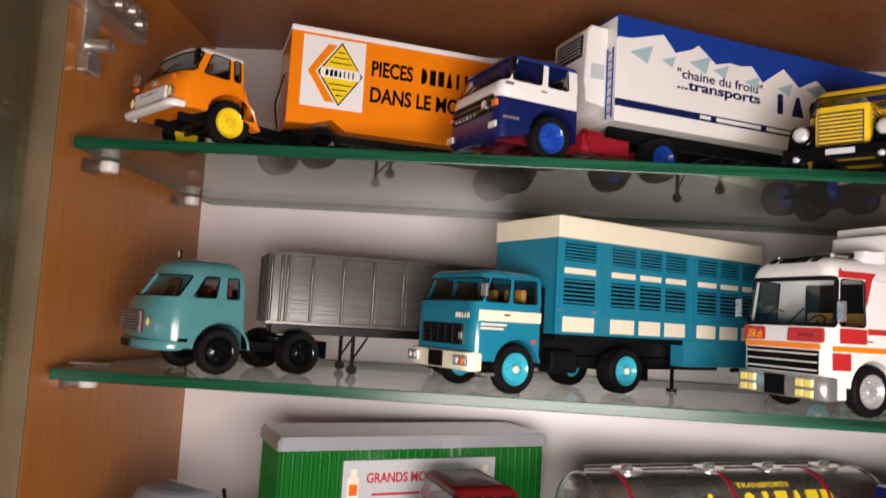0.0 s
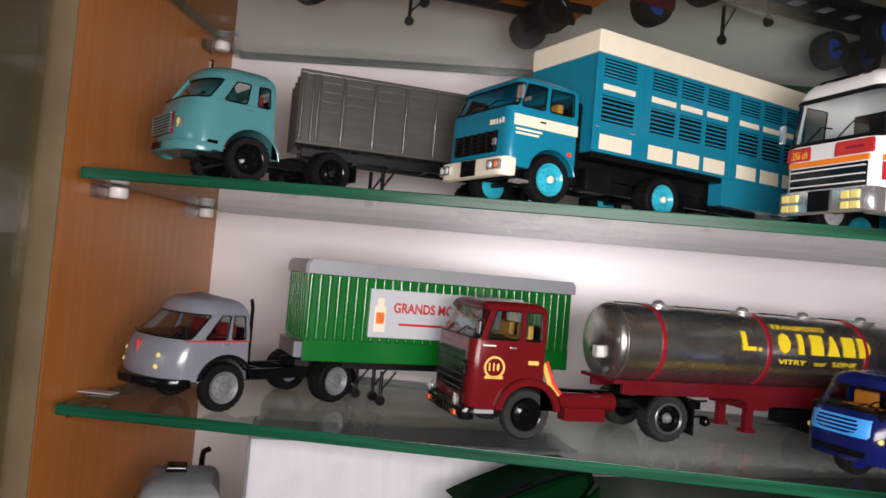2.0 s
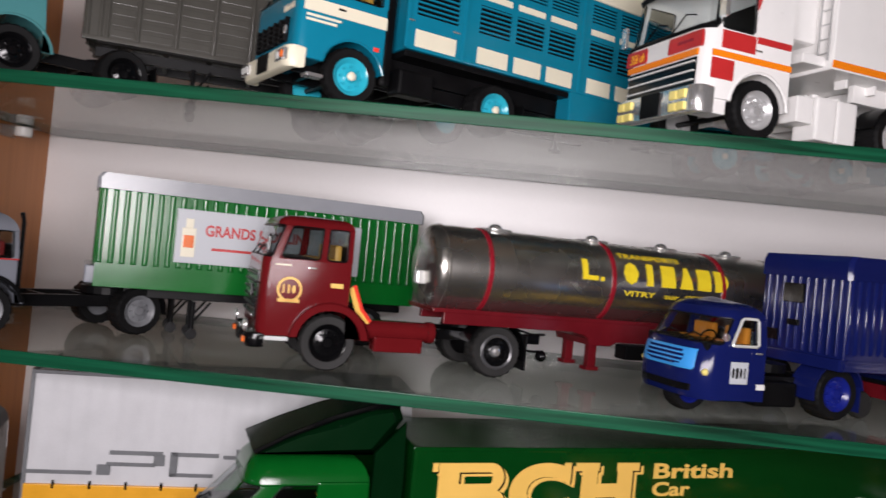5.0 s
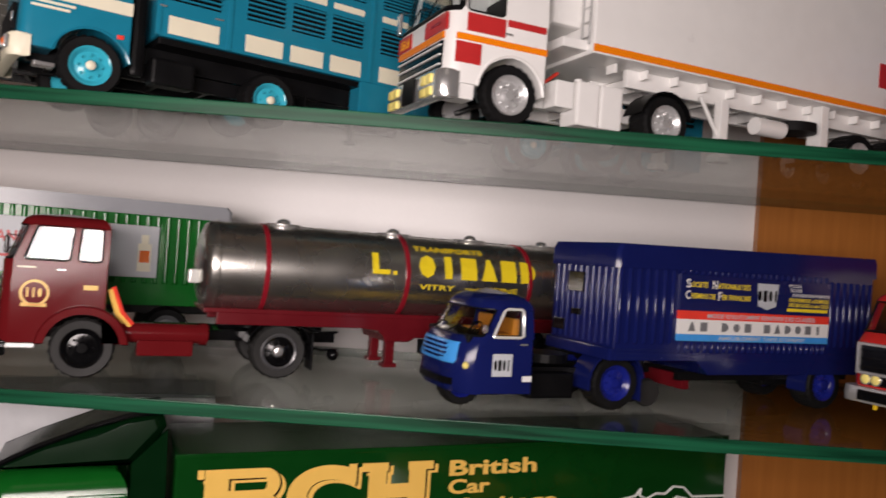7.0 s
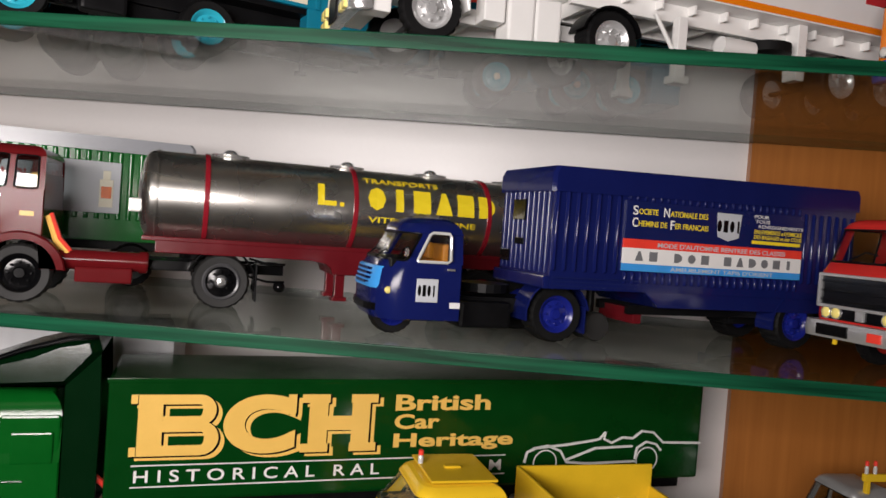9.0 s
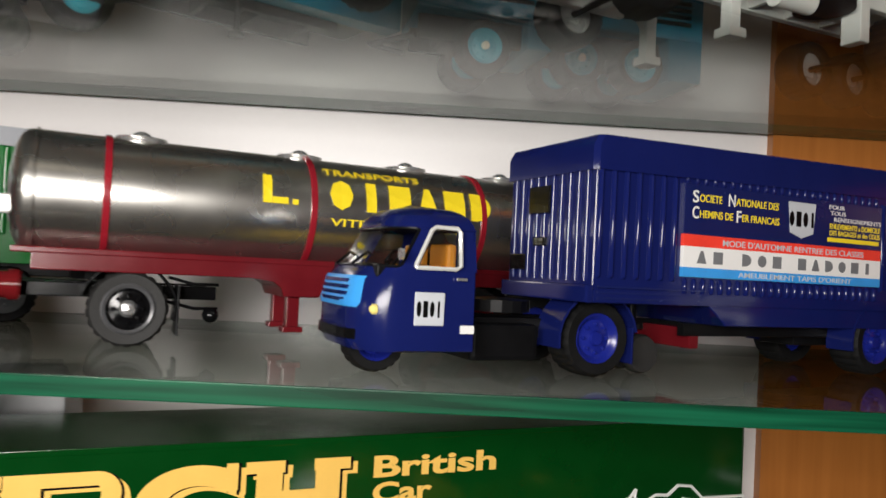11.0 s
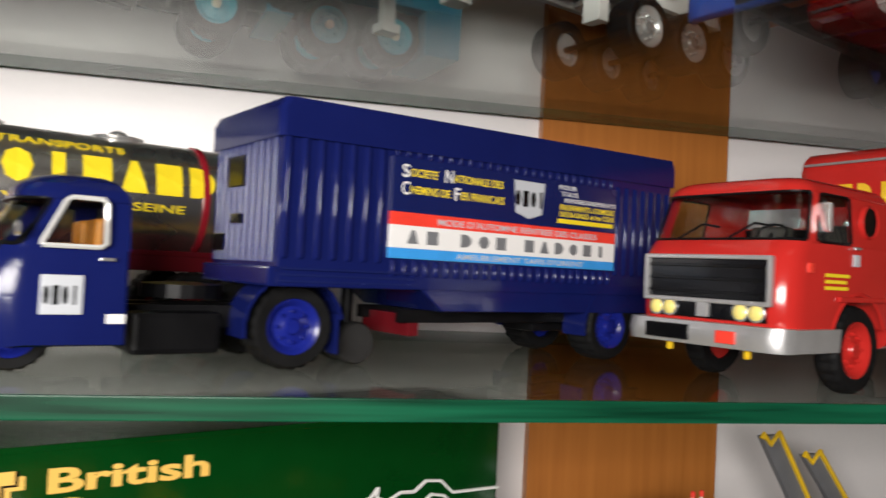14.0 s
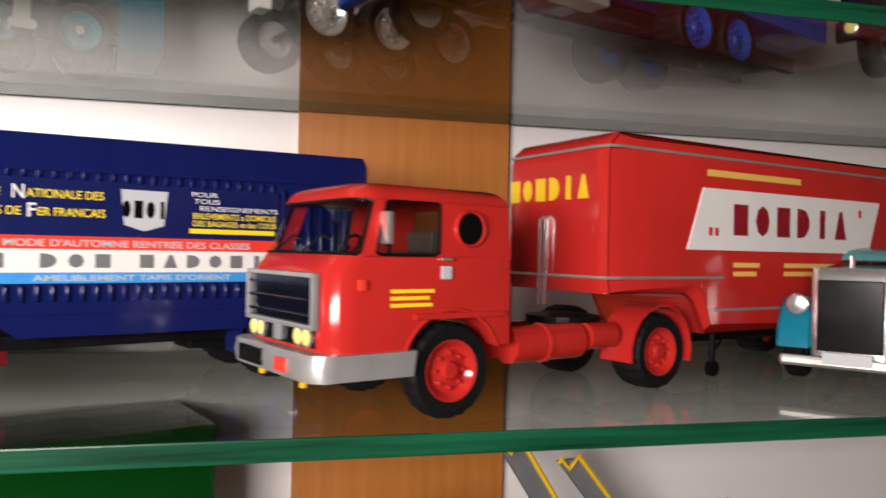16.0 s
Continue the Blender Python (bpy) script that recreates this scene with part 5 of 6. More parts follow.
for a, b, c, d in ((0.0210, 0.0320, 0.0485, 0.0570), (0.0230, 0.0290, 0.0385, 0.0412), (0.0330, 0.0420, 0.0310, 0.0360)):
    part("front_hatch", box(-0.0334, -0.0316, a, b, c, d, 0.0003), "gloss_black", t)
panel(t, "upper_board", 0.0, 0.0925, 0.0440, 0.0592, 0.0, "darkblue", 0.0012, 0.0002)
panel(t, "red_strip", 0.0, 0.0925, 0.0404, 0.0440, 0.0, "flag", 0.0012, 0.0001)
panel(t, "white_strip", 0.0, 0.0925, 0.0341, 0.0404, 0.0, "white", 0.0012, 0.0001)
panel(t, "blue_strip", 0.0, 0.0925, 0.0312, 0.0341, 0.0, "skyblue", 0.0012, 0.0001)
YT = -0.0012
for z, words in ((0.0540, (("S", 0.0030, 0.0054), ("OCIETE", 0.0058, 0.0150), ("N", 0.0178, 0.0206), ("ATIONALE DES", 0.0210, 0.0400))),
                 (0.0492, (("C", 0.0030, 0.0056), ("HEMINS DE", 0.0060, 0.0198), ("F", 0.0214, 0.0234), ("ER FRANCAIS", 0.0238, 0.0405)))):
    for w, a, b in words:
        big = len(w) == 1
        set_text(t, w, a, b, z - (0.0004 if big else 0), z + (0.0033 if big else 0.0023), YT, "white" if big else "lemon", bold=0.01)
part("shield", loft([(0.0455, 0.0475), (0.0445, 0.0575), (0.0575, 0.0575), (0.0565, 0.0475), (0.0510, 0.0458)], YT - 0.0003, YT, inset=0.0001), "label", t)
name_blocks(t, "oroi", 0.0448, 0.0580, 0.0495, 0.0545, YT - 0.0003, "gloss_black")
set_text(t, "POUR\n TOUS\n   RENSEIGNEMENTS", 0.0645, 0.0920, 0.0525, 0.0580, YT, "white")
set_text(t, "ENLEVEMENTS a DOMICILE", 0.0650, 0.0915, 0.0500, 0.0518, YT, "lemon", bold=0.01)
set_text(t, "DES BAGAGES et des COLIS", 0.0650, 0.0915, 0.0478, 0.0495, YT, "lemon", bold=0.01)
bars(t, 1, 0.0640, 0.0910, 0.0450, 0.0476, YT, "lemon")
set_text(t, "MODE D'AUTOMNE RENTREE DES CLASSES", 0.0160, 0.0830, 0.0411, 0.0431, YT, "label", bold=0.01)
name_blocks(t, "ar", 0.0055, 0.0190, 0.0354, 0.0392, YT, "grey_plastic", gap=0.42)
name_blocks(t, "dor", 0.0245, 0.0450, 0.0354, 0.0392, YT, "grey_plastic", gap=0.42)
name_blocks(t, "radori", 0.0500, 0.0900, 0.0354, 0.0392, YT, "grey_plastic", gap=0.42)
set_text(t, "AMEUBLEMENT TAPIS D'ORIENT", 0.0230, 0.0770, 0.0318, 0.0335, YT, "label", bold=0.01)
chassis(t, 0.012, 0.122, 0.011, 0.033, 0.0125, 0.0165)
for yy in (0.0150, 0.0245):
    part("jockey_wheel", lathe([(0.0012, 0.0), (0.0056, 0.0), (0.0062, 0.0012), (0.0062, 0.0030), (0.0056, 0.0042), (0.0012, 0.0042)], (0.001, yy, 0.0062), "y", 24), "tyre_grey", t, smooth=True)
part("jockey_leg", rod((0.001, 0.0218, 0.0062), (0.001, 0.0218, 0.0230), 0.0018, 10), "black", t, smooth=True)
part("cross_beam", box(0.0150, 0.0190, 0.010, 0.036, 0.0085, 0.0150, 0.0004), "chassisred", t)
part("underframe", box(0.070, 0.1150, 0.0150, 0.0300, 0.0090, 0.0126, 0.0006), "black", t)
axle(t, 0.0940, 0.0, 0.0445, 0.0116, "navyrim", dual=True)
for a in (-0.0004, 0.0349):
    mudguard(t, 0.0940, 0.0134, a, a + 0.010, "navy", 50, 190)

# ---- third shelf: signal red tractor and box trailer ----
t = vehicle("red_tractor", "signal red model tractor unit with silver bumper and round side window", "model lorry", 0.3810, 0.3525, Z3, 23)
cab(t, "red", -0.0345, 0.0190, 0.048, 0.0178, 0.0408, 0.0580, -0.0310, -0.0268, [(-0.0225, -0.0045)], rc=0.007, tum=0.09, ra=0.0150, hub=(0, 0.0122), seat="greybox", crown=0.0014, roof_h=0.0042,
    front=[(-0.0342, 0.0178), (-0.0348, 0.0200), (-0.0348, 0.0360), (-0.0316, 0.0404), (-0.0310, 0.0408)])
part("round_window", lathe([(0.0001, -0.0002), (0.0038, -0.0002), (0.0042, -0.0003), (0.0044, 0.0004)], (0.0052, 0.0008, 0.0476), "y", 26), "gloss_black", t, smooth=True)
part("window_ring", lathe([(0.0040, -0.0005), (0.0045, -0.0009), (0.0049, 0.0004)], (0.0052, 0.0008, 0.0476), "y", 26, True), "red", t, smooth=True)
part("quarter_light", box(-0.0192, -0.0184, 0.0004, 0.0010, 0.0410, 0.0512, 0.0001), "black", t)
grille(t, -0.0352, 0.0055, 0.0425, 0.0245, 0.0352, 3, "gloss_black", frame="silver")
part("lower_grille", box(-0.0354, -0.0340, 0.006, 0.042, 0.0190, 0.0240, 0.0004), "gloss_black", t)
for yy in (0.0085, 0.0130, 0.0350, 0.0395):
    lamp(t, -0.0360, yy, 0.0215, 0.0020)
part("centre_badge", box(-0.0364, -0.0348, 0.0225, 0.0260, 0.0195, 0.0240, 0.0003), "silver", t)
part("bumper", loft([(-0.0385, 0.0120), (-0.0392, 0.0150), (-0.0385, 0.0182), (-0.0110, 0.0182), (-0.0118, 0.0120)], -0.0012, 0.0492, rc=0.006, xl=0.02), "silver", t, smooth=True)
part("number_plate", box(-0.0398, -0.0388, 0.0260, 0.0400, 0.0130, 0.0172, 0.0003), "gloss_black", t)
part("red_plate", box(-0.0398, -0.0388, 0.0120, 0.0175, 0.0132, 0.0165, 0.0003), "flag", t)
for yy in (0.010, 0.034):
    part("tow_hook", box(-0.0360, -0.0345, yy, yy + 0.0014, 0.0095, 0.0118, 0.0004), "ochre", t)
bars(t, 3, -0.0185, -0.0060, 0.0280, 0.0330, 0.0, "lemon")
panel(t, "door_label", -0.0040, -0.0010, 0.0350, 0.0382, 0.0, "label")
panel(t, "corner_light", -0.0272, -0.0254, 0.0325, 0.0350, 0.0, "flag", 0.0006)
handle(t, -0.0042, 0.0, 0.0395)
mirror(t, -0.0180, 0.002, 0.0432, 0.0510, "chrome", 0.002)
part("wing_ridge", box(-0.0120, 0.0165, -0.0010, 0.0004, 0.0252, 0.0268, 0.0005), "red", t)
chassis(t, -0.02, 0.092, 0.012, 0.036, 0.0125, 0.0195, "red")
part("side_tank", rod((0.0235, 0.007, 0.0165), (0.0500, 0.007, 0.0165), 0.0052, 16), "red", t, smooth=True)
part("air_tank", rod((0.0530, 0.006, 0.0175), (0.0640, 0.006, 0.0175), 0.0040, 14), "red", t, smooth=True)
part("tank_strap", lathe([(0.0056, -0.0008), (0.0056, 0.0008)], (0.036, 0.007, 0.0165), "x", 18), "red", t)
axle(t, 0.0, 0.0, 0.048, 0.0122, "red")
axle(t, 0.0815, 0.0, 0.048, 0.0118, "red", dual=True)
mudguard(t, 0.0815, 0.0142, -0.0004, 0.012, "red", -15, 190, 0.0118)
part("coupling", lathe([(0.012, 0.0195), (0.012, 0.0222), (0.005, 0.0230)], (0.062, 0.024, 0), "z", 20), "black", t)

t = vehicle("red_trailer", "signal red box trailer with rounded edges and white slanted sign", "model trailer", 0.4349, 0.3795, Z3, 18.4)
part("body", loft([(0.001, 0.0298), (0.0, 0.034), (0.0, 0.0720), (0.0012, 0.0765), (0.0050, 0.0795), (0.165, 0.0795), (0.168, 0.0765), (0.168, 0.0160), (0.0460, 0.0160), (0.0400, 0.0270), (0.0360, 0.0298)], 0.0, 0.0520, inset=0.0036, rc=0.0050, xl=0.02), "red", t, smooth=True)
for z in (0.0748, 0.0348):
    part("trim_line", tube([(-0.0004, 0.0480, z), (-0.0004, 0.0052, z), (0.0008, 0.0008, z), (0.0042, -0.0004, z), (0.1650 if z > 0.05 else 0.052, -0.0004, z)], 0.0005), "silver", t)
part("trim_line", tube([(0.048, -0.0004, 0.0240), (0.165, -0.0004, 0.0240)], 0.0005), "silver", t)
for yy in (0.0276, 0.0304):
    part("air_pipe", tube([(-0.0014, yy, 0.0250), (-0.0014, yy, 0.0530), (0.0004, yy, 0.0540)], 0.0008), "chrome", t, smooth=True)
name_blocks(t, "rordia", 0.0485, 0.0065, 0.0592, 0.0668, -0.0001, "ochre", "front", depth=0.0003)
sign = bmesh.new()
q = [(0.0345, 0.0440), (0.0420, 0.0645), (0.1470, 0.0645), (0.1395, 0.0440)]
vs = [sign.verts.new((x, y, z)) for y in (-0.0006, 0.0002) for x, z in q]
for f in ((0, 1, 2, 3), (4, 5, 6, 7), (0, 1, 5, 4), (1, 2, 6, 5), (2, 3, 7, 6), (3, 0, 4, 7)):
    sign.faces.new([vs[i] for i in f])
part("sign_board", sign, "white", t, "slanted pale sign")
name_blocks(t, "rordia", 0.0570, 0.1280, 0.0492, 0.0598, -0.0006, "bandred", gap=0.36)
for xx in (0.0445, 0.0475, 0.132):
    part("quote_mark", box(xx, xx + 0.0018, -0.0008, -0.0005, 0.0488 if xx < 0.1 else 0.0580, 0.0515 if xx < 0.1 else 0.0610, 0.0002), "redprint", t)
bars(t, 1, 0.0440, 0.0950, 0.0675, 0.0715, -0.0001, "gold")
bars(t, 2, 0.0580, 0.0720, 0.0345, 0.0405, -0.0001, "gold")
bars(t, 2, 0.0860, 0.1180, 0.0345, 0.0405, -0.0001, "gold")
chassis(t, 0.048, 0.165, 0.012, 0.033, 0.0120, 0.0160)
axle(t, 0.135, 0.001, 0.051, 0.0112, "red", dual=True)
legs(t, 0.058, 0.008, 0.037, 0.0160, "black")

# ---- third shelf: teal bonneted lorry with a tall radiator ----
t = vehicle("bonnet_lorry", "teal bonneted model lorry with a tall chrome radiator", "model lorry", 0.5570, 0.3800, Z3, 40)
part("radiator_shell", loft([(-0.034, 0.010), (-0.034, 0.0360), (-0.0325, 0.0390), (-0.028, 0.0390), (-0.028, 0.010)], 0.010, 0.034, rc=0.003), "chrome", t, smooth=True)
part("radiator_core", box(-0.0350, -0.0335, 0.0125, 0.0315, 0.0120, 0.0350, 0.0004), "gloss_black", t)
part("bonnet", loft([(-0.029, 0.014), (-0.029, 0.0375), (0.016, 0.0400), (0.016, 0.014)], 0.009, 0.035, inset=0.003), "gloss_black", t, smooth=True)
cab(t, "teal", 0.014, 0.044, 0.044, 0.0140, 0.0350, 0.0455, 0.0150, 0.0200, [(0.021, 0.032), (0.0345, 0.0425)], ra=0, rc=0.003)
for yy in (-0.001, 0.034):
    part("wing", loft(arch(-0.014, 0.0118, 0.0170, 0.012, 12) + arch(-0.014, 0.0118, 0.0150, 0.012, 12)[::-1], yy, yy + 0.011, inset=0.0010), "blue", t, smooth=True)
for yy in (0.0055, 0.0385):
    part("headlight", lathe([(0.0005, 0.004), (0.0030, 0.002), (0.0036, 0.0), (0.0030, -0.0008), (0.001, -0.0012)], (-0.030, yy, 0.0265), "x", 18), "chrome", t, smooth=True)
part("bumper", box(-0.0395, -0.0365, 0.004, 0.042, 0.0070, 0.0105, 0.0010), "hinge", t)
part("number_plate", box(-0.0402, -0.0394, 0.0150, 0.0290, 0.0085, 0.0122, 0.0002), "label", t)
part("bonnet_ornament", tube([(-0.031, 0.022, 0.039), (-0.031, 0.022, 0.043)], 0.0008), "chrome", t)
part("horn", rod((-0.012, 0.004, 0.042), (-0.004, 0.004, 0.046), 0.0016, 12, 0.0008), "chrome", t)
chassis(t, -0.03, 0.12, 0.012, 0.032, 0.010, 0.016)
axle(t, -0.014, 0.0, 0.044, 0.0118, "bluerim")
axle(t, 0.090, 0.0, 0.044, 0.0118, "bluerim", dual=True)
part("flat_body", box(0.048, 0.130, -0.002, 0.046, 0.018, 0.024, 0.0006), "teal", t)

# ---- top shelf: orange tractor and parts trailer ----
t = vehicle("orange_tractor", "orange model tractor with white grille and yellow wheels", "model lorry", -0.1267, 0.3460, Z1, 49)
cab(t, "orange", -0.0285, 0.0060, 0.050, 0.0140, 0.0320, 0.0465, -0.0250, -0.0200, [(-0.0150, -0.0020), (0.0008, 0.0042)], roof="white", rc=0.009, rw=0.016, tum=0.10, ra=0.0140, hub=(0, 0.0112), seat="black", crown=0.0022, roof_h=0.0036,
    front=[(-0.0272, 0.0140), (-0.0285, 0.0160), (-0.0285, 0.0240), (-0.0262, 0.0312), (-0.0250, 0.0320)])
part("front_panel", box(-0.0296, -0.0280, 0.0085, 0.0415, 0.0160, 0.0240, 0.0008), "white", t)
name_blocks(t, "oairii", 0.0350, 0.0150, 0.0212, 0.0224, -0.0296, "grey_plastic", "front")
bumper(t, -0.0315, -0.0008, 0.0508, 0.0130, 0.0162, "white", rc=0.005, plate=False)
for yy in (0.0050, 0.0450):
    lamp(t, -0.0292, yy, 0.0205, 0.0022, "lamp_glass")
    part("indicator", box(-0.0288, -0.0268, yy - 0.002, yy + 0.002, 0.0268, 0.0285, 0.0004), "indicator", t)
part("badge", box(-0.0288, -0.0268, 0.0230, 0.0270, 0.0262, 0.0288, 0.0004), "chrome", t)
mirror(t, -0.0185, 0.001, 0.0340, 0.0415, "gloss_black", 0.003)
part("far_mirror", lathe([(0.0034, 0.0), (0.0034, 0.001), (0.002, 0.0014)], (-0.024, 0.056, 0.036), "x", 18), "chrome", t, smooth=True)
part("rear_wing", loft([(0.0060, 0.0300), (0.0060, 0.0140), (0.0150, 0.0105), (0.0170, 0.0105), (0.0085, 0.0240)], 0.0, 0.007), "orange", t)
chassis(t, -0.02, 0.075, 0.013, 0.037, 0.0105, 0.0165)
axle(t, 0.0, 0.0, 0.050, 0.0112, "yellow")
axle(t, 0.056, 0.0, 0.050, 0.0112, "gloss_black", dual=True)
part("coupling", lathe([(0.011, 0.0165), (0.011, 0.021), (0.004, 0.0215)], (0.056, 0.025, 0), "z", 20), "black", t)
t = vehicle("parts_trailer", "orange box trailer with white logo panel and black lettering", "model trailer", -0.0866, 0.3950, Z1, 22)
part("body", loft([(-0.0265, 0.0232), (-0.0265, 0.0745), (0.140, 0.0745), (0.140, 0.0220), (0.0060, 0.0220), (-0.0020, 0.0275), (-0.0130, 0.0240)], 0.0, 0.0460, inset=0.0003), "orange", t)
part("roof", box(-0.0268, 0.1402, -0.0004, 0.0464, 0.0745, 0.0775, 0.0006), "white", t)
panel(t, "logo_panel", -0.0200, 0.0145, 0.0338, 0.0730, 0.0, "white", 0.0003)
for sgn in (1, -1):
    ch = bmesh.new()
    pts = [(-0.0168, 0.0532), (-0.0125, 0.0532), (-0.0015, 0.0532 + sgn * 0.0160), (-0.0065, 0.0532 + sgn * 0.0160)]
    vs = [ch.verts.new((x, y, z)) for y in (-0.0006, 0.0) for x, z in pts]
    for f in ((0, 1, 2, 3), (4, 5, 6, 7), (0, 1, 5, 4), (1, 2, 6, 5), (2, 3, 7, 6), (3, 0, 4, 7)):
        ch.faces.new([vs[i] for i in f])
    part("chevron", ch, "orange", t)


def diamond(tt, cx, cz, rx, rz, y, material, d=0.0003):
    bm = bmesh.new()
    pts = [(cx - rx, cz), (cx, cz + rz), (cx + rx, cz), (cx, cz - rz)]
    vs = [bm.verts.new((x, yy, z)) for yy in (y - d, y) for x, z in pts]
    for f in ((0, 1, 2, 3), (4, 5, 6, 7), (0, 1, 5, 4), (1, 2, 6, 5), (2, 3, 7, 6), (3, 0, 4, 7)):
        bm.faces.new([vs[i] for i in f])
    part("lozenge", bm, material, tt)


diamond(t, 0.0010, 0.0532, 0.0125, 0.0178, -0.0006, "gloss_black")
diamond(t, 0.0010, 0.0532, 0.0116, 0.0166, -0.0009, "yellow", 0.0002)
for k in (-4, -3, -2, 2, 3, 4):
    hw = 0.0116 * (1 - abs(k) * 0.0030 / 0.0166) - 0.0012
    part("lozenge_line", box(0.001 - hw, 0.001 + hw, -0.0012, -0.0009, 0.0532 + k * 0.0030 - 0.0003, 0.0532 + k * 0.0030 + 0.0003, 0), "gloss_black", t)
panel(t, "name_band", -0.0098, 0.0118, 0.0505, 0.0560, -0.0011, "white", 0.0003)
name_blocks(t, "drraiii", -0.0072, 0.0095, 0.0514, 0.0550, -0.0014, "gloss_black")
set_text(t, "PIECES", 0.0185, 0.0425, 0.0555, 0.0645, 0.0, "gloss_black", bold=0.03)
name_blocks(t, "drraiii", 0.0475, 0.0830, 0.0555, 0.0645, 0.0, "gloss_black")
set_text(t, "DANS LE MONDE", 0.0185, 0.0900, 0.0405, 0.0495, 0.0, "gloss_black", bold=0.03)
part("front_hose", tube([(-0.027, 0.040, 0.028), (-0.030, 0.030, 0.040), (-0.027, 0.020, 0.055)], 0.0005), "black", t)
chassis(t, -0.02, 0.138, 0.012, 0.034, 0.0175, 0.0225)
legs(t, 0.034, 0.006, 0.040, 0.0175, "black")
axle(t, 0.110, 0.0, 0.046, 0.0112, "gloss_black", dual=True)

# ---- top shelf: white and blue tractor with mountain reefer ----
t = vehicle("blue_white_tractor", "white and dark blue model tractor with red chassis", "model lorry", 0.0278, 0.3486, Z1, 30)
cab(t, "white", -0.0290, 0.0140, 0.050, 0.0265, 0.0355, 0.0495, -0.0275, -0.0235, [(-0.0230, -0.0070), (-0.0030, 0.0085)], roof="reefblue", rc=0.005, tum=0.06, ra=0, seat="black", roof_h=0.0036)
part("lower_body", loft([(0.0140, 0.0266), (0.0140, 0.0105)] + arch(0, 0.0112, 0.0138, 0.0105) + [(-0.0292, 0.0080), (-0.0302, 0.0110), (-0.0300, 0.0266)], -0.0003, 0.0503, rc=0.005, xl=0.014), "darkblue", t, smooth=True)
grille(t, -0.0302, 0.0060, 0.0440, 0.0200, 0.0285, 3, "black", back="gloss_black")
name_blocks(t, "oairii", 0.0400, 0.0180, 0.0205, 0.0220, -0.0312, "label", "front")
part("badge", box(-0.0318, -0.0302, 0.0100, 0.0135, 0.0225, 0.0262, 0.0004), "chrome", t)
for yy in (0.004, 0.046):
    part("headlight", box(-0.0314, -0.0298, yy - 0.003, yy + 0.003, 0.0120, 0.0150, 0.0005), "lamp_white", t)
    part("indicator", box(-0.0308, -0.0290, yy - 0.002, yy + 0.002, 0.0225, 0.0255, 0.0004), "indicator", t)
panel(t, "door_plate", -0.0268, -0.0225, 0.0325, 0.0340, 0.0, "grey_plastic")
handle(t, -0.0075, 0.0, 0.0318)
mirror(t, -0.0225, 0.001, 0.0375, 0.0450, "gloss_black", 0.003)
part("step", box(-0.0275, -0.0190, -0.0006, 0.004, 0.0165, 0.0178, 0.0003), "chrome", t)
chassis(t, -0.025, 0.080, 0.012, 0.038, 0.0085, 0.0150, "chassisred")
part("fuel_tank", box(0.0185, 0.0480, 0.001, 0.012, 0.0085, 0.0175, 0.0015), "bandred", t)
part("pump", add_rod(rod((0.020, 0.003, 0.016), (0.030, 0.003, 0.016), 0.004, 14), (0.024, 0.003, 0.012), (0.024, -0.001, 0.012), 0.003, 12), "bandred", t, smooth=True)
axle(t, 0.0, 0.0, 0.050, 0.0112, "royal")
axle(t, 0.070, 0.0, 0.050, 0.0112, "royal", dual=True)
t = vehicle("mountain_trailer", "white refrigerated trailer painted with snowy peaks under blue", "model trailer", 0.0648, 0.3792, Z1, 24.5)
LT = 0.215
part("body", box(-0.004, LT, 0.0, 0.048, 0.0293, 0.0850, 0.0006), "white", t)
part("roof", box(-0.0042, LT, -0.0003, 0.0483, 0.0846, 0.0856, 0.0003), "reefblue", t)
peaks = [(-0.004, 0.0735), (0.006, 0.0745), (0.0250, 0.0800), (0.0330, 0.0715), (0.0440, 0.0755), (0.0480, 0.0785), (0.0600, 0.0700), (0.0700, 0.0725), (0.0780, 0.0720), (0.0850, 0.0735), (0.0930, 0.0655),
         (0.1080, 0.0760), (0.1200, 0.0670), (0.1330, 0.0735), (0.1480, 0.0640), (0.1640, 0.0745), (0.1800, 0.0660), (0.1960, 0.0750), (0.2140, 0.0690)]
sky = bmesh.new()
row0 = [[sky.verts.new((x, y, z)) for x, z in peaks] for y in (-0.0004, 0.0001)]
row1 = [[sky.verts.new((x, y, 0.0847)) for x, z in peaks] for y in (-0.0004, 0.0001)]
for i in range(len(peaks) - 1):
    for k in (0, 1):
        sky.faces.new((row0[k][i], row0[k][i + 1], row1[k][i + 1], row1[k][i]))
    sky.faces.new((row0[0][i], row0[0][i + 1], row0[1][i + 1], row0[1][i]))
    sky.faces.new((row1[0][i], row1[0][i + 1], row1[1][i + 1], row1[1][i]))
part("painted_sky", sky, "reefblue", t)
M["ice"] = mat("pale_ice_print", (0.36, 0.50, 0.55), 0.35, vary=0.04)
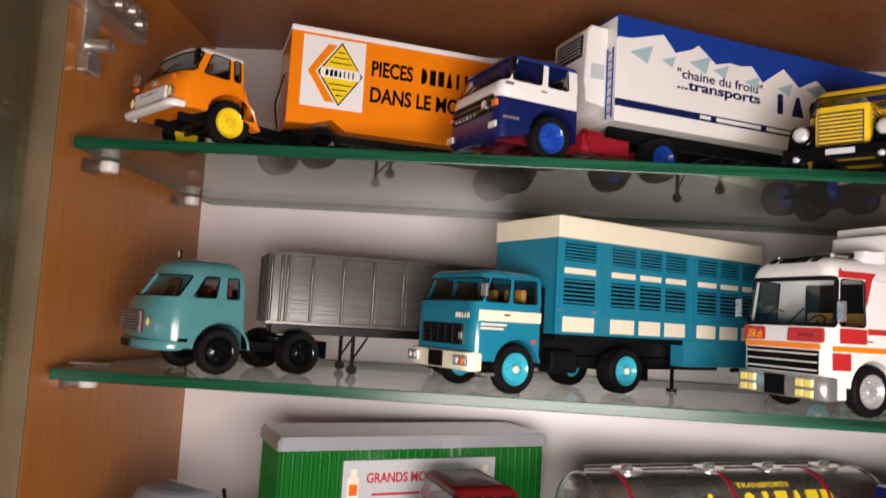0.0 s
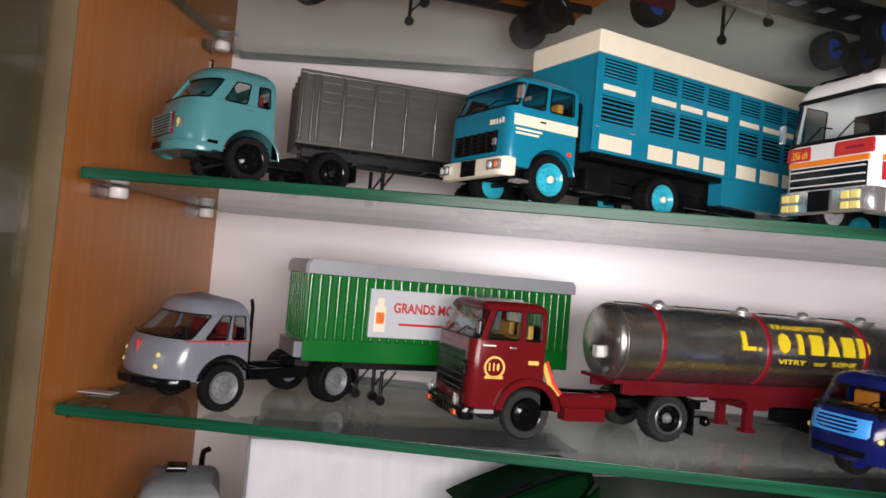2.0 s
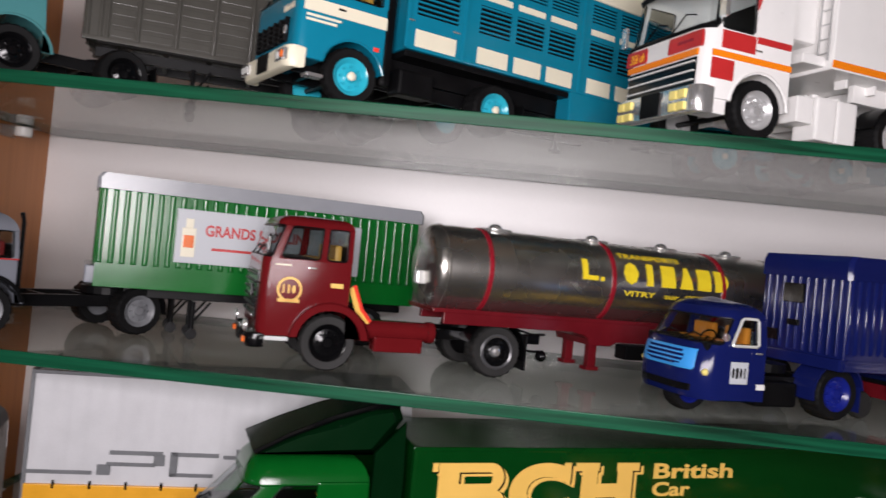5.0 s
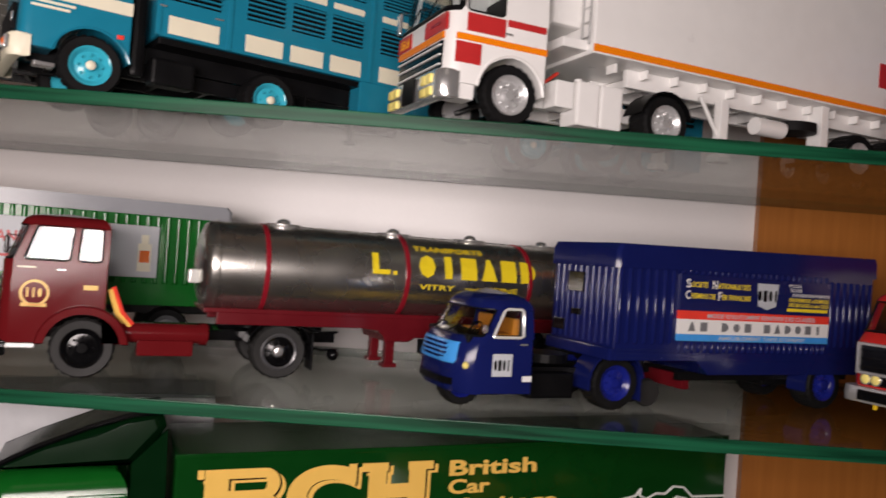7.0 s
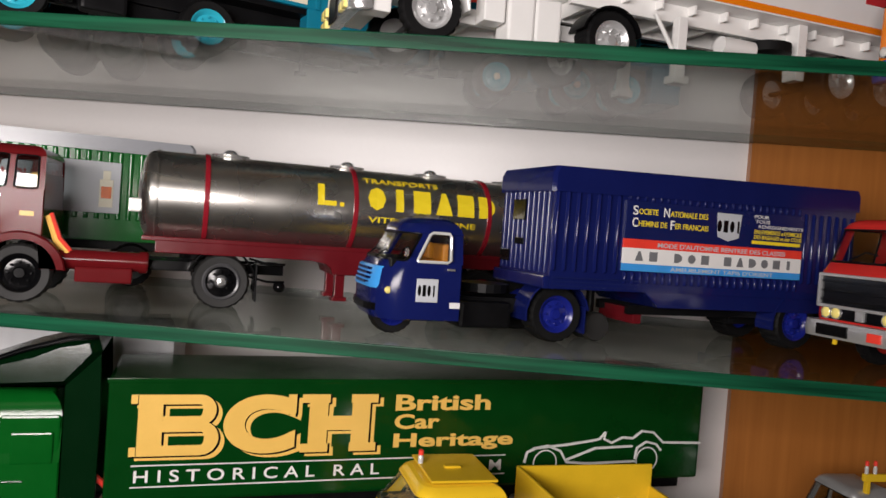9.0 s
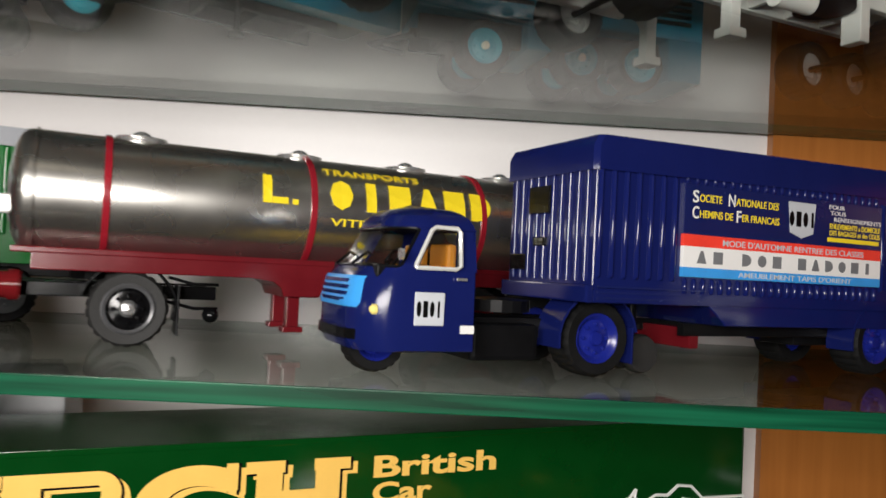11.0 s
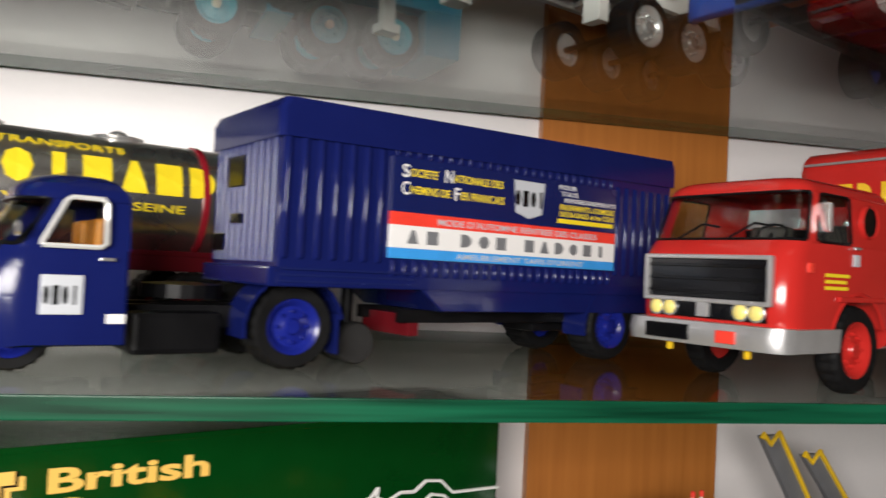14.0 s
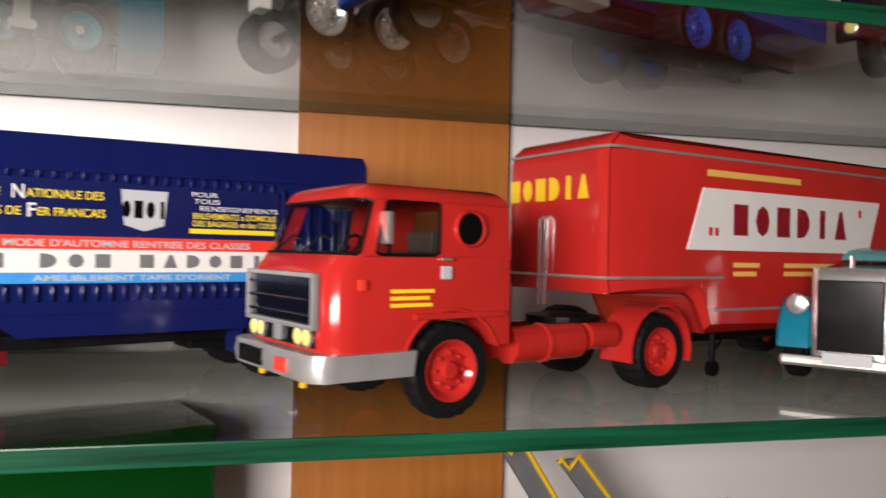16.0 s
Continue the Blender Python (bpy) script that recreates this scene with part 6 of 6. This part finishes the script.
for x, z, s in ((0.012, 0.0670, 0.008), (0.0290, 0.0660, 0.005), (0.0500, 0.0680, 0.008), (0.0640, 0.0665, 0.006), (0.0860, 0.0640, 0.006), (0.1100, 0.0640, 0.006), (0.1330, 0.0670, 0.008), (0.150, 0.0600, 0.006), (0.1650, 0.0680, 0.007)):
    tri = bmesh.new()
    pts = [(x - s, z), (x + s * 0.8, z + s * 0.7), (x + s * 0.4, z - s * 0.6)]
    vs = [tri.verts.new((a, y, b)) for y in (-0.0003, 0.0001) for a, b in pts]
    tri.faces.new(vs[:3]), tri.faces.new(vs[3:])
    for i in range(3):
        j = (i + 1) % 3
        tri.faces.new((vs[i], vs[j], vs[3 + j], vs[3 + i]))
    part("ice_facet", tri, "ice", t)
panel(t, "blue_band", -0.004, LT, 0.0372, 0.0412, 0.0, "darkblue", 0.0003)
bars(t, 1, 0.0500, 0.0570, 0.0374, 0.0410, -0.0003, "white")
bars(t, 1, 0.0610, 0.0920, 0.0374, 0.0410, -0.0003, "white")
bars(t, 1, 0.0960, 0.1230, 0.0374, 0.0410, -0.0003, "white")
set_text(t, "\"chaine du froid\"", 0.0345, 0.0930, 0.0585, 0.0640, 0.0, "darkblue", bold=0.015)
set_text(t, "...transports", 0.0345, 0.0915, 0.0510, 0.0575, 0.0, "darkblue", bold=0.03)
name_blocks(t, "iaorir", 0.1015, 0.1800, 0.0495, 0.0610, 0.0, "darkblue")
part("cooling_unit", loft([(-0.016, 0.040), (-0.0175, 0.052), (-0.0165, 0.078), (-0.014, 0.081), (-0.004, 0.081), (-0.004, 0.038)], 0.008, 0.042, inset=0.001), "white", t)
part("vent_panel", box(-0.0182, -0.0165, 0.012, 0.036, 0.064, 0.076, 0.0003), "gloss_black", t)
for k in range(6):
    part("vent_slat", box(-0.0188, -0.0180, 0.012, 0.036, 0.0652 + k * 0.0019, 0.0660 + k * 0.0019, 0.0001), "grey_plastic", t)
part("unit_vent", box(-0.0140, -0.0060, 0.0074, 0.0082, 0.052, 0.060, 0.0003), "label", t)
ladder(t, -0.0052, 0.0012, 0.0062, 0.031, 0.068, "reefblue", 8)
chassis(t, 0.0, LT - 0.004, 0.012, 0.036, 0.0225, 0.0293)
legs(t, 0.070, 0.006, 0.042, 0.0225, "black")
for x in (0.150, 0.176):
    axle(t, x, 0.0, 0.048, 0.0112, "royal", dual=True)

# ---- top shelf: yellow and black bonneted lorry ----
t = vehicle("yellow_bonnet_lorry", "yellow model lorry with ribbed bonnet and black wings", "model lorry", 0.1985, 0.3560, Z1, 52)
part("bonnet", loft([(-0.034, 0.012), (-0.035, 0.026), (-0.033, 0.0315), (-0.006, 0.0350), (-0.006, 0.012)], 0.012, 0.036, inset=0.003, rc=0.004), "ochre", t, smooth=True)
for k in range(8):
    part("grille_bar", box(-0.0362, -0.0342, 0.0150, 0.0330, 0.0135 + k * 0.0018, 0.0143 + k * 0.0018, 0.0002), "ochre", t)
part("grille_back", box(-0.0354, -0.0340, 0.0145, 0.0335, 0.013, 0.028, 0.0004), "greybox", t)
for k in range(7):
    part("bonnet_louvre", box(-0.030, -0.012, 0.0114, 0.0122, 0.0150 + k * 0.0022, 0.0158 + k * 0.0022, 0.0002), "greybox", t)
cab(t, "ochre", -0.008, 0.026, 0.046, 0.0130, 0.0350, 0.0500, -0.0065, -0.0010, [(0.0005, 0.0125), (0.0150, 0.0240)], ra=0, rc=0.004, tum=0.08)
for yy in (-0.001, 0.035):
    part("wing", loft(arch(-0.016, 0.0112, 0.0165, 0.008, 12) + arch(-0.016, 0.0112, 0.0140, 0.008, 12)[::-1], yy, yy + 0.013, inset=0.001), "gloss_black", t, smooth=True)
part("bumper", box(-0.040, -0.036, -0.002, 0.048, 0.0055, 0.0115, 0.0010), "gloss_black", t)
part("number_plate", box(-0.0408, -0.0399, 0.0170, 0.0290, 0.0072, 0.0098, 0.0002), "label", t)
for yy in (0.0065, 0.0415):
    lamp(t, -0.034, yy, 0.0195, 0.0030, "lamp_white")
    lamp(t, -0.041, yy, 0.0060, 0.0012, "lamp_white")
chassis(t, -0.03, 0.10, 0.013, 0.035, 0.010, 0.016)
axle(t, -0.016, 0.0, 0.048, 0.0112, "ochre")
axle(t, 0.075, 0.0, 0.048, 0.0112, "ochre", dual=True)
part("flat_body", box(0.030, 0.120, -0.001, 0.047, 0.018, 0.040, 0.0008), "ochre", t)

# ---- fourth shelf: silver tractor and curtain trailer ----
t = vehicle("silver_tractor", "silver-white model tractor with grey roof and black exhaust", "model lorry", -0.1480, 0.3580, Z4, 22)
cab(t, "white", -0.0250, 0.0220, 0.052, 0.0130, 0.0490, 0.0725, -0.0240, -0.0160, [(-0.0155, 0.0020)], roof="grey_plastic", rc=0.006, tum=0.16, ra=0.014, hub=(0, 0.0118), roof_h=0.0095, crown=0.0035, back_win=False)
part("sleeper_side", box(0.0036, 0.0216, 0.0010, 0.0026, 0.0480, 0.0650, 0.0014), "white", t)
part("grey_skirt", box(-0.0180, 0.0182, -0.0004, 0.0004, 0.0400, 0.0460, 0.0003), "grey_plastic", t)
part("roof_hatch", box(-0.0050, 0.0050, 0.0180, 0.0300, 0.0745, 0.0770, 0.0006), "gloss_black", t)
part("exhaust", tube([(0.0120, 0.0545, 0.020), (0.0120, 0.0545, 0.0730), (0.0125, 0.0535, 0.0765), (0.0150, 0.0500, 0.0785)], 0.0016, 10), "gloss_black", t, smooth=True)
mirror(t, -0.0200, 0.001, 0.0500, 0.0600, "gloss_black", 0.005)
handle(t, -0.0020, 0.0, 0.0460, "gloss_black")
bumper(t, -0.0280, 0.0, 0.052, 0.0070, 0.0170, "grey_plastic")
chassis(t, -0.02, 0.085, 0.014, 0.038, 0.0120, 0.0180)
axle(t, 0.0, 0.0, 0.052, 0.0118, "silver")
axle(t, 0.0752, 0.0, 0.052, 0.0118, "silver", dual=True)
t = vehicle("curtain_trailer", "pale grey curtain-side trailer with grey mark and amber rail", "model trailer", -0.0926, 0.4038, Z4, 15.5)
curt = bmesh.new()
nx = 90
top_, bot_ = [], []
for i in range(nx + 1):
    x = -0.033 + 0.178 * i / nx
    yy = -0.0006 - 0.0005 * math.sin(i * 1.3) * math.sin(i * 0.37 + 1)
    bot_.append(curt.verts.new((x, yy * 0.5, 0.0400))), top_.append(curt.verts.new((x, yy, 0.0905)))
for i in range(nx):
    curt.faces.new((bot_[i], bot_[i + 1], top_[i + 1], top_[i]))
part("curtain", curt, "curtain", t, smooth=True)
part("body", box(-0.034, 0.146, 0.0002, 0.046, 0.0300, 0.0915, 0.0006), "curtain", t)
part("front_post", box(-0.0352, -0.0335, -0.0008, 0.0470, 0.0300, 0.0925, 0.0003), "grey_plastic", t)
part("top_rail", box(-0.034, 0.146, -0.0012, 0.0008, 0.0905, 0.0922, 0.0003), "grey_plastic", t)
part("amber_rail", box(-0.034, 0.146, -0.0014, 0.0006, 0.0320, 0.0392, 0.0003), "amber", t)
for k in range(11):
    part("buckle", box(-0.022 + k * 0.0160, -0.0208 + k * 0.0160, -0.0020, -0.0008, 0.0375, 0.0412, 0.0003), "gloss_black", t)
strokes = [((-0.0335, -0.0050), (0.0442, 0.0460)), ((0.0020, 0.0260), (0.0540, 0.0560)), ((0.0220, 0.0270), (0.0492, 0.0545)), ((0.0010, 0.0230), (0.0486, 0.0504)), ((-0.0030, 0.0030), (0.0442, 0.0492)),
           ((0.0300, 0.0520), (0.0540, 0.0560)), ((0.0295, 0.0330), (0.0442, 0.0560)), ((0.0300, 0.0500), (0.0442, 0.0460)), ((0.0600, 0.0632), (0.0452, 0.0585)), ((0.0540, 0.0700), (0.0535, 0.0553)), ((0.0590, 0.0690), (0.0442, 0.0460))]
for (a, b), (c, d) in strokes:
    panel(t, "mark_stroke", a, b, c, d, -0.0011, "grey_plastic", 0.0003, 0.0001)
chassis(t, -0.02, 0.14, 0.012, 0.034, 0.022, 0.030)
for x in (0.08, 0.105, 0.13):
    axle(t, x, 0.0, 0.046, 0.0112, "silver", dual=True)
legs(t, 0.02, 0.006, 0.040, 0.022, "black")

# ---- fourth shelf: green tractor and heritage trailer ----
t = vehicle("green_tractor", "green model tractor with tall black wind deflector", "model lorry", 0.0010, 0.3450, Z4, 22.3)
cab(t, "midgreen", -0.0250, 0.0415, 0.048, 0.0130, 0.0500, 0.0765, -0.0240, -0.0090, [(-0.0070, 0.0185)], rc=0.010, tum=0.12, ra=0.014, hub=(0, 0.0118), roof_h=0.0100, back_win=False)
part("sleeper_side", box(0.0200, 0.0412, 0.0008, 0.0026, 0.0495, 0.0680, 0.0012), "midgreen", t)
part("pressed_panel", box(0.0240, 0.0390, -0.0002, 0.0012, 0.0490, 0.0615, 0.0012), "midgreen", t)
part("wind_deflector", loft([(-0.0060, 0.0785), (0.0080, 0.0850), (0.0260, 0.0920), (0.0420, 0.0965), (0.0530, 0.0975), (0.0545, 0.0930), (0.0440, 0.0785)], 0.003, 0.045, inset=0.004, tum=0.12, zt=0.08, zh=0.02), "scoop", t, smooth=True)
part("deflector_edge", tube([(-0.0060, 0.005, 0.0790), (0.0080, 0.006, 0.0860), (0.0260, 0.007, 0.0930), (0.0420, 0.007, 0.0978), (0.0530, 0.007, 0.0985)], 0.0011), "gloss_black", t)
part("side_fairing", loft([(0.0420, 0.0200), (0.0420, 0.0800), (0.0545, 0.0930), (0.0555, 0.0700), (0.0550, 0.0200)], 0.0004, 0.0022), "scoop", t)
part("side_fairing", loft([(0.0420, 0.0200), (0.0420, 0.0800), (0.0545, 0.0930), (0.0555, 0.0700), (0.0550, 0.0200)], 0.0458, 0.0476), "bottle", t)
for k in range(3):
    part("door_ridge", box(-0.0100, 0.0290, -0.0004, 0.0004, 0.0200 + k * 0.011, 0.0206 + k * 0.011, 0.0002), "bottle", t)
bumper(t, -0.0280, 0.0, 0.050, 0.0070, 0.0190, "midgreen")
chassis(t, -0.02, 0.10, 0.013, 0.037, 0.012, 0.018)
part("air_line", tube([(0.050, 0.006, 0.046), (0.0555, 0.004, 0.041), (0.060, 0.005, 0.036)], 0.0012), "flag", t)
axle(t, 0.0, 0.0, 0.050, 0.0118, "silver")
axle(t, 0.080, 0.0, 0.050, 0.0118, "silver", dual=True)
t = vehicle("heritage_trailer", "bottle green box trailer with large sand-yellow lettering", "model trailer", 0.0649, 0.3683, Z4, 22.3)
part("body", box(-0.0100, 0.2735, 0.0, 0.055, 0.0330, 0.0835, 0.0016), "bottle", t)
part("top_rail", box(-0.0104, 0.2739, -0.0005, 0.0006, 0.0818, 0.0838, 0.0003), "bottle", t)
for dx, dz, y, paint, grow in ((0.0024, -0.0017, 0.0, "gold", 0.0001), (0.0006, -0.0004, -0.00012, "gloss_black", 0.0003), (0.0, 0.0, -0.00026, "gold", 0.0)):
    for letter, a, b in (("C", 0.0348, 0.0646), ("H", 0.0702, 0.0970)):
        set_text(t, letter, a + dx - grow, b + dx + grow, 0.0519 + dz - grow, 0.0771 + dz + grow, y, paint, bold=0.055, fine=12)
    stem = add_box(bmesh.new(), 0.0016 + dx - grow, 0.0110 + dx + grow, y - 0.00012, y, 0.0519 + dz - grow, 0.0771 + dz + grow)
    bowl(stem, 0.0108 + dx, 0.0318 + dx + grow, 0.0642 + dz - grow, 0.0771 + dz + grow, 0.0040 + 2 * grow, y)
    bowl(stem, 0.0108 + dx, 0.0332 + dx + grow, 0.0519 + dz - grow, 0.0660 + dz + grow, 0.0043 + 2 * grow, y - 0.00001)
    part("lettering", stem, paint, t)
    for a, b, c, d in ((-0.0012, 0.0013, 0.0519, 0.0556), (-0.0012, 0.0013, 0.0734, 0.0771), (0.0670, 0.0790, 0.0519, 0.0556), (0.0670, 0.0790, 0.0734, 0.0771),
                       (0.0884, 0.1004, 0.0519, 0.0556), (0.0884, 0.1004, 0.0734, 0.0771), (0.0611, 0.0646, 0.0690, 0.0771)):
        panel(t, "serif", a + dx - grow, b + dx + grow, c + dz - grow, d + dz + grow, y, paint, 0.00012, 0)
set_text(t, "British", 0.1086, 0.1545, 0.0695, 0.0768, 0.0, "gold", bold=0.03)
set_text(t, "Car", 0.1086, 0.1300, 0.0612, 0.0680, 0.0, "gold", bold=0.03)
set_text(t, "Heritage", 0.1086, 0.1672, 0.0510, 0.0592, 0.0, "gold", bold=0.03)
panel(t, "white_line", 0.0, 0.1640, 0.0478, 0.0483, 0.0, "white")
panel(t, "white_line", 0.0, 0.1640, 0.0390, 0.0395, 0.0, "white")
set_text(t, "H I S T O R I C A L   R A L", 0.0012, 0.1030, 0.0410, 0.0460, 0.0, "white", bold=0.01)
set_text(t, "M", 0.1560, 0.1620, 0.0410, 0.0460, 0.0, "white", bold=0.01)
for cx in (0.1850, 0.2420):
    part("drawn_wheel", lathe([(0.0058, -0.0002), (0.0064, -0.0002), (0.0064, 0.0001), (0.0058, 0.0001)], (cx, 0.0, 0.0435), "y", 28, True), "white", t)
for line in ([(0.1740, 0.0440), (0.1752, 0.0490), (0.1800, 0.0508), (0.1950, 0.0520), (0.2080, 0.0535), (0.2140, 0.0545), (0.2172, 0.0580)], [(0.2172, 0.0580), (0.2166, 0.0545), (0.2210, 0.0525), (0.2270, 0.0550), (0.2330, 0.0545)],
             [(0.1780, 0.0505), (0.1860, 0.0518), (0.1930, 0.0490), (0.1965, 0.0435), (0.2080, 0.0425), (0.2350, 0.0428)], [(0.2330, 0.0545), (0.2380, 0.0580), (0.2450, 0.0572), (0.2510, 0.0520), (0.2735, 0.0512)],
             [(0.2350, 0.0440), (0.2358, 0.0495), (0.2410, 0.0525), (0.2470, 0.0512), (0.2500, 0.0480)], [(0.1960, 0.0445), (0.2120, 0.0500), (0.2330, 0.0505)]):
    part("drawn_car", tube([(x, -0.0001, z) for x, z in line], 0.0007, 5), "white", t)
chassis(t, 0.0, 0.27, 0.012, 0.034, 0.025, 0.033)
for x in (0.19, 0.215, 0.24):
    axle(t, x, 0.0, 0.046, 0.0112, "silver", dual=True)
legs(t, 0.08, 0.006, 0.040, 0.025, "black")

# ---- fourth shelf: yellow dropside lorry and yellow transporter ----
t = vehicle("yellow_dropside_lorry", "bright yellow model dropside lorry with an open bed", "model lorry", 0.1945, 0.3448, Z4, 19)
cab(t, "ochre", -0.0200, 0.0225, 0.042, 0.0130, 0.0440, 0.0590, -0.0190, -0.0110, [(-0.0090, 0.0060), (0.0090, 0.0200)], rc=0.006, tum=0.10, ra=0.0135, hub=(0, 0.0115), roof_h=0.0042, crown=0.0012)
part("roof_ridge", box(-0.0060, 0.0200, 0.0050, 0.0370, 0.0596, 0.0606, 0.0005), "ochre", t)
part("roof_vent", box(0.0030, 0.0095, 0.0190, 0.0215, 0.0605, 0.0614, 0.0003), "ochre", t)
part("roof_beacon", lathe([(0.0010, 0.0600), (0.0011, 0.0630), (0.0006, 0.0638)], (-0.0050, 0.0260, 0.0), "z", 12), "lamp_white", t, smooth=True)
part("beacon_cap", lathe([(0.0011, 0.0638), (0.0011, 0.0655), (0.0004, 0.0660)], (-0.0050, 0.0260, 0.0), "z", 12), "flag", t, smooth=True)
bumper(t, -0.0230, 0.0, 0.042, 0.0080, 0.0150, "gloss_black")
part("bed_floor", box(0.0440, 0.1080, 0.0, 0.044, 0.0290, 0.0312, 0.0004), "maroon", t)
part("far_side", box(0.0440, 0.1080, 0.0425, 0.0440, 0.0310, 0.0530, 0.0004), "ochre", t)
part("near_side", box(0.0440, 0.1080, 0.0, 0.0015, 0.0290, 0.0390, 0.0004), "ochre", t)
part("headboard", box(0.0425, 0.0442, 0.0, 0.044, 0.0290, 0.0530, 0.0006), "ochre", t)
part("tailboard", box(0.1070, 0.1085, 0.0, 0.044, 0.0290, 0.0430, 0.0004), "ochre", t)
chassis(t, -0.015, 0.100, 0.011, 0.033, 0.0190, 0.0290)
axle(t, 0.0, 0.0, 0.042, 0.0115, "silver")
axle(t, 0.075, 0.0, 0.042, 0.0115, "silver", dual=True)
t = vehicle("car_transporter", "yellow model car transporter with raised grey loading ramps", "model lorry", 0.3900, 0.4350, Z4, 14)
cab(t, "silver", -0.0180, 0.0120, 0.030, 0.0130, 0.0310, 0.0455, -0.0172, -0.0125, [(-0.0110, -0.0030), (-0.0010, 0.0100)], rc=0.004, ra=0.0135, hub=(0, 0.0115))
bumper(t, -0.0205, 0.0, 0.046, 0.0070, 0.0150, "silver")
chassis(t, -0.015, 0.200, 0.012, 0.034, 0.0130, 0.0200)
part("deck", box(0.0150, 0.2050, 0.0, 0.046, 0.0200, 0.0230, 0.0005), "greybox", t)
for yy in (0.0010,):
    part("deck_rail", box(-0.0080, 0.0060, yy - 0.0010, yy + 0.0010, 0.0500, 0.0535, 0.0004), "ochre", t)
    part("rail_post", box(-0.0060, -0.0040, yy - 0.0005, yy + 0.0020, 0.0440, 0.0502, 0.0003), "ochre", t)
for k in range(2):
    part("marker_lamp", lathe([(0.0008, 0.0535), (0.0009, 0.0560), (0.0004, 0.0575)], (-0.0060 + k * 0.0045, 0.0015, 0.0), "z", 10), "lamp_white", t)
    part("lamp_cap", lathe([(0.0009, 0.0572), (0.0009, 0.0590), (0.0004, 0.0595)], (-0.0060 + k * 0.0045, 0.0015, 0.0), "z", 10), "flag", t)
for xa, yy, za in ((0.0390, 0.0090, 0.0760), (0.0710, 0.0134, 0.0650)):
    plate = bmesh.new()
    q = [(xa, za), (xa + 0.0095, za), (xa + 0.0455, 0.0230), (xa + 0.0360, 0.0230)]
    vs = [plate.verts.new((x, y, z)) for y in (yy, yy + 0.0025) for x, z in q]
    for f in ((0, 1, 2, 3), (4, 5, 6, 7), (0, 1, 5, 4), (1, 2, 6, 5), (2, 3, 7, 6), (3, 0, 4, 7)):
        plate.faces.new([vs[g] for g in f])
    part("ramp", plate, "grey_plastic", t)
    part("ramp_edge", tube([(xa - 0.0004, yy - 0.0006, za - 0.0008), (xa + 0.0005, yy - 0.0006, za + 0.0012), (xa + 0.0052, yy - 0.0004, za - 0.0035), (xa + 0.0098, yy - 0.0006, za + 0.0015), (xa + 0.0460, yy - 0.0006, 0.0235)], 0.0011), "ochre", t)
axle(t, 0.0, 0.0, 0.046, 0.0115, "silver")
for x in (0.120, 0.145):
    axle(t, x, 0.0, 0.046, 0.0115, "silver", dual=True)
